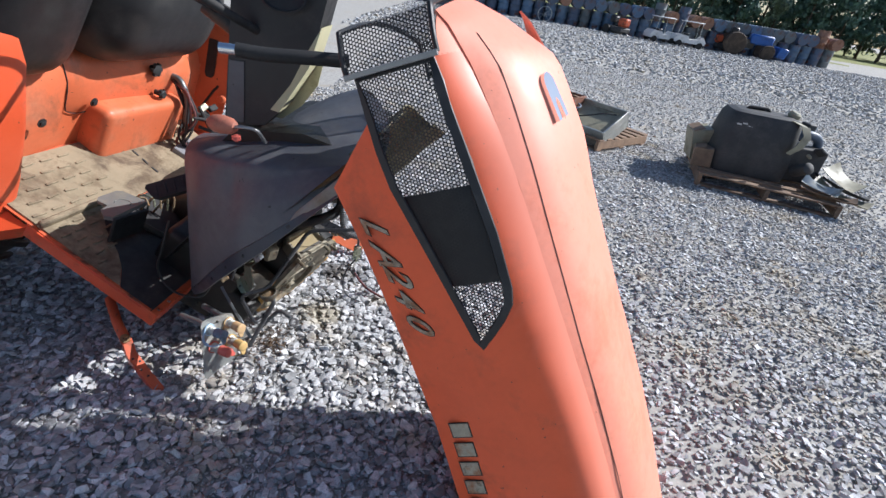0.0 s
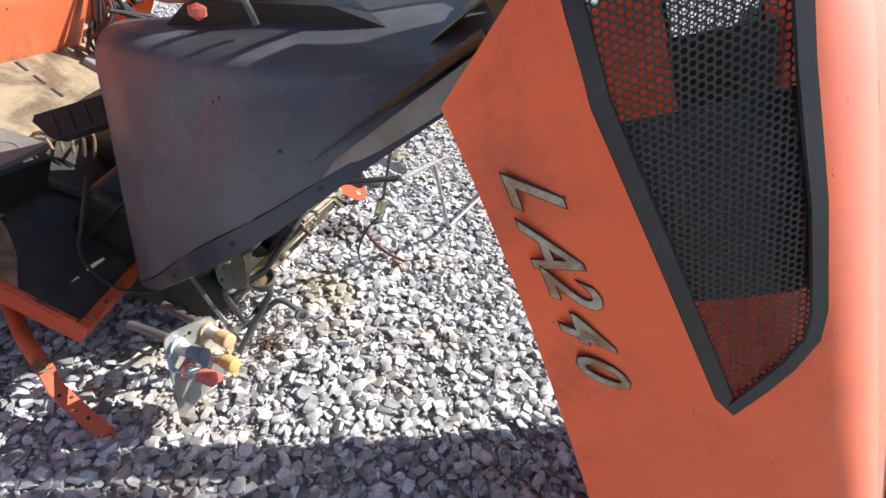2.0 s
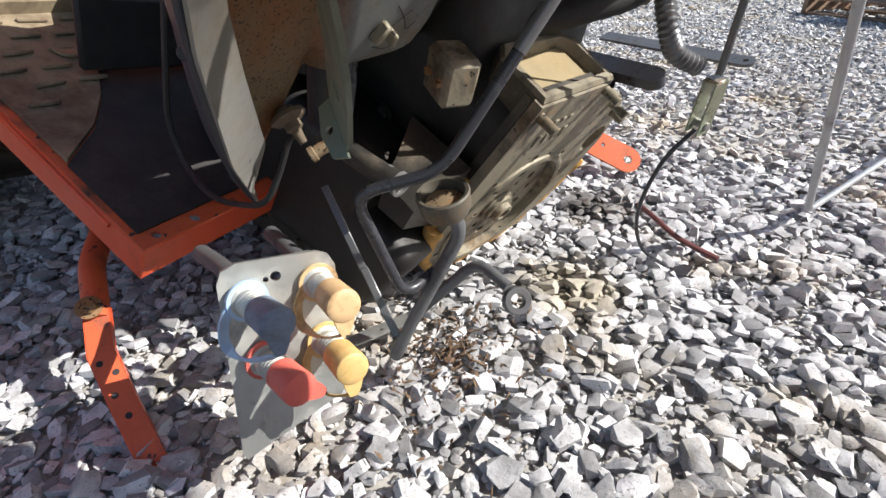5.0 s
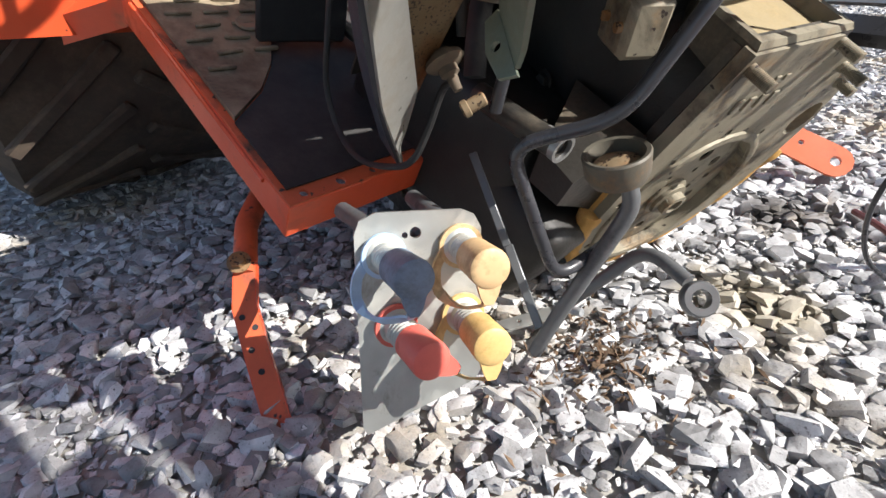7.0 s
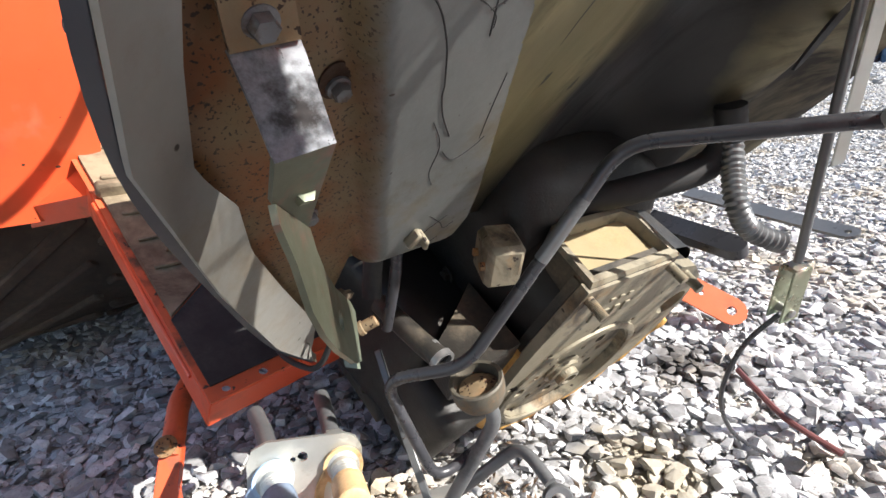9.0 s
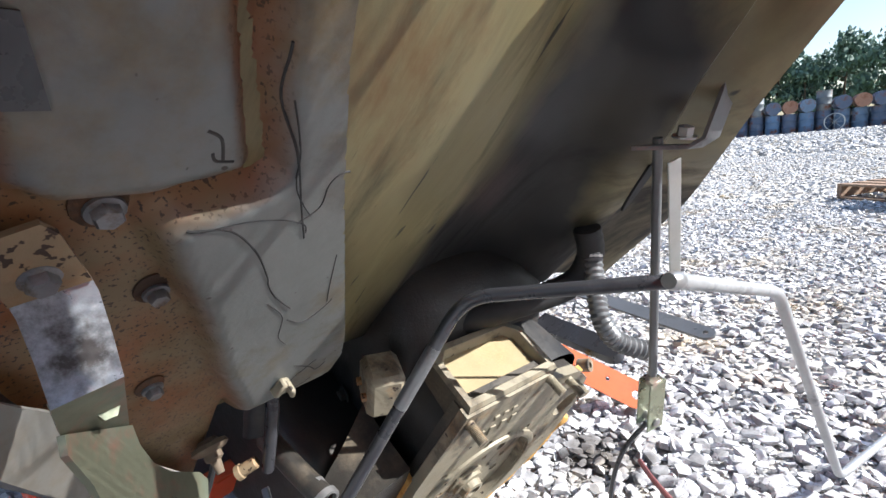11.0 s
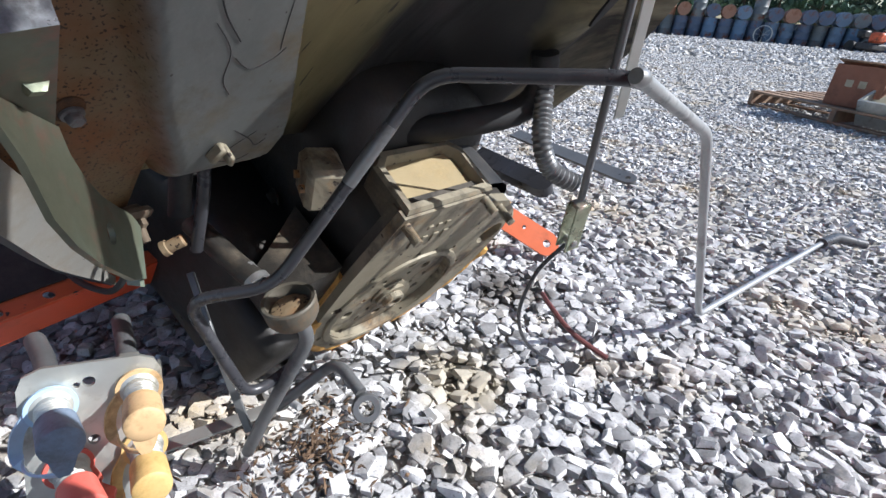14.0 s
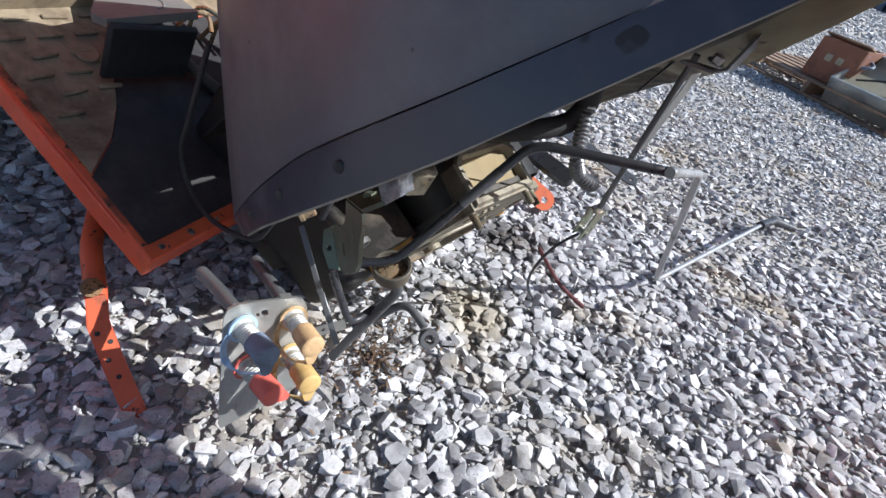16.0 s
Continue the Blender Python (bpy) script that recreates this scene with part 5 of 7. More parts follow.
    plate(bm, [(-0.968, 0.06), (-0.958, 0.05), (-0.945, 0.16), (-0.935, 0.2), (-0.945, 0.205), (-0.955, 0.17)], 0.004, far @ pose(0, 0, 0.006))
    tpart("slot", bm, rubber)
    bm = bmesh.new()
    lathe(bm, [(0.022, 0.0), (0.022, 0.012), (0.016, 0.018), (0.0, 0.018)], far @ pose(-0.895, 0.16, 0.004), 18)
    tpart("grommet", bm, deck_paint)


def build_wheel():
    c = Vector((-2.0, 1.60, 0.515))
    m = Matrix.Translation(c) @ pose(0, 0, 0, 90, 0, -8)
    loc = INTO @ m
    bm = bmesh.new()
    lathe(bm, [(0.27, -0.22), (0.33, -0.27), (0.42, -0.29), (0.465, -0.26), (0.475, -0.12), (0.478, 0), (0.475, 0.12), (0.465, 0.26), (0.42, 0.29), (0.33, 0.27), (0.27, 0.22)], loc, 56)
    wheel = tpart("rear_tyre", bm, tyre_rubber, "dusty black rear tractor tyre")
    for k in range(22):
        for s in (-1, 1):
            a = 360 / 22 * (k + (0.5 if s > 0 else 0))
            bm = boxes(((0.022, 0.034, 0.32), loc @ pose(0, 0, 0, 0, 0, a) @ pose(0.473, 0, s * 0.135, s * 40, 0, 0), 0.006))
            tpart("lug", bm, tyre_rubber, parent=wheel)
    bm = bmesh.new()
    lathe(bm, [(0.27, -0.13), (0.26, -0.05), (0.1, -0.03), (0.1, 0.03), (0.26, 0.05), (0.27, 0.13)], loc, 40)
    tpart("rim", bm, orange_paint, parent=wheel)


build_floor()
build_transmission()
build_pipes()
build_couplers()
build_leg()
build_fenders()
build_wheel()

# the instrument cowl: flank, band, crown and the pan that faces ahead (world places, put into tractor axes)
cowl = new("cowl")
cowl.parent = tractor
PAN = Matrix(((0.676, 0.192, 0.713, -0.439), (-0.132, 0.982, -0.139, 1.423), (0.7256, 0.0, -0.688, 0.611), (0, 0, 0, 1)))
# on the pan: x up the slope, y across to the far side, z out ahead


def on_pan(a, b, off=0.0):
    return PAN @ Vector((a, b, off))


SAG = [(-0.462, 0.0081), (-0.301, 0.0204), (-0.133, 0.0194), (0.03, 0.0266), (0.18, 0.0376), (0.324, 0.0408), (0.541, 0.0465)]
NEAR = [(-0.462, 0.0469), (-0.301, -0.0385), (-0.133, -0.1095), (0.03, -0.162), (0.18, -0.1703), (0.324, -0.1551), (0.541, -0.1391)]
EDGE = [tuple(on_pan(a, b) - Vector((0, 0, along(SAG, a)))) for a, b in NEAR]
REAR = [EDGE[0], (-0.725, 1.49, 0.36), (-0.69, 1.47, 0.52), (-0.655, 1.43, 0.70), (-0.66, 1.44, 0.80), (-0.70, 1.52, 0.905)]
RIDGE = [(-0.70, 1.52, 0.900), (-0.61, 1.45, 0.932), (-0.50, 1.39, 0.942), (-0.40, 1.36, 0.946), (-0.27, 1.345, 0.950), (-0.05, 1.32, 1.0)]
SHOULDER = [(-0.72, 1.66, 0.85), (-0.60, 1.60, 0.885), (-0.50, 1.56, 0.915), (-0.40, 1.53, 0.952), (-0.27, 1.51, 0.982), (-0.075, 1.52, 1.016)]
CROWN = [(-0.72, 1.80, 0.765), (-0.62, 1.80, 0.816), (-0.50, 1.80, 0.869), (-0.40, 1.80, 0.957), (-0.31, 1.79, 1.017), (-0.222, 1.778, 1.055)]


def curve_at(points, u):
    p = smooth_path(points, 8)
    k = u * (len(p) - 1)
    i = min(int(k), len(p) - 2)
    return p[i].lerp(p[i + 1], k - i)


def side_point(u, v):
    """u from the rear edge forwards, v from the lower edge up to the ridge."""
    low, high = curve_at(EDGE, u), curve_at(RIDGE, u)
    p = low.lerp(high, v)
    # follow the rear edge near u = 0, and belly outwards
    rear = curve_at(REAR, v)
    straight = Vector(EDGE[0]).lerp(Vector(RIDGE[0]), v)
    p += (rear - straight) * max(0.0, 1 - u * 2.2)
    bulge = max(0.0, math.sin(math.pi * min(1, v * 1.02))) ** 1.3 * (0.034 - 0.010 * u)
    return p + Vector((0.1, -1 + 0.7 * u, 0.25 + 0.6 * u)).normalized() * bulge


def build_cowl():
    cowl_part = lambda name, bm, mat, label="", smooth=50: part(name, bm, mat, cowl, label, smooth)
    # grey skin: the flank rolls over into the crown
    bm = bmesh.new()
    rows = []
    for i in range(41):
        u = i / 40
        b, c = curve_at(SHOULDER, u), curve_at(CROWN, u)
        ctrl = [side_point(u, v) for v in (0.13, 0.4, 0.68, 0.9)] + [b, b.lerp(c, 0.55) + Vector((0.02 * u ** 4, 0, 0.012)), c, c + Vector((0.03, 0.09, -0.03)), c + Vector((0.06, 0.2, -0.14)), c + Vector((0.08, 0.24, -0.3))]
        rows.append([W(*p) for p in smooth_path(ctrl, 6)])
    grid(bm, rows)
    thicken(bm, 0.004)
    cowl_part("skin", bm, cowl_plastic, "faded grey plastic skin", 80)
    # dark steel band along the lower edge, with a turned-in lip
    bm = bmesh.new()
    rows = []
    for i in range(41):
        u = i / 40
        a, b = side_point(u, 0.0), side_point(u, 0.12 + 0.01 * u)
        out = Vector((0.1, -1, 0.1)).normalized() * 0.004
        inn = (on_pan(0.04, 0.1) - on_pan(0, 0)).normalized()
        rows.append([W(*(b + out * 0.2)), W(*(b + out)), W(*(a.lerp(b, 0.5) + out * 1.2)), W(*(a + out)), W(*(a + inn * 0.004))])
    grid(bm, rows)
    thicken(bm, 0.003)
    cowl_part("edge_band", bm, cowl_steel, "dark blue-grey steel band")
    # holes and screws on the flank show as dark studs
    for u, v in ((0.43, 0.065), (0.55, 0.07), (0.30, 0.06)):
        p = side_point(u, v) + Vector((0.0006, -0.006, 0.0006))
        bm = bmesh.new()
        lathe(bm, [(0.0045, -0.002), (0.0045, 0.001), (0.003, 0.002)], INTO @ look(p, p + Vector((-0.1, 1, -0.1))), 12)
        cowl_part("screw", bm, rubber)


def pan_sheet(outline, off, depth, mat, name, label, bevel=0.0, holes=()):
    bm = bmesh.new()
    plate(bm, outline, depth, INTO @ PAN @ pose(0, 0, off), holes)
    if bevel:
        bmesh.ops.bevel(bm, geom=[e for e in bm.edges if len(e.link_faces) == 2 and e.calc_face_angle() > 0.7], offset=bevel, segments=2, affect="EDGES")
    return part(name, bm, mat, cowl, label)


def build_pan():
    # one pressed sheet: a rusty channel between two raised fields
    outer = [(0.55, -0.128), (0.24, -0.146), (0.1, -0.146), (-0.02, -0.125), (-0.15, -0.088), (-0.30, -0.03), (-0.43, 0.022), (-0.40, 0.05), (-0.27, 0.055), (-0.238, 0.07), (-0.245, 0.095), (-0.232, 0.14), (-0.2, 0.168), (-0.165, 0.172), (-0.115, 0.157), (0.111, 0.064), (0.205, 0.029), (0.55, -0.06)]
    upper = [(0.6, -0.13), (0.128, -0.106), (0.114, -0.09), (0.112, -0.05), (0.124, 0.002), (0.2, -0.02), (0.6, -0.115)]
    lower = [(0.6, -0.102), (0.2, -0.006), (0.128, 0.016), (0.116, 0.006), (0.1, -0.04), (0.088, -0.046), (0.06, -0.037), (0.0, -0.012), (-0.1, 0.018), (-0.2, 0.058), (-0.27, 0.07), (-0.27, 0.2), (-0.1, 0.2), (0.25, 0.06), (0.6, -0.04)]

    def away(poly, a, b):
        """Distance to an outline, minus inside it, and the nearest place on it."""
        best, inside, spot = 9.0, False, None
        for (x0, y0), (x1, y1) in zip(poly, poly[1:] + poly[:1]):
            t = max(0.0, min(1.0, ((a - x0) * (x1 - x0) + (b - y0) * (y1 - y0)) / ((x1 - x0) ** 2 + (y1 - y0) ** 2)))
            px, py = x0 + t * (x1 - x0), y0 + t * (y1 - y0)
            d = math.hypot(a - px, b - py)
            if d < best:
                best, spot = d, (px, py)
            if (y0 > b) != (y1 > b) and a < x0 + (b - y0) / (y1 - y0) * (x1 - x0):
                inside = not inside
        return (-best if inside else best), spot

    step = lambda x: (lambda t: t * t * (3 - 2 * t))(max(0.0, min(1.0, x)))
    cols, lines, size = 172, 68, 0.0058
    inside, verts, wear, faces, index = {}, [], [], [], {}
    for i in range(cols):
        for j in range(lines):
            inside[i, j] = away(outer, -0.44 + size * i, -0.215 + size * j)

    def vertex(i, j):
        if (i, j) not in index:
            d, spot = inside[i, j]
            a, b = (-0.44 + size * i, -0.215 + size * j) if d < 0 else spot
            u, v = away(upper, a, b)[0], away(lower, a, b)[0]
            high = 0.013 * step(0.5 - u / 0.012) if u < v else 0.026 * step(0.5 - v / 0.014)
            curl = 0.02 * step(1 - (a + 0.25) / 0.05) if b > 0.05 else 0.0
            index[i, j] = len(verts)
            verts.append(tuple(INTO @ on_pan(a, b, -0.02 + high - curl)))
            wear.append(step(0.45 + min(u, v) / 0.03) + 0.35 * step(1 - abs(min(u, v)) / 0.012))
        return index[i, j]

    for i in range(cols - 1):
        for j in range(lines - 1):
            four = ((i, j), (i + 1, j), (i + 1, j + 1), (i, j + 1))
            if sum(inside[q][0] < 0 for q in four) >= 2:
                faces.append([vertex(*q) for q in four])
    me = bpy.data.meshes.new("pressed_sheet")
    me.from_pydata(verts, [], faces)
    layer = me.attributes.new("wear", "FLOAT", "POINT")
    layer.data.foreach_set("value", wear)
    for p in me.polygons:
        p.use_smooth = True
    me.materials.append(pan_sheet_steel)
    sheet = new("pressed_sheet", me)
    sheet.parent = cowl
    sheet["label"] = "pressed grey steel sheet with a rusty channel"
    # bare flange along the near edge, with a wavy inner outline
    wavy = [(-0.475, 0.05), (-0.425, 0.034), (-0.40, 0.032), (-0.33, 0.02), (-0.2, -0.045), (-0.121, -0.082), (-0.06, -0.098), (-0.041, -0.112), (-0.019, -0.126), (0.05, -0.132), (0.117, -0.134), (0.133, -0.142), (0.2, -0.146), (0.53, -0.128)]
    bm = bmesh.new()
    rows = []
    for k in range(91):
        a = NEAR[0][0] + (NEAR[-1][0] - NEAR[0][0]) * k / 90
        b0, b1 = along(NEAR, a), max(along(wavy, a), along(NEAR, a) + 0.003)
        sag = Vector((0, 0, along(SAG, a)))
        rows.append([INTO @ (on_pan(a, b0 + (b1 - b0) * f, 0.001 - 0.004 * f) - sag * (1 - f) ** 1.5) for f in (0.0, 0.06, 0.3, 0.6, 0.9, 1.0)])
    grid(bm, rows)
    thicken(bm, 0.003)
    part("flange", bm, pan_steel, cowl, "bare grey flange with a wavy inner edge")
    # small latch plate with three slots at the flange's foot
    pan_sheet([(-0.40, 0.004), (-0.33, -0.028), (-0.322, -0.008), (-0.392, 0.026)], 0.0022, 0.0015, hanger_zinc, "latch_plate", "pale zinc latch plate")
    for k in range(2):
        pan_sheet([(-0.386 + 0.024 * k, -0.002 - 0.011 * k), (-0.383 + 0.024 * k, -0.0035 - 0.011 * k), (-0.375 + 0.024 * k, 0.017 - 0.011 * k), (-0.378 + 0.024 * k, 0.0185 - 0.011 * k)], 0.004, 0.0006, rubber, "latch_slot", "")
    # olive tank pan: falls back, then rolls forward at the far side
    bm = bmesh.new()
    section = [(-0.02, -0.03), (0.06, -0.022), (0.12, -0.03), (0.16, -0.024), (0.2, -0.036), (0.25, -0.034), (0.3, -0.048), (0.35, -0.05), (0.39, -0.046), (0.425, -0.030), (0.45, -0.004), (0.468, 0.022), (0.482, 0.040), (0.50, 0.052), (0.515, 0.050), (0.53, 0.048), (0.55, 0.058), (0.57, 0.074), (0.59, 0.088), (0.61, 0.098), (0.62, 0.096)]
    rim = [(-0.25, 0.74), (0.0, 0.71), (0.072, 0.68), (0.182, 0.53), (0.25, 0.46), (0.33, 0.44), (0.56, 0.44)]
    rows = []
    for i in range(31):
        k = i / 30
        row = []
        for j, (b, off) in enumerate(section):
            a = -0.2 + 0.76 * k
            for _ in range(4):
                wide = b if b < 0.2 else 0.2 + (b - 0.2) * (along(rim, a) - 0.2) / 0.42
                low = -0.252 + 0.17 * wide - 0.05 * math.sin(math.pi * max(0.0, min(1.0, (wide - 0.1) / 0.42)))
                a = low + (0.56 - low) * k
            lean = 0.34 * max(0.0, 0.13 - a) * max(0.0, 1 - b / 0.4) if b < 0.4 else 0
            row.append(W(*on_pan(a, wide + lean * 0.5, off + 0.01 * math.sin(9 * a))))
        rows.append(row)
    grid(bm, rows)
    thicken(bm, 0.003)
    tank = part("tank_pan", bm, olive_steel, cowl, "olive-stained steel tank pan, black towards its rolled side")
    # blacker towards the rolled side, paler again at the rim
    far_black = tank.data.attributes.new("far_black", "FLOAT", "POINT")
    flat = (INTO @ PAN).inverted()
    far_black.data.foreach_set("value", [step((v.y - 0.22 + 0.25 * max(0.0, -v.x)) / 0.17) * 0.9 - 0.55 * step((v.y + 0.55 * v.x - 0.5) / 0.05) for v in (flat @ w.co for w in tank.data.vertices)])
    # unseen tank body behind the pan, added to keep sun out of the cowl
    bm = bmesh.new()
    plate(bm, [(-0.15, -0.075), (0.42, -0.075), (0.36, -0.16), (0.18, -0.30), (-0.02, -0.30), (-0.12, -0.2)], 0.46, INTO @ PAN @ Matrix(((1, 0, 0, 0), (0, 0, -1, 0.49), (0, 1, 0, 0), (0, 0, 0, 1))))
    bmesh.ops.bevel(bm, geom=[e for e in bm.edges if len(e.link_faces) == 2 and e.calc_face_angle() > 0.3], offset=0.02, segments=3, affect="EDGES")
    part("sun_blocking_tank", bm, oily_and_gap_black, cowl, "unseen black tank body added to block the sun")
    # black sheets added for the deep shade behind and below the pan
    pan_sheet([(-0.5, 0.08), (-0.08, 0.08), (-0.08, 0.6), (-0.3, 0.64), (-0.5, 0.6)], -0.17, 0.004, oily_and_gap_black, "bulkhead", "black sheet added for the shade behind the pan")
    pan_sheet([(-0.05, 0.2), (-0.02, 0.5), (-0.13, 0.62), (-0.2, 0.8), (-0.36, 0.8), (-0.4, 0.6), (-0.3, 0.2)], -0.09, 0.004, oily_and_gap_black, "skirt", "black sheet added for the dark gap under the tank pan")
    # dark slot in the roll
    bm = bmesh.new()
    lathe(bm, [(0.02, -0.001), (0.02, 0.002)], INTO @ look((-0.205, 1.875, 0.668), (-0.5, 1.95, 0.8)) @ pose(0, 0, 0, 0, 0, -38) @ Matrix.Diagonal((0.55, 3.6, 1, 1)), 24)
    part("slot", bm, rubber, cowl)
    well_rust = material("dark_well_rust", (0.045, 0.024, 0.013), 0.8, vary=0.3, scale=40, bump=0.5, bump_scale=150, dirt=(0.11, 0.05, 0.02), dirt_at=(0.5, 0.66), dirt_scale=35)
    bolt_steel = material("dull_blue_bolt", (0.17, 0.175, 0.185), 0.4, metal=0.5, vary=0.2, scale=60, bump=0.1, dirt=(0.09, 0.06, 0.035), dirt_at=(0.5, 0.68), dirt_scale=60)
    for a, b, r in ((0.068, -0.096, 0.0075), (0.098, -0.066, 0.0078), (0.016, -0.035, 0.0066), (-0.119, -0.026, 0.0066)):
        foot = -0.0085 if a == 0.068 else -0.019
        bm = bmesh.new()
        lathe(bm, [(r * 1.75, 0.0), (r * 1.7, 0.0012), (0.0, 0.0014)], INTO @ PAN @ pose(a + 0.004, b - 0.002, foot - 0.0008) @ Matrix.Diagonal((1.25, 1, 1, 1)), 20)
        part("bolt_well", bm, well_rust, cowl, "dark rusty ring round a bolt")
        bm = bmesh.new()
        lathe(bm, [(r * 1.3, 0.0), (r * 1.25, 0.002), (r * 0.95, 0.0028)], INTO @ PAN @ pose(a, b, foot + 0.0008), 18)
        lathe(bm, [(r, 0.0), (r, 0.007), (r * 0.84, 0.0085), (r * 0.6, 0.008), (0.0, 0.0078)], INTO @ PAN @ pose(a, b, foot + 0.001, 0, 0, 17 + 900 * a), 6)
        part("bolt", bm, bolt_steel, cowl, "dull steel flange bolt")
    # dark data plate, its writing unreadable
    pan_sheet([(0.166, -0.121), (0.167, -0.089), (0.205, -0.096), (0.205, -0.128)], -0.0062, 0.0008, dark_tube, "data_plate", "worn black data sticker")
    # scratches and wandering marks on the shield
    rng = random.Random(5)
    def sheet_off(a, b):
        u, v = away(upper, a, b)[0], away(lower, a, b)[0]
        high = 0.013 * step(0.5 - u / 0.012) if u < v else 0.026 * step(0.5 - v / 0.014)
        return -0.02 + high - (0.02 * step(1 - (a + 0.25) / 0.05) if b > 0.05 else 0.0)

    for path, thick in ((((0.096, -0.036), (0.091, -0.013), (0.066, 0.009), (0.037, 0.027), (0.022, 0.030), (0.003, 0.043), (-0.019, 0.062)), 0.0009), (((0.21, -0.004), (0.179, 0.004), (0.144, 0.017), (0.103, 0.034), (0.069, 0.047)), 0.0009), (((0.18, 0.007), (0.15, 0.017), (0.12, 0.026), (0.09, 0.042)), 0.0006),
                        (((0.096, -0.03), (0.097, -0.002), (0.094, 0.022), (0.084, 0.039), (0.074, 0.046)), 0.0006), (((0.088, 0.036), (0.101, 0.05), (0.119, 0.048), (0.129, 0.053), (0.129, 0.062)), 0.0008), (((-0.038, 0.063), (-0.05, 0.082), (-0.041, 0.1), (-0.029, 0.108)), 0.0007), (((-0.03, 0.1), (0.0, 0.093), (0.04, 0.085)), 0.0006),
                        (((0.156, -0.026), (0.15, -0.022), (0.136, -0.018)), 0.0011), (((0.138, -0.025), (0.135, -0.02), (0.133, -0.012)), 0.0011), (((0.0, 0.035), (-0.03, 0.055), (-0.06, 0.06), (-0.08, 0.075)), 0.0006), (((-0.14, 0.10), (-0.16, 0.125), (-0.175, 0.14), (-0.165, 0.15)), 0.0008), (((-0.19, 0.1), (-0.2, 0.12), (-0.19, 0.14)), 0.0007), (((-0.15, 0.13), (-0.17, 0.11), (-0.185, 0.105)), 0.0006)):
        bm = bmesh.new()
        pts = smooth_path([Vector((a + rng.uniform(-0.002, 0.002), b + rng.uniform(-0.002, 0.002), 0)) for a, b in path], 6)
        tube(bm, [INTO @ on_pan(p.x, p.y, sheet_off(p.x, p.y) - thick * 0.4) for p in pts], thick, 6)
        part("scratch", bm, rubber, cowl)
    # broken lug at the shield's foot
    bm = boxes(((0.022, 0.008, 0.012), INTO @ PAN @ pose(-0.165, 0.088, 0.012, 0, 0, 20), 0.002), ((0.016, 0.006, 0.02), INTO @ PAN @ pose(-0.165, 0.097, 0.016, 0, 0, -15), 0.002))
    part("lug", bm, machined, cowl)
    # grommet and cable at the flange's foot
    g = W(-0.638, 1.509, 0.396)
    m = frame_at(g, (0, 1, 0), INTO.to_3x3() @ Vector((0.45, -0.5, -0.7)))
    bm = bmesh.new()
    lathe(bm, [(0.010, -0.012), (0.012, -0.008), (0.019, -0.006), (0.021, -0.001), (0.017, 0.003), (0.010, 0.005), (0.010, 0.012), (0.006, 0.015), (0.0045, 0.03)], m, 20)
    part("grommet", bm, material("cracked_brown_rubber", (0.10, 0.075, 0.05), 0.8, vary=0.3, scale=30, bump=0.4, dirt=(0.2, 0.16, 0.1), dirt_at=(0.5, 0.7), dirt_scale=20), cowl, "cracked brown rubber grommet")
    bm = bmesh.new()
    tube(bm, smooth_path([m @ Vector((0, 0, 0.02)), W(-0.652, 1.518, 0.368), W(-0.675, 1.515, 0.325), W(-0.695, 1.508, 0.291), W(-0.725, 1.505, 0.277), W(-0.80, 1.515, 0.272), W(-0.86, 1.535, 0.30), W(-0.878, 1.543, 0.358), W(-0.855, 1.545, 0.428), W(-0.82, 1.56, 0.55)], 6), 0.0042, 8)
    part("cable", bm, rubber, cowl, "black control cable")


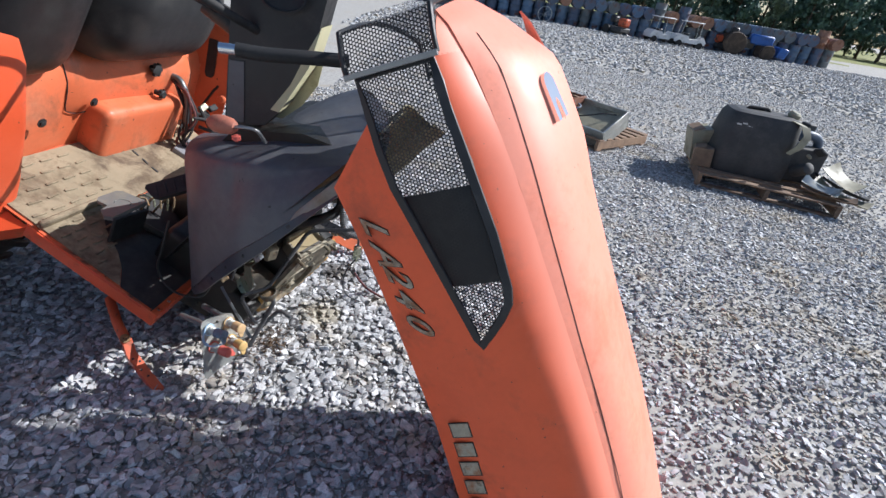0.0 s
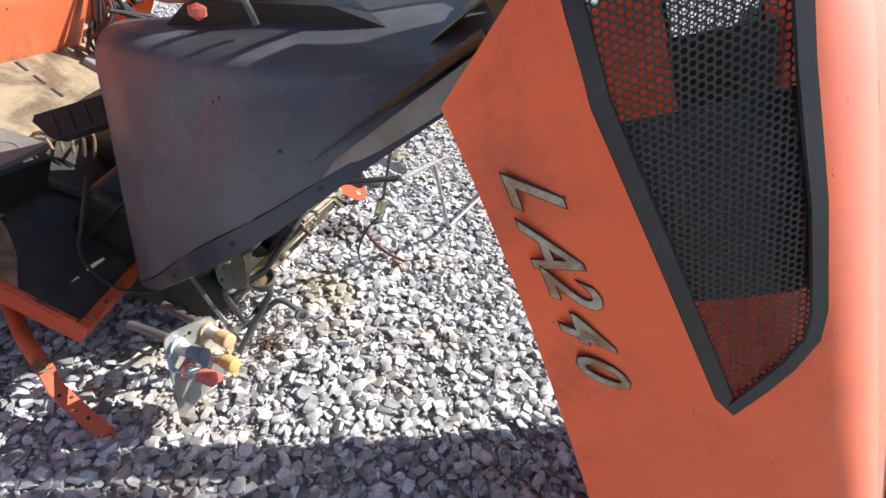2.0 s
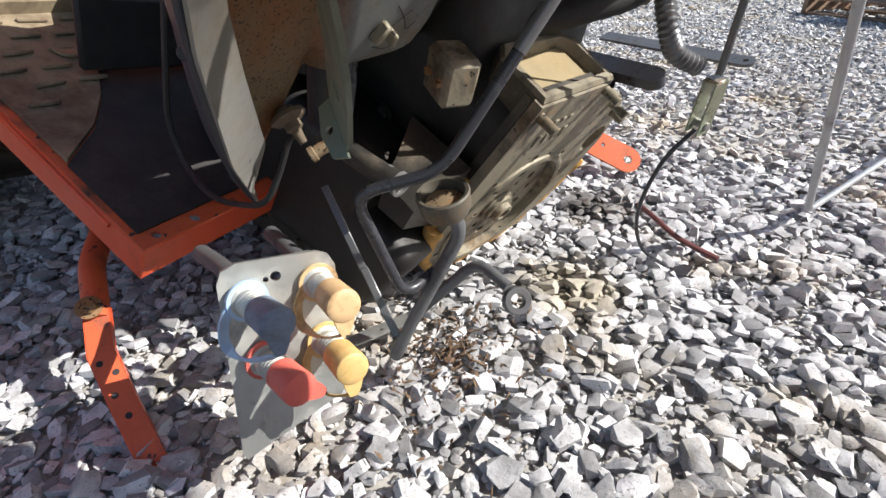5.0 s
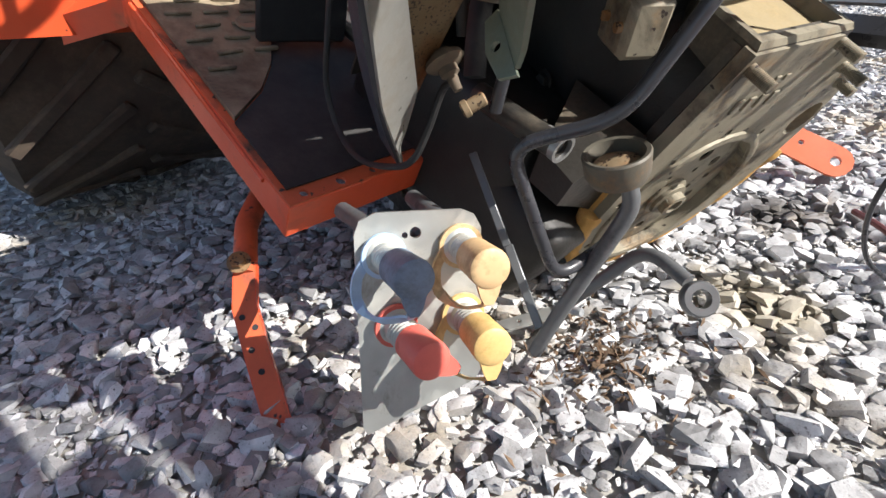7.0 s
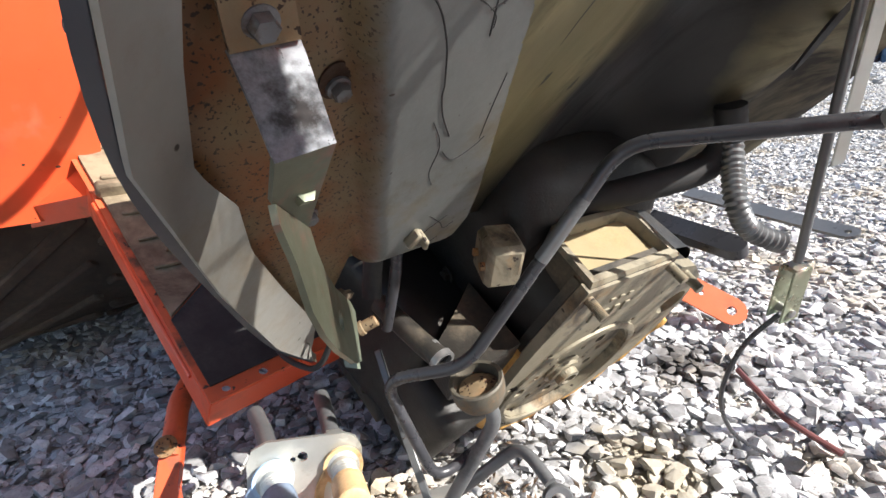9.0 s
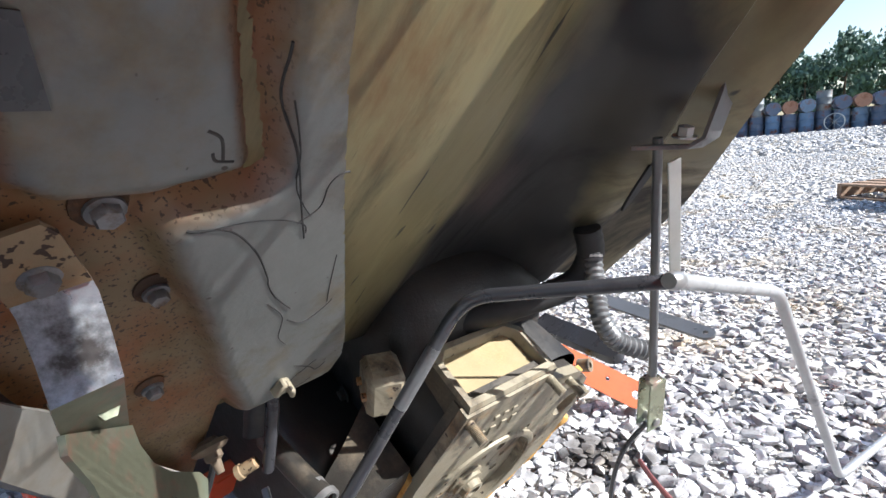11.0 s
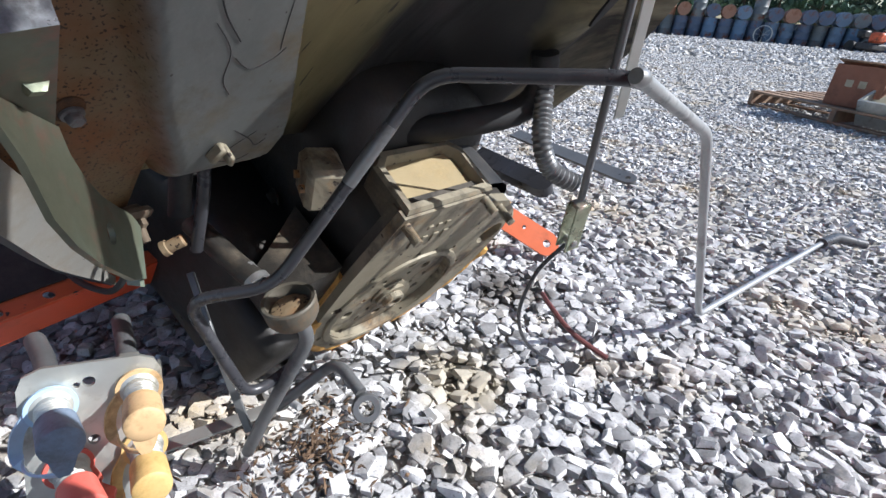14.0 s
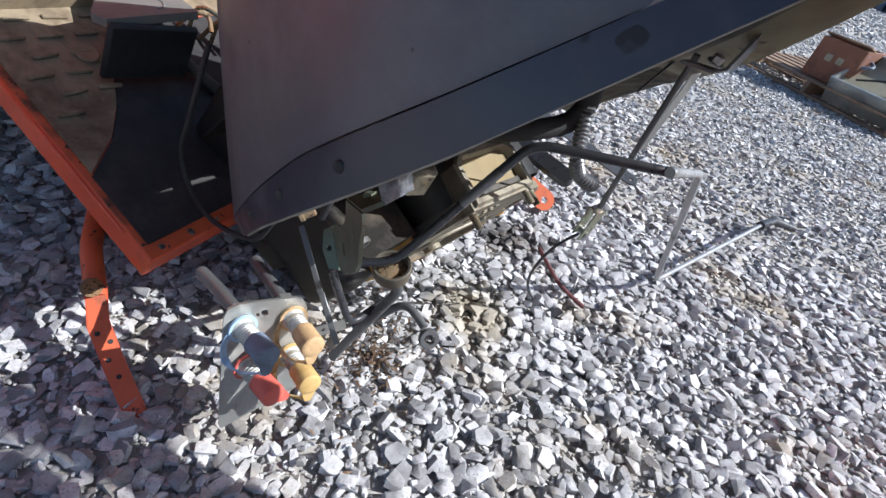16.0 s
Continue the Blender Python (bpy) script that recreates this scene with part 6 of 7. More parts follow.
def build_bracket():
    # folded strap bolted to the pan, a zinc plate hanging from it
    bracket = new("bracket")
    bracket.parent = tractor
    m = INTO @ PAN
    bm = bmesh.new()
    rows = []
    for a, b, off, w in ((0.1, -0.105, -0.012, 0.011), (0.092, -0.103, -0.0115, 0.016), (0.056, -0.092, -0.009, 0.0175), (0.05, -0.09, -0.002, 0.0175), (0.042, -0.09, 0.02, 0.0165), (0.034, -0.091, 0.044, 0.0155)):
        rows.append([m @ Vector((a - 0.004, b - w, off)), m @ Vector((a + 0.004, b + w, off))])
    grid(bm, rows[2:])
    thicken(bm, 0.004)
    part("strap", bm, strap_steel, bracket, "bent blue-grey steel strap")
    bm = bmesh.new()
    grid(bm, rows[:3])
    thicken(bm, 0.004)
    part("strap_foot", bm, rusty_steel, bracket, "rusty bolted foot")
    # the hanger hangs from the strap's end: x over its width, y down
    f = Matrix(((-0.6878, 0.0752, -0.722, -0.4294), (0.7259, 0.0713, -0.6841, 1.3161), (0.0, -0.9946, -0.1036, 0.5792), (0, 0, 0, 1)))
    outline = [(0.0, 0.0), (0.0653, 0.0328), (0.0654, 0.0485), (0.0734, 0.0677), (0.0917, 0.0885), (0.1378, 0.122), (0.1489, 0.1373), (0.1147, 0.169), (0.0883, 0.1545), (0.0444, 0.117), (0.0219, 0.0923), (0.0087, 0.069), (0.006, 0.0364), (-0.0037, 0.0103)]
    bm = bmesh.new()
    plate(bm, outline, 0.004, INTO @ f @ pose(0, 0, -0.002), [(0.0794, 0.1110, 0.008)])
    hanger = part("hanger_plate", bm, hanger_zinc, bracket, "rainbow yellow-zinc hanger plate")
    bm = bmesh.new()
    plate(bm, [(0.0, -0.026), (0.012, -0.024), (0.018, 0.0), (0.014, 0.024), (0.0, 0.03)], 0.004, INTO @ f @ pose(0.1318, 0.1532, 0.0, 0, 0, 47.2) @ pose(0, 0, 0, 0, -55, 0), [(0.009, 0.0, 0.004)])
    part("ear", bm, hanger_zinc, hanger)
    bm = bmesh.new()
    grid(bm, [[m @ Vector((0.03, -0.1065, 0.044)), m @ Vector((0.038, -0.0755, 0.044))], [INTO @ f @ Vector((0.0, 0.0, 0)), INTO @ f @ Vector((0.0653, 0.0328, 0))]])
    thicken(bm, 0.004)
    part("top_flange", bm, hanger_zinc, bracket)
    ledge = frame_at((f @ Vector((0.0392, 0.0197, 0)) + PAN @ Vector((0.034, -0.091, 0.044))) / 2, PAN.to_3x3() @ Vector((0, 1, 0)), PAN.to_3x3() @ Vector((0.9, 0, 0.4)))
    bm = bmesh.new()
    bolt(bm, INTO @ ledge @ pose(0.006, 0, -0.004, 180, 0, 0), 0.0062, 0.011, 0)
    part("bolt", bm, gold_zinc, bracket, "yellow-zinc hex bolt")


def build_left_gear():
    # rod, clevis, strap and conduit that hang from the far side of the pan
    link = new("throttle_link")
    link.parent = tractor
    bm = bmesh.new()
    tube(bm, [W(-0.190, 1.785, 0.70), W(-0.205, 1.846, 0.40)], 0.0052, 10)
    part("rod", bm, grey_tube, link, "thin steel rod")
    top, bot = Vector((-0.205, 1.848, 0.402)), Vector((-0.213, 1.868, 0.317))
    c = frame_at((top + bot) / 2, bot - top, (0.8, -0.6, 0.1))
    bm = boxes(((0.08, 0.028, 0.003), INTO @ c @ pose(0.006, 0, 0.009), 0.001), ((0.08, 0.028, 0.003), INTO @ c @ pose(0.006, 0, -0.009), 0.001), ((0.006, 0.022, 0.02), INTO @ c @ pose(-0.033, 0, 0), 0.001))
    part("clevis", bm, gold_zinc, link, "pale yellow-zinc clevis")
    bm = bmesh.new()
    lathe(bm, [(0.004, -0.014), (0.006, -0.013), (0.006, 0.013), (0.004, 0.014)], INTO @ c @ pose(0.033, 0, 0), 12)
    part("clevis_pin", bm, bright, link)
    arm = new("throttle_bracket")
    arm.parent = tractor
    bm = bmesh.new()
    path = [W(*p) for p in ((-0.118, 1.80, 0.775), (-0.125, 1.80, 0.74), (-0.14, 1.79, 0.695), (-0.155, 1.785, 0.686), (-0.205, 1.76, 0.69))]
    rows = []
    wide = INTO.to_3x3() @ Vector((0.5, 0.85, 0)).normalized()
    for p in path:
        rows.append([p - wide * 0.012, p + wide * 0.012])
    grid(bm, rows)
    thicken(bm, 0.004)
    part("arm", bm, grey_tube, arm, "bent grey bracket arm")
    for p in ((-0.165, 1.78, 0.698), (-0.128, 1.795, 0.765)):
        bm = bmesh.new()
        bolt(bm, INTO @ look(Vector(p) , Vector(p) + Vector((-0.2, 0.2, -1)) if p[2] < 0.72 else Vector(p) + Vector((-0.7, 0.3, 0.6))), 0.008, 0.011)
        part("bolt", bm, bright, arm)
    a, b = W(-0.176, 1.803, 0.675), W(-0.184, 1.905, 0.505)
    bm = boxes((((b - a).length, 0.016, 0.003), frame_at((a + b) / 2, b - a, INTO.to_3x3() @ Vector((0.6, -0.8, 0))), 0.001))
    part("stay", bm, zinc, arm, "pale thin steel stay")
    # corrugated conduit and the black hose behind
    bm = bmesh.new()
    path = smooth_path([W(*p) for p in ((-0.30, 1.945, 0.535), (-0.292, 1.925, 0.49), (-0.28, 1.90, 0.45), (-0.262, 1.915, 0.412), (-0.226, 1.942, 0.39))], 12)
    tube(bm, path, 0.013, 12, ridged=0.0025)
    part("conduit", bm, grey_tube, tractor, "grey corrugated conduit")
    bm = bmesh.new()
    tube(bm, [W(-0.302, 1.95, 0.555), W(-0.30, 1.945, 0.53)], 0.016, 14)
    part("hose_clamp", bm, gasket_white, tractor)
    bm = bmesh.new()
    tube(bm, smooth_path([W(*p) for p in ((-0.305, 1.94, 0.575), (-0.305, 1.95, 0.53), (-0.33, 1.93, 0.49), (-0.40, 1.87, 0.47), (-0.48, 1.83, 0.45))], 8), 0.02, 14, ridged=0.001)
    part("black_hose", bm, rubber, tractor, "thick black rubber hose")
    # flat bars and the orange arm on the far side
    for p, q, w, t, mat, name, label in (((-0.43, 2.07, 0.36), (-0.268, 1.995, 0.346), 0.036, 0.02, dark_tube, "black_bar", "black square bar"), ((-0.40, 2.22, 0.385), (-0.139, 2.06, 0.374), 0.03, 0.005, grey_tube, "slotted_strap", "grey slotted steel strap"),
                                        ((-0.56, 2.42, 0.15), (-0.288, 2.44, 0.03), 0.07, 0.008, deck_paint, "lower_arm", "orange flat lower arm with holes")):
        a, b = W(*p), W(*q)
        bm = bmesh.new()
        m = frame_at(a, b - a, INTO.to_3x3() @ Vector((0.75, -0.6, 0.35)))
        n = (b - a).length
        outline = [(0, -w / 2), (n - w / 2, -w / 2)] + [(n - w / 2 + w / 2 * math.sin(k * math.pi / 6), -w / 2 * math.cos(k * math.pi / 6)) for k in range(1, 6)] + [(n - w / 2, w / 2), (0, w / 2)]
        holes = [(n - w * 0.5, 0, w * 0.16)] if t < 0.02 else []
        if mat is deck_paint:
            holes += [(n * 0.35, 0.0, 0.007), (n * 0.62, 0.005, 0.006)]
        plate(bm, outline, t, m, holes)
        part(name, bm, mat, tractor, label)
    bm = bmesh.new()
    lathe(bm, [(0.008, -0.016), (0.018, -0.016), (0.018, 0.016), (0.008, 0.016), (0.008, -0.016)], frame_at(W(-0.44, 2.405, 0.125), (0, 1, 0), INTO.to_3x3() @ Vector((0.6, -0.8, 0.2))), 18, cap=False)
    part("bushing", bm, machined, tractor, "worn steel bushing")
    # loose wires down to the gravel
    for pts, r, mat, label in ((((-0.215, 1.868, 0.318), (-0.25, 1.865, 0.26), (-0.268, 1.875, 0.17), (-0.25, 1.92, 0.08), (-0.20, 1.97, 0.02)), 0.0034, dark_tube, "black cable lying on the gravel"),
                               (((-0.27, 2.16, 0.05), (-0.235, 2.10, 0.055), (-0.18, 2.06, 0.035), (-0.105, 2.035, 0.018)), 0.0055, dull_red, "faded red cable lying on the gravel")):
        bm = bmesh.new()
        tube(bm, smooth_path([W(*p) for p in pts], 8), r, 8)
        part("wire", bm, mat, tractor, label)


build_cowl()
build_pan()
build_bracket()
build_left_gear()

# things in the yard
def pallet(name, label, m, length=1.2, width=1.0, boards=7):
    base = thing(name, label, "pallet", "pallets in the yard", at=m)
    for k in range(boards):
        y = -width / 2 + 0.05 + (width - 0.1) * k / (boards - 1)
        bm = boxes(((length, 0.09, 0.018), pose(0, y, 0.121, 0, 0, random.uniform(-0.6, 0.6)), 0.003))
        part("board", bm, pallet_wood, base)
    for k in range(3):
        x = -length / 2 + 0.02 + (length - 0.04) * k / 2
        bm = boxes(((0.04, width, 0.09), pose(x, 0, 0.067), 0.003))
        part("stringer", bm, pallet_wood, base)
    for k in (0, 2, 4):
        y = -width / 2 + 0.05 + (width - 0.1) * k / 4
        bm = boxes(((length, 0.09, 0.018), pose(0, y, 0.012), 0.003))
        part("board", bm, pallet_wood, base)
    return base


PAL_A = pose(1.55, 6.18, 0.0, 0, 0, -48)
PAL_B = pose(3.30, 5.05, 0.0, 0, 0, -17)
pallet("pallet", "weathered wooden pallet carrying a crate and a tray", PAL_A, 1.5, 1.0)
pallet("pallet", "dark weathered pallet under a scrap engine cover", PAL_B, 1.25, 1.1)
brown_card = material("brown_crate", (0.20, 0.085, 0.05), 0.75, vary=0.15, scale=6, bump=0.15, dirt=(0.10, 0.05, 0.035), dirt_at=(0.5, 0.7), dirt_scale=5)
tray_grey = material("dull_tray", (0.30, 0.28, 0.20), 0.55, vary=0.15, scale=6, bump=0.1, dirt=(0.18, 0.15, 0.1), dirt_at=(0.5, 0.7), dirt_scale=5)
scrap_black = material("dusty_black_cover", (0.03, 0.03, 0.032), 0.55, vary=0.25, scale=6, bump=0.2, dirt=(0.09, 0.085, 0.08), dirt_at=(0.45, 0.72), dirt_scale=4)


def build_pallet_goods():
    crate = thing("crate", "rust-brown open crate on the pallet", "crate", at=PAL_A @ pose(-0.02, -0.22, 0.13, 0, 0, 8))
    for size, m in (((0.36, 0.02, 0.3), pose(0, -0.15, 0.15)), ((0.36, 0.02, 0.3), pose(0, 0.15, 0.15)), ((0.02, 0.28, 0.3), pose(-0.17, 0, 0.15)), ((0.02, 0.28, 0.3), pose(0.17, 0, 0.15)), ((0.32, 0.28, 0.02), pose(0, 0, 0.012))):
        part("side", boxes((size, m, 0.004)), brown_card, crate)
    for k in range(2):
        part("mark", boxes(((0.05, 0.003, 0.05), pose(-0.05 + 0.09 * k, -0.1615, 0.17), 0.0)), tray_grey, crate)
    part("lid_flap", boxes(((0.36, 0.13, 0.012), pose(0, -0.1, 0.315, -14, 0, 0), 0.003)), pallet_wood, crate)
    tray = thing("parts_tray", "dull metal tray leaning on the crate", "tray", at=PAL_A @ pose(0.42, -0.2, 0.17, 26, 0, 4))
    for size, m in (((0.6, 0.46, 0.01), pose(0, 0, 0.1)), ((0.62, 0.02, 0.2), pose(0, -0.23, 0.06)), ((0.62, 0.02, 0.2), pose(0, 0.23, 0.06)), ((0.02, 0.44, 0.2), pose(-0.3, 0, 0.06)), ((0.02, 0.44, 0.2), pose(0.3, 0, 0.06))):
        part("panel", boxes((size, m, 0.003)), tray_grey if size[2] < 0.05 else zinc, tray)
    bm = bmesh.new()
    tube(bm, smooth_path([(-0.2, -0.1, 0.12), (0.0, -0.02, 0.16), (0.12, 0.06, 0.17), (0.2, 0.16, 0.12)], 6), 0.008, 8)
    part("handle", bm, rubber, tray)
    blue = thing("blue_hose_coil", "faded blue hose between crate and tray", "hose", at=PAL_A @ pose(0.16, -0.25, 0.14))
    bm = bmesh.new()
    tube(bm, [Vector((0.07 * math.cos(k * 0.5) * (1 - k * 0.006), 0.05 * math.sin(k * 0.5), 0.015 + 0.007 * k)) for k in range(36)], 0.012, 8)
    part("hose", bm, cap_blue, blue)
    # scrap engine cover with its clutter
    eng = thing("engine_cover", "dusty black scrap engine cover with hoses on a pallet", "engine part", at=PAL_B @ pose(-0.2, 0.0, 0.13, 0, 0, 6))
    bm = bmesh.new()
    rows = []
    for z, sx, sy in ((0, 0.37, 0.28), (0.1, 0.38, 0.29), (0.35, 0.36, 0.26), (0.52, 0.34, 0.24), (0.575, 0.31, 0.21), (0.59, 0.25, 0.15)):
        ring = []
        for k in range(25):
            a = 2 * math.pi * k / 24
            c, s = math.cos(a), math.sin(a)
            ring.append(Vector((sx * math.copysign(abs(c) ** 0.4, c), sy * math.copysign(abs(s) ** 0.4, s), z)))
        rows.append(ring)
    grid(bm, rows)
    bm.faces.new([bm.verts.new(v) for v in rows[-1][:24]])
    part("cover", bm, scrap_black, eng)
    bm = bmesh.new()
    tube(bm, bent_path([(-0.15, 0.02, 0.57), (-0.13, 0.02, 0.605), (0.05, 0.04, 0.61), (0.08, 0.04, 0.57)], 0.03), 0.018, 10)
    part("lifting_handle", bm, rubber, eng)
    for k in range(3):
        part("chalk_mark", boxes(((0.042, 0.004, 0.014), pose(-0.24 + 0.05 * k, -0.241, 0.47 + 0.012 * (k % 2), -16, 0, 0), 0.0)), gasket_white, eng)
    bm = bmesh.new()
    tube(bm, smooth_path([(0.32, -0.1, 0.42), (0.42, -0.1, 0.47), (0.55, -0.05, 0.44), (0.6, 0.0, 0.34), (0.52, 0.06, 0.26)], 8), 0.04, 14)
    part("duct", bm, material("blue_grey_duct", (0.08, 0.11, 0.16), 0.5, vary=0.2, scale=10, bump=0.1), eng, "blue-grey duct")
    # pale tin band folded over the cover's shoulder
    bm = bmesh.new()
    grid(bm, [[Vector((x, y, z)), Vector((x + w, y + 0.02, z - 0.015))] for x, y, z, w in ((0.2, -0.2, 0.585, 0.09), (0.28, -0.24, 0.56, 0.09), (0.325, -0.275, 0.48, 0.08), (0.3, -0.295, 0.38, 0.07), (0.24, -0.3, 0.3, 0.05))])
    thicken(bm, 0.006)
    part("band", bm, tray_grey, eng, "pale folded tin band")
    # lumps of the engine beside the cover: housing, filler, cap, filter
    part("housing", rounded_box((0.34, 0.36, 0.34), pose(0.47, -0.02, 0.19, 0, 0, 8), 0.03), scrap_black, eng)
    part("filler", rounded_box((0.10, 0.12, 0.18), pose(0.45, 0.03, 0.47, 0, 4, 20), 0.02), scrap_black, eng)
    bm = bmesh.new()
    lathe(bm, [(0.05, 0.0), (0.06, 0.01), (0.06, 0.04), (0.045, 0.055), (0.0, 0.057)], pose(0.27, 0.0, 0.585, 8, 14, 0), 20)
    part("cap", bm, tray_grey, eng, "round dusty cap")
    bm = bmesh.new()
    lathe(bm, [(0.055, 0.0), (0.058, 0.16), (0.04, 0.175), (0.0, 0.177)], pose(0.4, -0.26, 0.14, 60, 0, 20), 18)
    part("filter", bm, scrap_black, eng)
    for k in range(4):
        part("bracket", boxes(((0.16, 0.09, 0.03), pose(0.40 + 0.05 * k, 0.02 - 0.08 * k, 0.14 + 0.07 * k, 12 * k, 20, 30 * k), 0.008)), scrap_black if k % 2 else tray_grey, eng)
    bm = bmesh.new()
    tube(bm, smooth_path([(0.58, 0.0, 0.36), (0.63, -0.06, 0.28), (0.62, -0.16, 0.16), (0.68, -0.25, 0.12)], 6), 0.012, 8)
    part("hose", bm, rubber, eng)
    sheets = ((0.62, -0.36, 0.165, 6, 10, -30, 0.5, 0.16, tray_grey), (0.66, -0.28, 0.20, -8, 12, -22, 0.42, 0.14, scrap_black), (0.5, -0.45, 0.15, 4, 2, -12, 0.46, 0.12, pallet_wood), (0.68, -0.08, 0.25, 10, 22, -40, 0.34, 0.26, tray_grey), (0.44, -0.37, 0.20, 35, 8, -20, 0.32, 0.10, zinc))
    for x, y, z, rx, ry, rz, w, d, mat in sheets:
        ob = thing("bent_tin_sheet", "loose bent tin sheet beside the engine cover", "scrap", "bent tin sheets", at=PAL_B @ pose(x, y, z, rx, ry, rz))
        bm = bmesh.new()
        grid(bm, [[Vector((w * (i / 8 - 0.5), d * (j / 4 - 0.5), 0.05 * (i / 8 - 0.5) ** 2 * 4 * (0.3 + j / 4) + (0.03 if j == 0 else 0.0))) for j in range(5)] for i in range(9)])
        thicken(bm, 0.004)
        part("sheet", bm, mat, ob)
    for x, y, z, ry, rz, size in ((-0.64, 0.08, 0.29, -14, 8, (0.2, 0.3, 0.3)), (-0.60, -0.2, 0.22, -8, -6, (0.18, 0.22, 0.18))):
        carton = thing("carton", "worn tan carton beside the engine cover", "carton", "cartons", at=PAL_B @ pose(x, y, z, 0, ry, rz))
        part("body", boxes((size, pose(0, 0, 0), 0.006)), tray_grey if ry < -10 else pallet_wood, carton)
        part("flap", boxes(((size[0] * 0.55, size[1], 0.006), pose(-size[0] * 0.18, 0, size[2] / 2 + 0.008, 0, -10, 0), 0.002)), pallet_wood, carton)


build_pallet_goods()


def build_loose_strip():
    strip = thing("steel_strip", "pale flat steel strip lying on the gravel by the couplers", "steel strip", at=pose(-0.63, 1.555, 0.035, 4, -6, 50))
    bm = bmesh.new()
    plate(bm, [(-0.1, -0.011), (0.1, -0.011), (0.112, 0.0), (0.1, 0.011), (-0.1, 0.011)], 0.004, pose(0, 0, 0), [(0.094, 0, 0.004), (0.04, 0, 0.004)])
    part("strip", bm, zinc, strip)
    bm = bmesh.new()
    lathe(bm, [(0.006, 0.0), (0.006, 0.05), (0.0045, 0.052)], pose(0.1, 0.01, 0.004, 70, 0, 20), 10)
    part("pin", bm, grey_rail, strip)


build_loose_strip()


def drums():
    rng = random.Random(21)
    colours = [(0.10, 0.17, 0.27), (0.08, 0.11, 0.17), (0.27, 0.14, 0.09), (0.12, 0.18, 0.26), (0.30, 0.16, 0.10), (0.13, 0.15, 0.16)]
    mats = [material("drum_paint", c, 0.5, vary=0.2, scale=3, bump=0.1, dirt=RUST, dirt_at=(0.52, 0.66), dirt_scale=3) for c in colours]
    first = {}
    for k in range(76):
        for level in (0, 1) if k < 38 else (0,):
            x = -4 + 0.63 * (k % 38) + (0.31 if k > 37 else 0)
            y = (29.0 if k < 38 else 29.55) + rng.uniform(-0.1, 0.1)
            c = rng.choice((0, 1, 1, 3, 5)) if level == 0 else rng.randrange(6)
            place = pose(x, y, 0.88 * level, 0, 0, rng.uniform(0, 360))
            if level == 1 and rng.random() < 0.75:
                place = pose(x, y - 0.44, 0.88 + 0.3, -90, 0, rng.uniform(-4, 4))
            if c not in first:
                ob = thing("steel_drum", "rusty painted steel drum in a stacked row", "drum", "stacked drums")
                bm = bmesh.new()
                lathe(bm, [(0.27, 0), (0.29, 0.0), (0.29, 0.02), (0.28, 0.03), (0.28, 0.28), (0.292, 0.295), (0.28, 0.31), (0.28, 0.57), (0.292, 0.585), (0.28, 0.6), (0.28, 0.85), (0.29, 0.86), (0.29, 0.88), (0.27, 0.87)], pose(0, 0, 0), 20)
                part("body", bm, mats[c], ob)
                bm = bmesh.new()
                lathe(bm, [(0.255, 0), (0.292, 0), (0.292, 0.012), (0.255, 0.012), (0.255, 0)], pose(0, 0, 0.872), 20, cap=False)
                part("rim", bm, mats[c], ob)
                first[c] = ob
                ob.matrix_world = place
                continue
            copy_thing(first[c], place)
    ring = thing("bicycle_wheel", "spoked wheel leaning on the drums", "wheel", at=pose(3.9, 28.5, 0.0))
    bm = bmesh.new()
    tube(bm, [Vector((0.36 * math.cos(k * math.pi / 16), 0.1, 0.37 + 0.36 * math.sin(k * math.pi / 16))) for k in range(33)], 0.022, 8, cap=False)
    part("rim", bm, zinc, ring)
    for k in range(8):
        bm = bmesh.new()
        tube(bm, [Vector((0, 0.1, 0.37)), Vector((0.36 * math.cos(k * math.pi / 4), 0.1, 0.37 + 0.36 * math.sin(k * math.pi / 4)))], 0.006, 6)
        part("spoke", bm, zinc, ring)


drums()


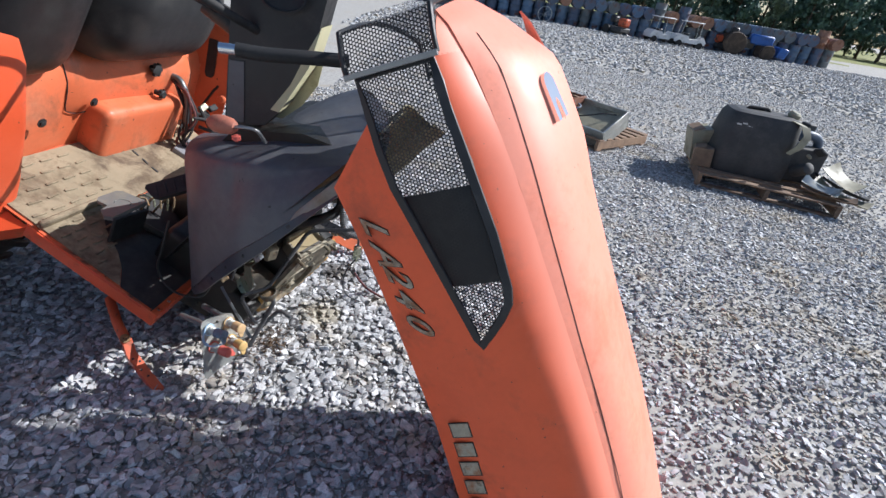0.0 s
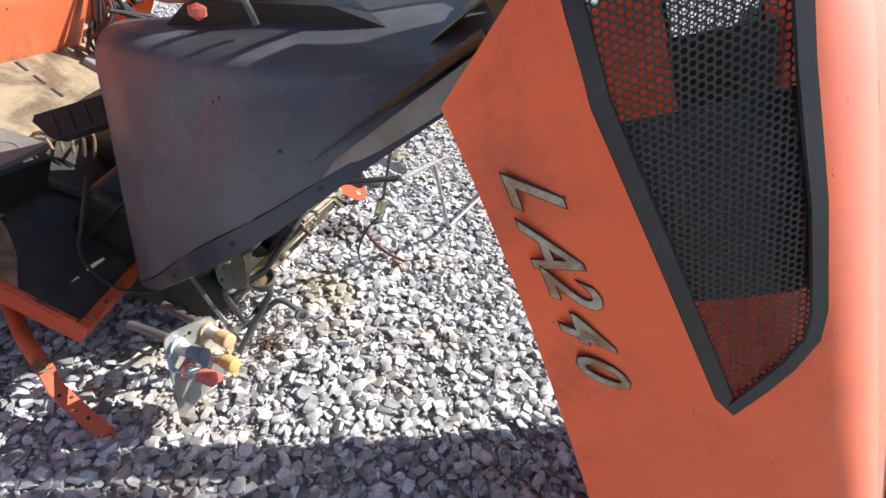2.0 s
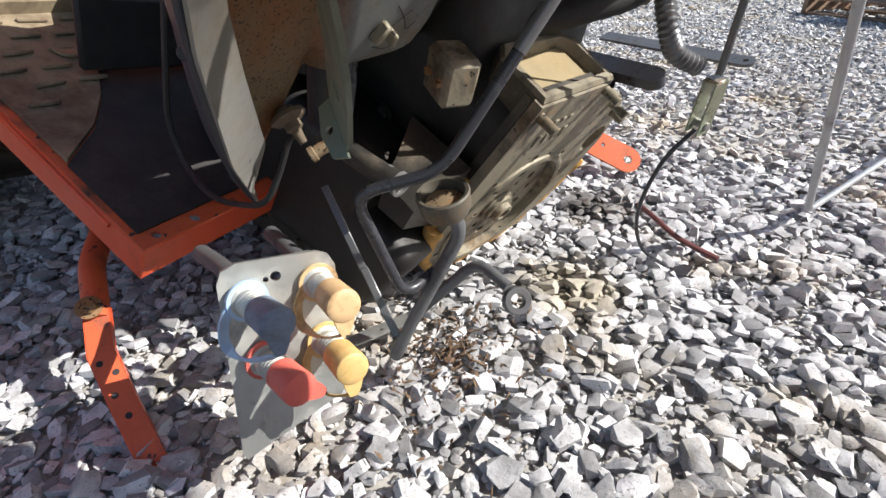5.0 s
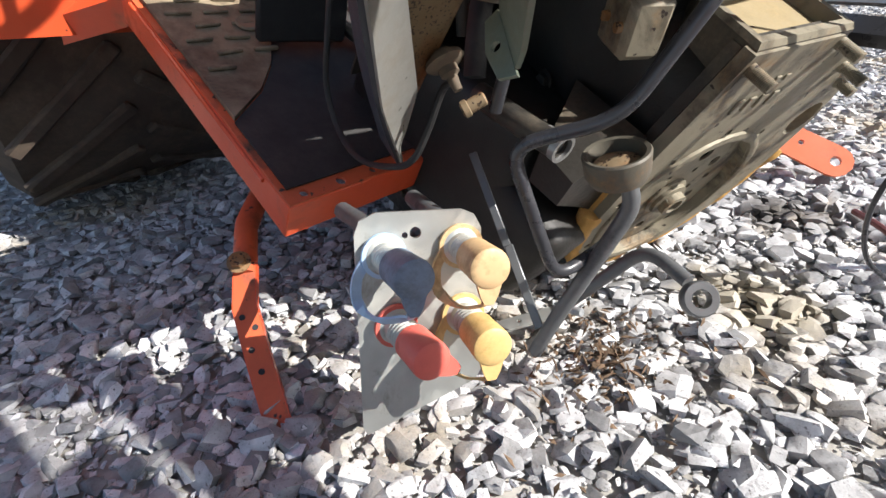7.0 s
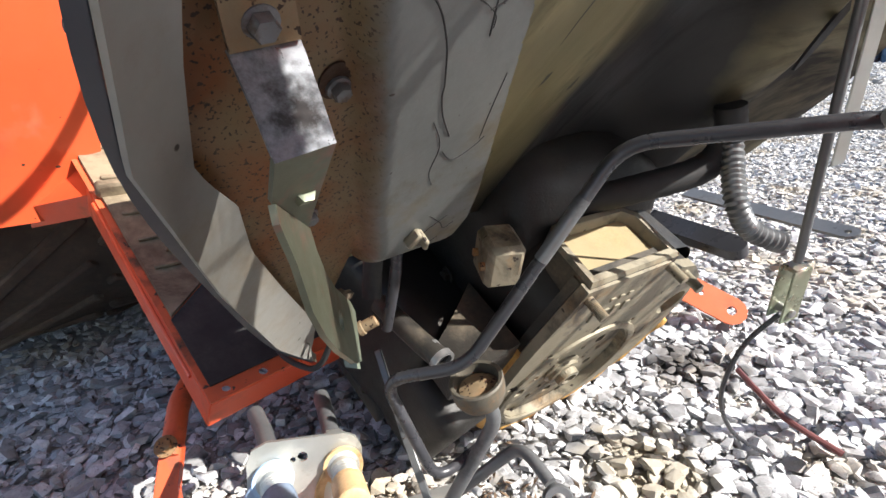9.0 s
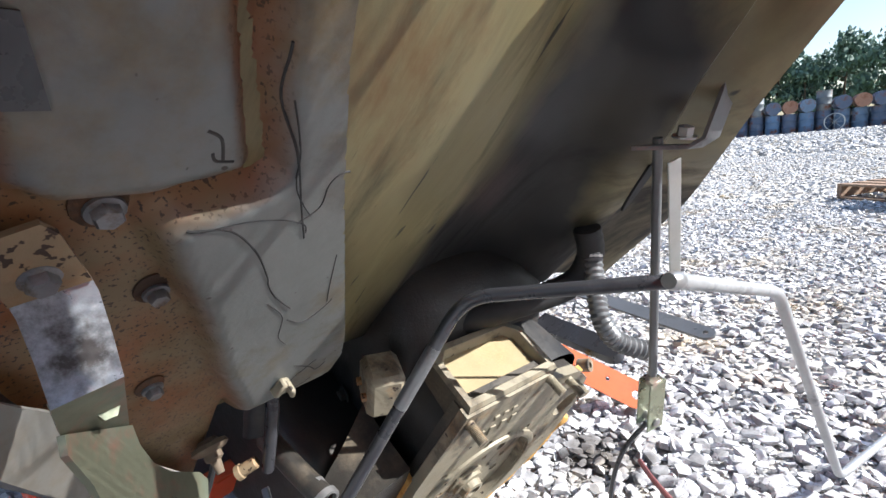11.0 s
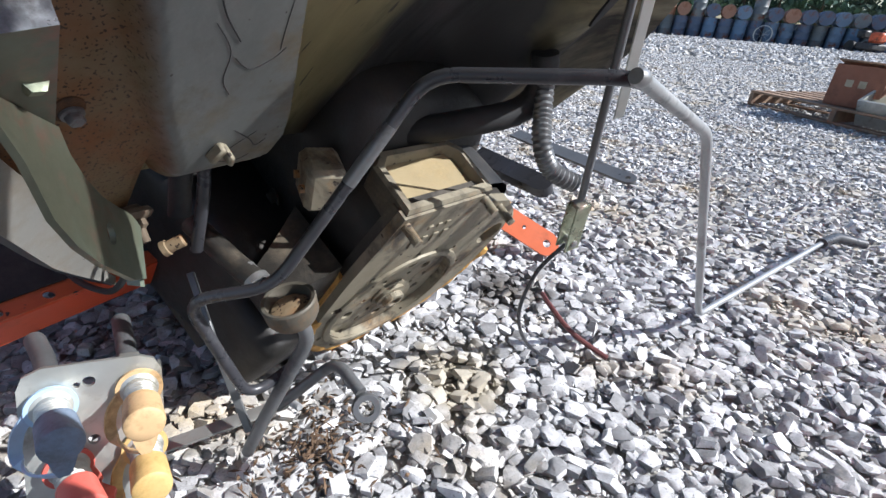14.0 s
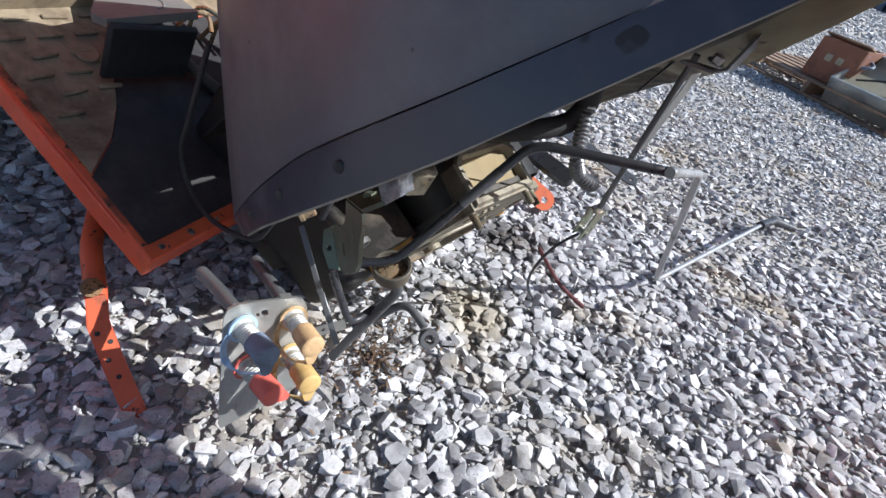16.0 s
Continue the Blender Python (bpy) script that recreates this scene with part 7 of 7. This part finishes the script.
def far_vehicles():
    white = material("white_cart_body", (0.7, 0.7, 0.7), 0.4, vary=0.05, scale=4, dirt=(0.4, 0.38, 0.35), dirt_at=(0.55, 0.8), dirt_scale=3)
    blue = material("blue_machine_paint", (0.03, 0.12, 0.42), 0.4, vary=0.12, scale=3, dirt=(0.05, 0.06, 0.08), dirt_at=(0.5, 0.75), dirt_scale=3)
    for x, y, turn in ((9.7, 27.4, 12), (11.1, 27.2, -8)):
        cart = thing("golf_cart", "small white golf cart parked by the drums", "golf cart", "parked carts", at=pose(x, y, 0, 0, 0, turn) @ Matrix.Scale(0.66, 4))
        bm = bmesh.new()
        plate(bm, [(-1.1, 0.3), (1.1, 0.3), (1.15, 0.5), (0.85, 0.85), (0.6, 0.62), (-0.1, 0.55), (-0.2, 0.8), (-0.9, 0.85), (-1.1, 0.6)], 1.1, pose(0, 0.55, 0, 90, 0, 0))
        part("body", bm, white, cart)
        part("roof", boxes(((1.5, 1.1, 0.06), pose(-0.1, 0, 1.75), 0.02)), white, cart)
        for px in (-0.8, 0.6):
            for py in (-0.5, 0.5):
                bm = bmesh.new()
                tube(bm, [(px, py, 0.6), (px * 0.9, py, 1.74)], 0.02, 8)
                part("post", bm, zinc, cart)
        for px in (-0.75, 0.75):
            for py in (-0.5, 0.5):
                bm = bmesh.new()
                lathe(bm, [(0.13, -0.1), (0.22, -0.1), (0.23, 0), (0.22, 0.1), (0.13, 0.1)], pose(px, py, 0.23, 90, 0, 0), 20)
                part("wheel", bm, rubber, cart)
        part("seat", boxes(((0.4, 1.0, 0.15), pose(-0.4, 0, 0.88), 0.03)), seat_vinyl, cart)
    far = thing("far_tractor", "blue tractor with big wheels parked across the yard", "tractor", at=pose(14.2, 28.0, 0, 0, 0, -14) @ Matrix.Scale(0.85, 4))
    part("bonnet", boxes(((1.3, 0.6, 0.55), pose(0.9, 0, 1.0), 0.08)), blue, far)
    part("body", boxes(((1.6, 0.5, 0.5), pose(-0.2, 0, 0.7), 0.05)), cast_iron, far)
    part("loader_bucket", boxes(((0.5, 1.6, 0.55), pose(2.1, 0, 0.5, 0, 10, 0), 0.04)), blue, far)
    part("seat", boxes(((0.4, 0.45, 0.5), pose(-0.7, 0, 1.2), 0.06)), seat_vinyl, far)
    for px, r, w in ((-0.6, 0.62, 0.2), (1.3, 0.4, 0.14)):
        for py in (-0.75, 0.75):
            bm = bmesh.new()
            lathe(bm, [(r * 0.6, -w), (r * 0.95, -w), (r, -w / 2), (r, w / 2), (r * 0.95, w), (r * 0.6, w)], pose(px, py, r, 90, 0, 0), 28)
            wheel = part("tyre", bm, tyre_rubber, far)
            bm = bmesh.new()
            lathe(bm, [(r * 0.58, -w * 0.8), (r * 0.5, -w * 0.3), (r * 0.2, -w * 0.4), (r * 0.2, w * 0.4), (r * 0.5, w * 0.3), (r * 0.58, w * 0.8)], pose(px, py, r, 90, 0, 0), 24)
            part("rim", bm, white, wheel)
    for x, y in ((7.6, 27.8), (17.4, 29.5), (13.6, 28.9)):
        frame_ = thing("scrap_mower", "dark scrap mower frame by the drums", "mower", "scrap mowers", at=pose(x, y, 0, 0, 0, x * 40))
        part("deck", boxes(((1.1, 0.8, 0.25), pose(0, 0, 0.25), 0.06)), scrap_black, frame_)
        part("hood", boxes(((0.5, 0.45, 0.4), pose(0.35, 0, 0.6), 0.08)), orange_old, frame_)
        part("seat", boxes(((0.35, 0.4, 0.3), pose(-0.3, 0, 0.7), 0.06)), seat_vinyl, frame_)
        for py in (-0.4, 0.4):
            bm = bmesh.new()
            lathe(bm, [(0.1, -0.08), (0.22, -0.08), (0.22, 0.08), (0.1, 0.08)], pose(-0.35, py, 0.22, 90, 0, 0), 18)
            part("wheel", bm, rubber, frame_)


far_vehicles()


# grass verge and the wood behind
grass_mat = material("dry_grass", (0.20, 0.21, 0.06), 0.9, vary=0.3, scale=0.8, bump=0.6, bump_scale=8, dirt=(0.30, 0.26, 0.11), dirt_at=(0.5, 0.7), dirt_scale=0.3)
bark = material("pine_bark", (0.09, 0.065, 0.045), 0.9, vary=0.25, scale=5, bump=0.5, bump_scale=20)
# leaf greens lifted towards blue, distance haze put into the colour
leaf_mats = [material("hazed_foliage", c, 0.65, vary=0.35, scale=0.7, island=0.35) for c in ((0.09, 0.15, 0.115), (0.11, 0.16, 0.115), (0.125, 0.16, 0.11))]
bm = bmesh.new()
grid(bm, [[(x, y, 0.03 + 0.1 * noise.noise(Vector((x * 0.2, y * 0.2, 1)))) for x in np.linspace(-120, 160, 36)] for y in np.linspace(36, 130, 20)])
tagged(part("grass_verge", bm, grass_mat), "dry yellow-green grass verge beyond the yard", "grass", kind="structure")


def tree(seed, height, mat, m):
    rng = random.Random(seed)
    ob = thing("tree", "tall dark green tree at the yard's edge", "tree", "trees behind the yard", at=m)
    bm = bmesh.new()
    tube(bm, [Vector((0.1 * math.sin(z * 0.7), 0.1 * math.cos(z), z)) for z in np.linspace(0, height * 0.92, 9)], lambda s: 0.2 * (1 - s) + 0.03, 8)
    limbs = []
    for k in range(20):
        z = height * rng.uniform(0.06, 0.88)
        a, reach = rng.uniform(0, 6.28), height * rng.uniform(0.1, 0.24) * (1.15 - z / height)  * 1.6
        tip = Vector((reach * math.cos(a), reach * math.sin(a), z + reach * 0.35))
        tube(bm, [Vector((0, 0, z)), tip * 0.5 + Vector((0, 0, z * 0.5)), tip], lambda s: 0.06 * (1 - s) + 0.012, 5)
        limbs.append(tip)
    part("trunk", bm, bark, ob)
    verts, faces = [], []
    for tip in limbs + [Vector((0, 0, height * s)) for s in (0.75, 0.85, 0.95)]:
        for _ in range(110):
            r = abs(rng.gauss(0, 0.62))
            d = Vector((rng.gauss(0, 1), rng.gauss(0, 1), rng.gauss(0, 0.7))).normalized()
            p = tip + d * r * height * 0.11
            s = rng.uniform(0.16, 0.42)
            q = Euler((rng.uniform(0, 6), rng.uniform(0, 6), rng.uniform(0, 6))).to_matrix()
            i = len(verts)
            verts += [tuple(p + q @ Vector(c) * s) for c in ((-1, -0.5, 0), (0.2, -0.7, 0.2), (1, 0, 0), (0.1, 0.6, -0.2))]
            faces.append((i, i + 1, i + 2, i + 3))
    me = bpy.data.meshes.new("crown")
    me.from_pydata(verts, [], faces)
    me.materials.append(mat)
    crown = new("crown", me)
    crown.parent = ob
    return ob


def build_wood():
    rng = random.Random(12)
    kinds = [tree(k, h, leaf_mats[k % 3], pose(-30 + 10 * k, 66, 0)) for k, h in enumerate((10.0, 9.0, 8.0, 11.0))]
    for k in range(130):
        x = -36 + 1.0 * k
        y = 58 + (k % 3) * 3.5 + rng.uniform(-1.5, 1.5) - (0.28 * max(0, x - 20))
        s = rng.uniform(0.5, 0.74)
        src = kinds[rng.randrange(4)]
        copy_thing(src, pose(x, y, 0, 0, 0, rng.uniform(0, 360)) @ Matrix.Diagonal((s, s, s * rng.uniform(0.9, 1.15), 1)))


build_wood()

# dash pod, levers, steering wheel, seat, pedals and wiring
# outline (x, z) of the cream plate beside the dash
CREAM = [(-0.291, 1.159), (-0.308, 1.088), (-0.356, 1.021), (-0.417, 0.972), (-0.437, 0.973), (-0.427, 1.008), (-0.402, 1.050), (-0.337, 1.143)]


def build_cab():
    pod = new("dash_pod")
    pod.parent = tractor
    face = Matrix(((1, 0, 0, 0), (0, 0, -1, 1.60), (0, 1, 0, 0), (0, 0, 0, 1)))
    bm = bmesh.new()
    plate(bm, [(-0.56, 0.95), (-0.535, 1.15), (-0.50, 1.44), (-0.23, 1.46), (-0.265, 1.32), (-0.305, 1.165), (-0.385, 1.03), (-0.44, 0.97)], 0.11, INTO @ face)
    bmesh.ops.bevel(bm, geom=[e for e in bm.edges if len(e.link_faces) == 2 and e.calc_face_angle() > 0.5], offset=0.012, segments=3, affect="EDGES")
    part("housing", bm, seat_vinyl, pod, "black plastic dash housing")
    bm = bmesh.new()
    plate(bm, [(-0.395, 1.015), (-0.31, 1.15), (-0.275, 1.26), (-0.315, 1.19), (-0.36, 1.10), (-0.42, 1.02)], 0.112, INTO @ face @ pose(0, 0, 0.002))
    part("cream_edge", bm, material("cream_panel_edge", (0.55, 0.52, 0.33), 0.6, vary=0.12, scale=12, bump=0.1), pod, "cream-coloured panel edge")
    bm = bmesh.new()
    plate(bm, [(-0.552, 0.965), (-0.532, 1.14), (-0.49, 1.14), (-0.5, 0.97)], 0.003, INTO @ face @ pose(0, 0, 0.111))
    part("grey_panel", bm, cowl_plastic, pod)
    bm = bmesh.new()
    lathe(bm, [(0.052, 0.0), (0.056, 0.006), (0.05, 0.008), (0.044, 0.002), (0.0, 0.0)], INTO @ pose(-0.375, 1.488, 1.318, 75, 0, -10) @ Matrix.Diagonal((1.2, 0.7, 1, 1)), 30, cap=False)
    part("gauge_ring", bm, rubber, pod, "round recessed gauge ring")
    bm = bmesh.new()
    plate(bm, CREAM, 0.004, INTO @ Matrix(((1, 0, 0, 0), (0, 0, -1, 1.575), (0, 1, 0, 0), (0, 0, 0, 1))))
    part("cream_plate", bm, material("cream_sheet", (0.50, 0.48, 0.30), 0.5, vary=0.12, scale=12, bump=0.1, dirt=(0.3, 0.27, 0.16), dirt_at=(0.5, 0.7), dirt_scale=10), pod, "cream-coloured sheet plate")
    # lever with a bright tip
    lever = new("hand_lever")
    lever.parent = tractor
    bm = bmesh.new()
    tube(bm, smooth_path([W(-0.425, 1.298, 1.205), W(-0.36, 1.31, 1.203), (W(-0.27, 1.33, 1.207)), W(-0.17, 1.36, 1.21)], 6), 0.017, 14)
    part("sleeve", bm, rubber, lever, "black rubber sleeve")
    bm = bmesh.new()
    tube(bm, [W(-0.462, 1.289, 1.205), W(-0.42, 1.299, 1.205)], 0.0125, 16)
    part("tip", bm, chrome, lever, "chrome tip")
    # steering wheel
    wheel = new("steering_wheel")
    wheel.parent = tractor
    c, nrm = Vector((-0.62, 1.575, 1.273)), Vector((0.359, 0.25, 0.846)).normalized()
    m = INTO @ Matrix.Translation(c) @ nrm.to_track_quat("Z", "Y").to_matrix().to_4x4()
    bm = bmesh.new()
    tube(bm, [m @ Vector((0.19 * math.cos(k * math.pi / 24), 0.19 * math.sin(k * math.pi / 24), 0)) for k in range(49)], 0.012, 12, cap=False)
    part("rim", bm, rubber, wheel)
    bm = bmesh.new()
    lathe(bm, [(0.045, -0.02), (0.045, 0.005), (0.03, 0.015)], m, 24)
    part("hub", bm, rubber, wheel)
    for k in range(3):
        bm = bmesh.new()
        a = k * 2 * math.pi / 3 + 0.4
        tube(bm, [m @ Vector((0.03 * math.cos(a), 0.03 * math.sin(a), -0.01)), m @ Vector((0.185 * math.cos(a), 0.185 * math.sin(a), 0))], 0.009, 10)
        part("spoke", bm, rubber, wheel)
    bm = bmesh.new()
    tube(bm, [m @ Vector((0, 0, -0.02)), W(-0.53, 1.56, 1.2)], 0.02, 14)
    part("column", bm, cast_iron, wheel)
    # seat
    seat = new("seat")
    seat.parent = tractor
    bm = rounded_box((0.62, 0.74, 0.50), pose(-1.315, 0.25, 0.50), 0.19)
    part("cushion", bm, seat_vinyl, seat, "black vinyl seat cushion with a rounded base")
    bm = rounded_box((0.16, 0.7, 0.5), pose(-1.66, 0.27, 0.95, 0, -12, 0), 0.075)
    part("backrest", bm, seat_vinyl, seat)
    # added black block: the shaded deck beside the seat as a dark shape
    bm = rounded_box((0.40, 0.50, 0.60), pose(-1.23, -0.36, 0.52), 0.16)
    part("shade_block", bm, seat_vinyl, seat, "added black block for the shaded deck beside the seat")
    # range lever with a faded orange knob, in its slot on the cowl
    gate = new("range_lever")
    gate.parent = tractor
    k0 = Vector((-0.513, 1.378, 0.99))
    bm = bmesh.new()
    m = INTO @ frame_at(k0, (0.85, -0.25, 0.05), (0.2, -0.3, 1))
    lathe(bm, [(0.0, -0.044), (0.014, -0.041), (0.023, -0.026), (0.026, 0.0), (0.022, 0.03), (0.013, 0.044), (0.0, 0.047)], m @ pose(0, 0, 0, 0, 90, 0), 20, cap=False)
    part("knob", bm, material("faded_red_knob", (0.42, 0.15, 0.10), 0.5, vary=0.15, scale=30, bump=0.1, dirt=(0.2, 0.09, 0.06), dirt_at=(0.5, 0.7), dirt_scale=30), gate, "faded red-brown knob")
    bm = bmesh.new()
    tube(bm, smooth_path([k0 + Vector((0.03, -0.01, 0)), k0 + Vector((0.07, -0.02, 0.008)), k0 + Vector((0.1, -0.01, 0.0)), k0 + Vector((0.11, 0.02, -0.04))], 5, False), 0.005, 10)
    bmesh.ops.transform(bm, matrix=INTO, verts=bm.verts)
    part("stem", bm, bright, gate)
    bm = bmesh.new()
    lathe(bm, [(0.0, -0.012), (0.012, -0.004), (0.012, 0.006), (0.0, 0.012)], INTO @ Matrix.Translation((-0.47, 1.365, 0.962)), 14, cap=False)
    part("red_button", bm, cap_red, gate)
    # pedals: a black pad high under the cowl, and a worn grey treadle with a dark box below it
    ped = new("brake_pedal")
    ped.parent = tractor
    m = INTO @ frame_at((-0.785, 1.592, 0.676), (0.1, 0.042, 0.036), (-0.35, -0.75, 0.45))
    bm = bmesh.new()
    plate(bm, [(-0.105, 0.018), (-0.098, 0.03), (0.1, 0.03), (0.1, -0.03), (-0.07, -0.03), (-0.088, -0.02)], 0.022, m @ pose(0, 0, -0.011))
    bmesh.ops.bevel(bm, geom=[e for e in bm.edges if len(e.link_faces) == 2 and e.calc_face_angle() > 0.3], offset=0.004, segments=2, affect="EDGES")
    part("pad", bm, rubber, ped, "black rubber pedal pad")
    for k in range(6):
        part("rib", boxes(((0.006, 0.046, 0.003), m @ pose(-0.07 + 0.03 * k, 0, 0.0118), 0.001)), rubber, ped)
    bm = bmesh.new()
    tube(bm, bent_path([W(-0.77, 1.60, 0.67), W(-0.72, 1.66, 0.62), W(-0.76, 1.70, 0.40)], 0.04), 0.010, 10)
    part("arm", bm, cast_iron, ped)
    ped = new("travel_pedal")
    ped.parent = tractor
    m = frame_at((-0.655, -0.262, 0.024), (0.115, -0.015, 0.055), (-0.4, -0.1, 1))
    worn = material("worn_grey_pedal_rubber", (0.15, 0.15, 0.14), 0.7, vary=0.2, scale=20, bump=0.3, dirt=(0.22, 0.2, 0.15), dirt_at=(0.45, 0.7), dirt_scale=14)
    bm = bmesh.new()
    plate(bm, [(-0.085, -0.01), (-0.08, 0.062), (-0.06, 0.075), (0.055, 0.07), (0.055, -0.085), (0.03, -0.095), (-0.01, -0.07), (-0.018, -0.035), (-0.07, -0.03)], 0.014, m @ pose(0, 0, -0.007))
    bmesh.ops.bevel(bm, geom=[e for e in bm.edges if len(e.link_faces) == 2 and e.calc_face_angle() > 0.3], offset=0.003, segments=2, affect="EDGES")
    part("pad", bm, worn, ped, "worn grey rubber treadle")
    bm = bmesh.new()
    tube(bm, [m @ Vector((0.005 + 0.03 * math.cos(k * 0.35), 0.01 + 0.022 * math.sin(k * 0.35), 0.0072)) for k in range(12)], 0.0018, 6)
    part("moulded_ring", bm, worn, ped)
    # the treadle's front face lies in shade, drawn as a black plate
    part("front_skirt", boxes(((0.014, 0.152, 0.11), pose(-0.588, -0.28, -0.012, 0, -10, -8), 0.005)), rubber, ped, "black skirt for the shaded face below the treadle")
    bm = bmesh.new()
    tube(bm, [Vector((-0.65, -0.25, 0.01)), Vector((-0.6, -0.2, -0.05)), Vector((-0.5, -0.15, -0.07))], 0.012, 10)
    part("arm", bm, cast_iron, ped)
    # linkage between the pedals
    rng = random.Random(3)
    for k in range(5):
        bm = bmesh.new()
        x, y = -0.69 + 0.018 * k, -0.13 + 0.014 * k
        tube(bm, smooth_path([Vector((x, y, -0.08)), Vector((x + 0.012 * (-1) ** k, y + 0.012, -0.03 + 0.008 * k)), Vector((x + 0.03, y + 0.03, -0.02 + 0.012 * k)), Vector((x + 0.06, y + 0.02, -0.03))], 4), 0.0045, 8)
        part("linkage", bm, gold_zinc if k % 2 else rusty_steel, tractor)
    # wiring loom over the tunnel, with its connector
    loom = new("wiring_loom")
    loom.parent = tractor
    for k in range(7):
        bm = bmesh.new()
        o = lambda s: Vector((rng.uniform(-s, s), rng.uniform(-s, s), rng.uniform(-s, s)))
        tube(bm, smooth_path([Vector((-1.03, 0.42, 0.2)) + o(0.01), Vector((-0.95, 0.41, 0.17)) + o(0.025), Vector((-0.88, 0.40, 0.08)) + o(0.03), Vector((-0.86, 0.40, -0.02)) + o(0.03), Vector((-0.83, 0.42, -0.08)) + o(0.02)], 6), 0.006, 7)
        part("wire", bm, rubber if k < 5 else dull_red, loom)
    bm = bmesh.new()
    tube(bm, smooth_path([Vector((-1.06, 0.425, 0.2)), Vector((-1.0, 0.42, 0.215)), Vector((-0.93, 0.415, 0.16)), Vector((-0.885, 0.41, 0.06))], 6), 0.014, 10)
    part("conduit", bm, grey_tube, loom, "dusty grey conduit round the wires")
    bm = boxes(((0.075, 0.15, 0.045), pose(-0.83, 0.42, -0.07, 0, 0, 12), 0.004))
    part("connector", bm, material("grey_connector", (0.2, 0.2, 0.21), 0.5, vary=0.1, scale=30, bump=0.1), loom, "grey wiring connector")
    for k in range(3):
        bm = bmesh.new()
        tube(bm, smooth_path([Vector((-0.9, 0.45, 0.1 + 0.03 * k)) + o(0.02), Vector((-0.8, 0.5, 0.08)) + o(0.04), Vector((-0.75, 0.46, 0.14)) + o(0.04), Vector((-0.82, 0.4, 0.12)) + o(0.03)], 6), 0.008, 7)
        part("wire", bm, rubber, loom)
    for y, z, a in ((0.52, 0.12, 15), (0.56, 0.08, -20), (0.5, 0.06, 40), (0.6, 0.11, 5)):
        bm = boxes(((0.03, 0.06, 0.022), pose(-0.9 + 0.1 * (y - 0.5), y, z, a, 20, a), 0.004))
        part("plug", bm, rubber if a < 10 else gold_zinc, loom)
    # dark slots in the mat
    for k in range(3):
        bm = boxes(((0.036, 0.009, 0.004), pose(-0.9 + 0.055 * k, 0.156 - 0.005 * k, -0.07, 0, 0, -5), 0.001))
        part("mat_slot", bm, rubber, tractor)
    # bolts and a lock on the seat deck
    for x, y, z in ((-1.045, -0.02, 0.14), (-1.03, -0.25, 0.1)):
        bm = bmesh.new()
        bolt(bm, pose(x + 0.012, y, z, 0, 80, 0), 0.012, 0.008)
        part("bolt", bm, rubber, tractor)


build_cab()
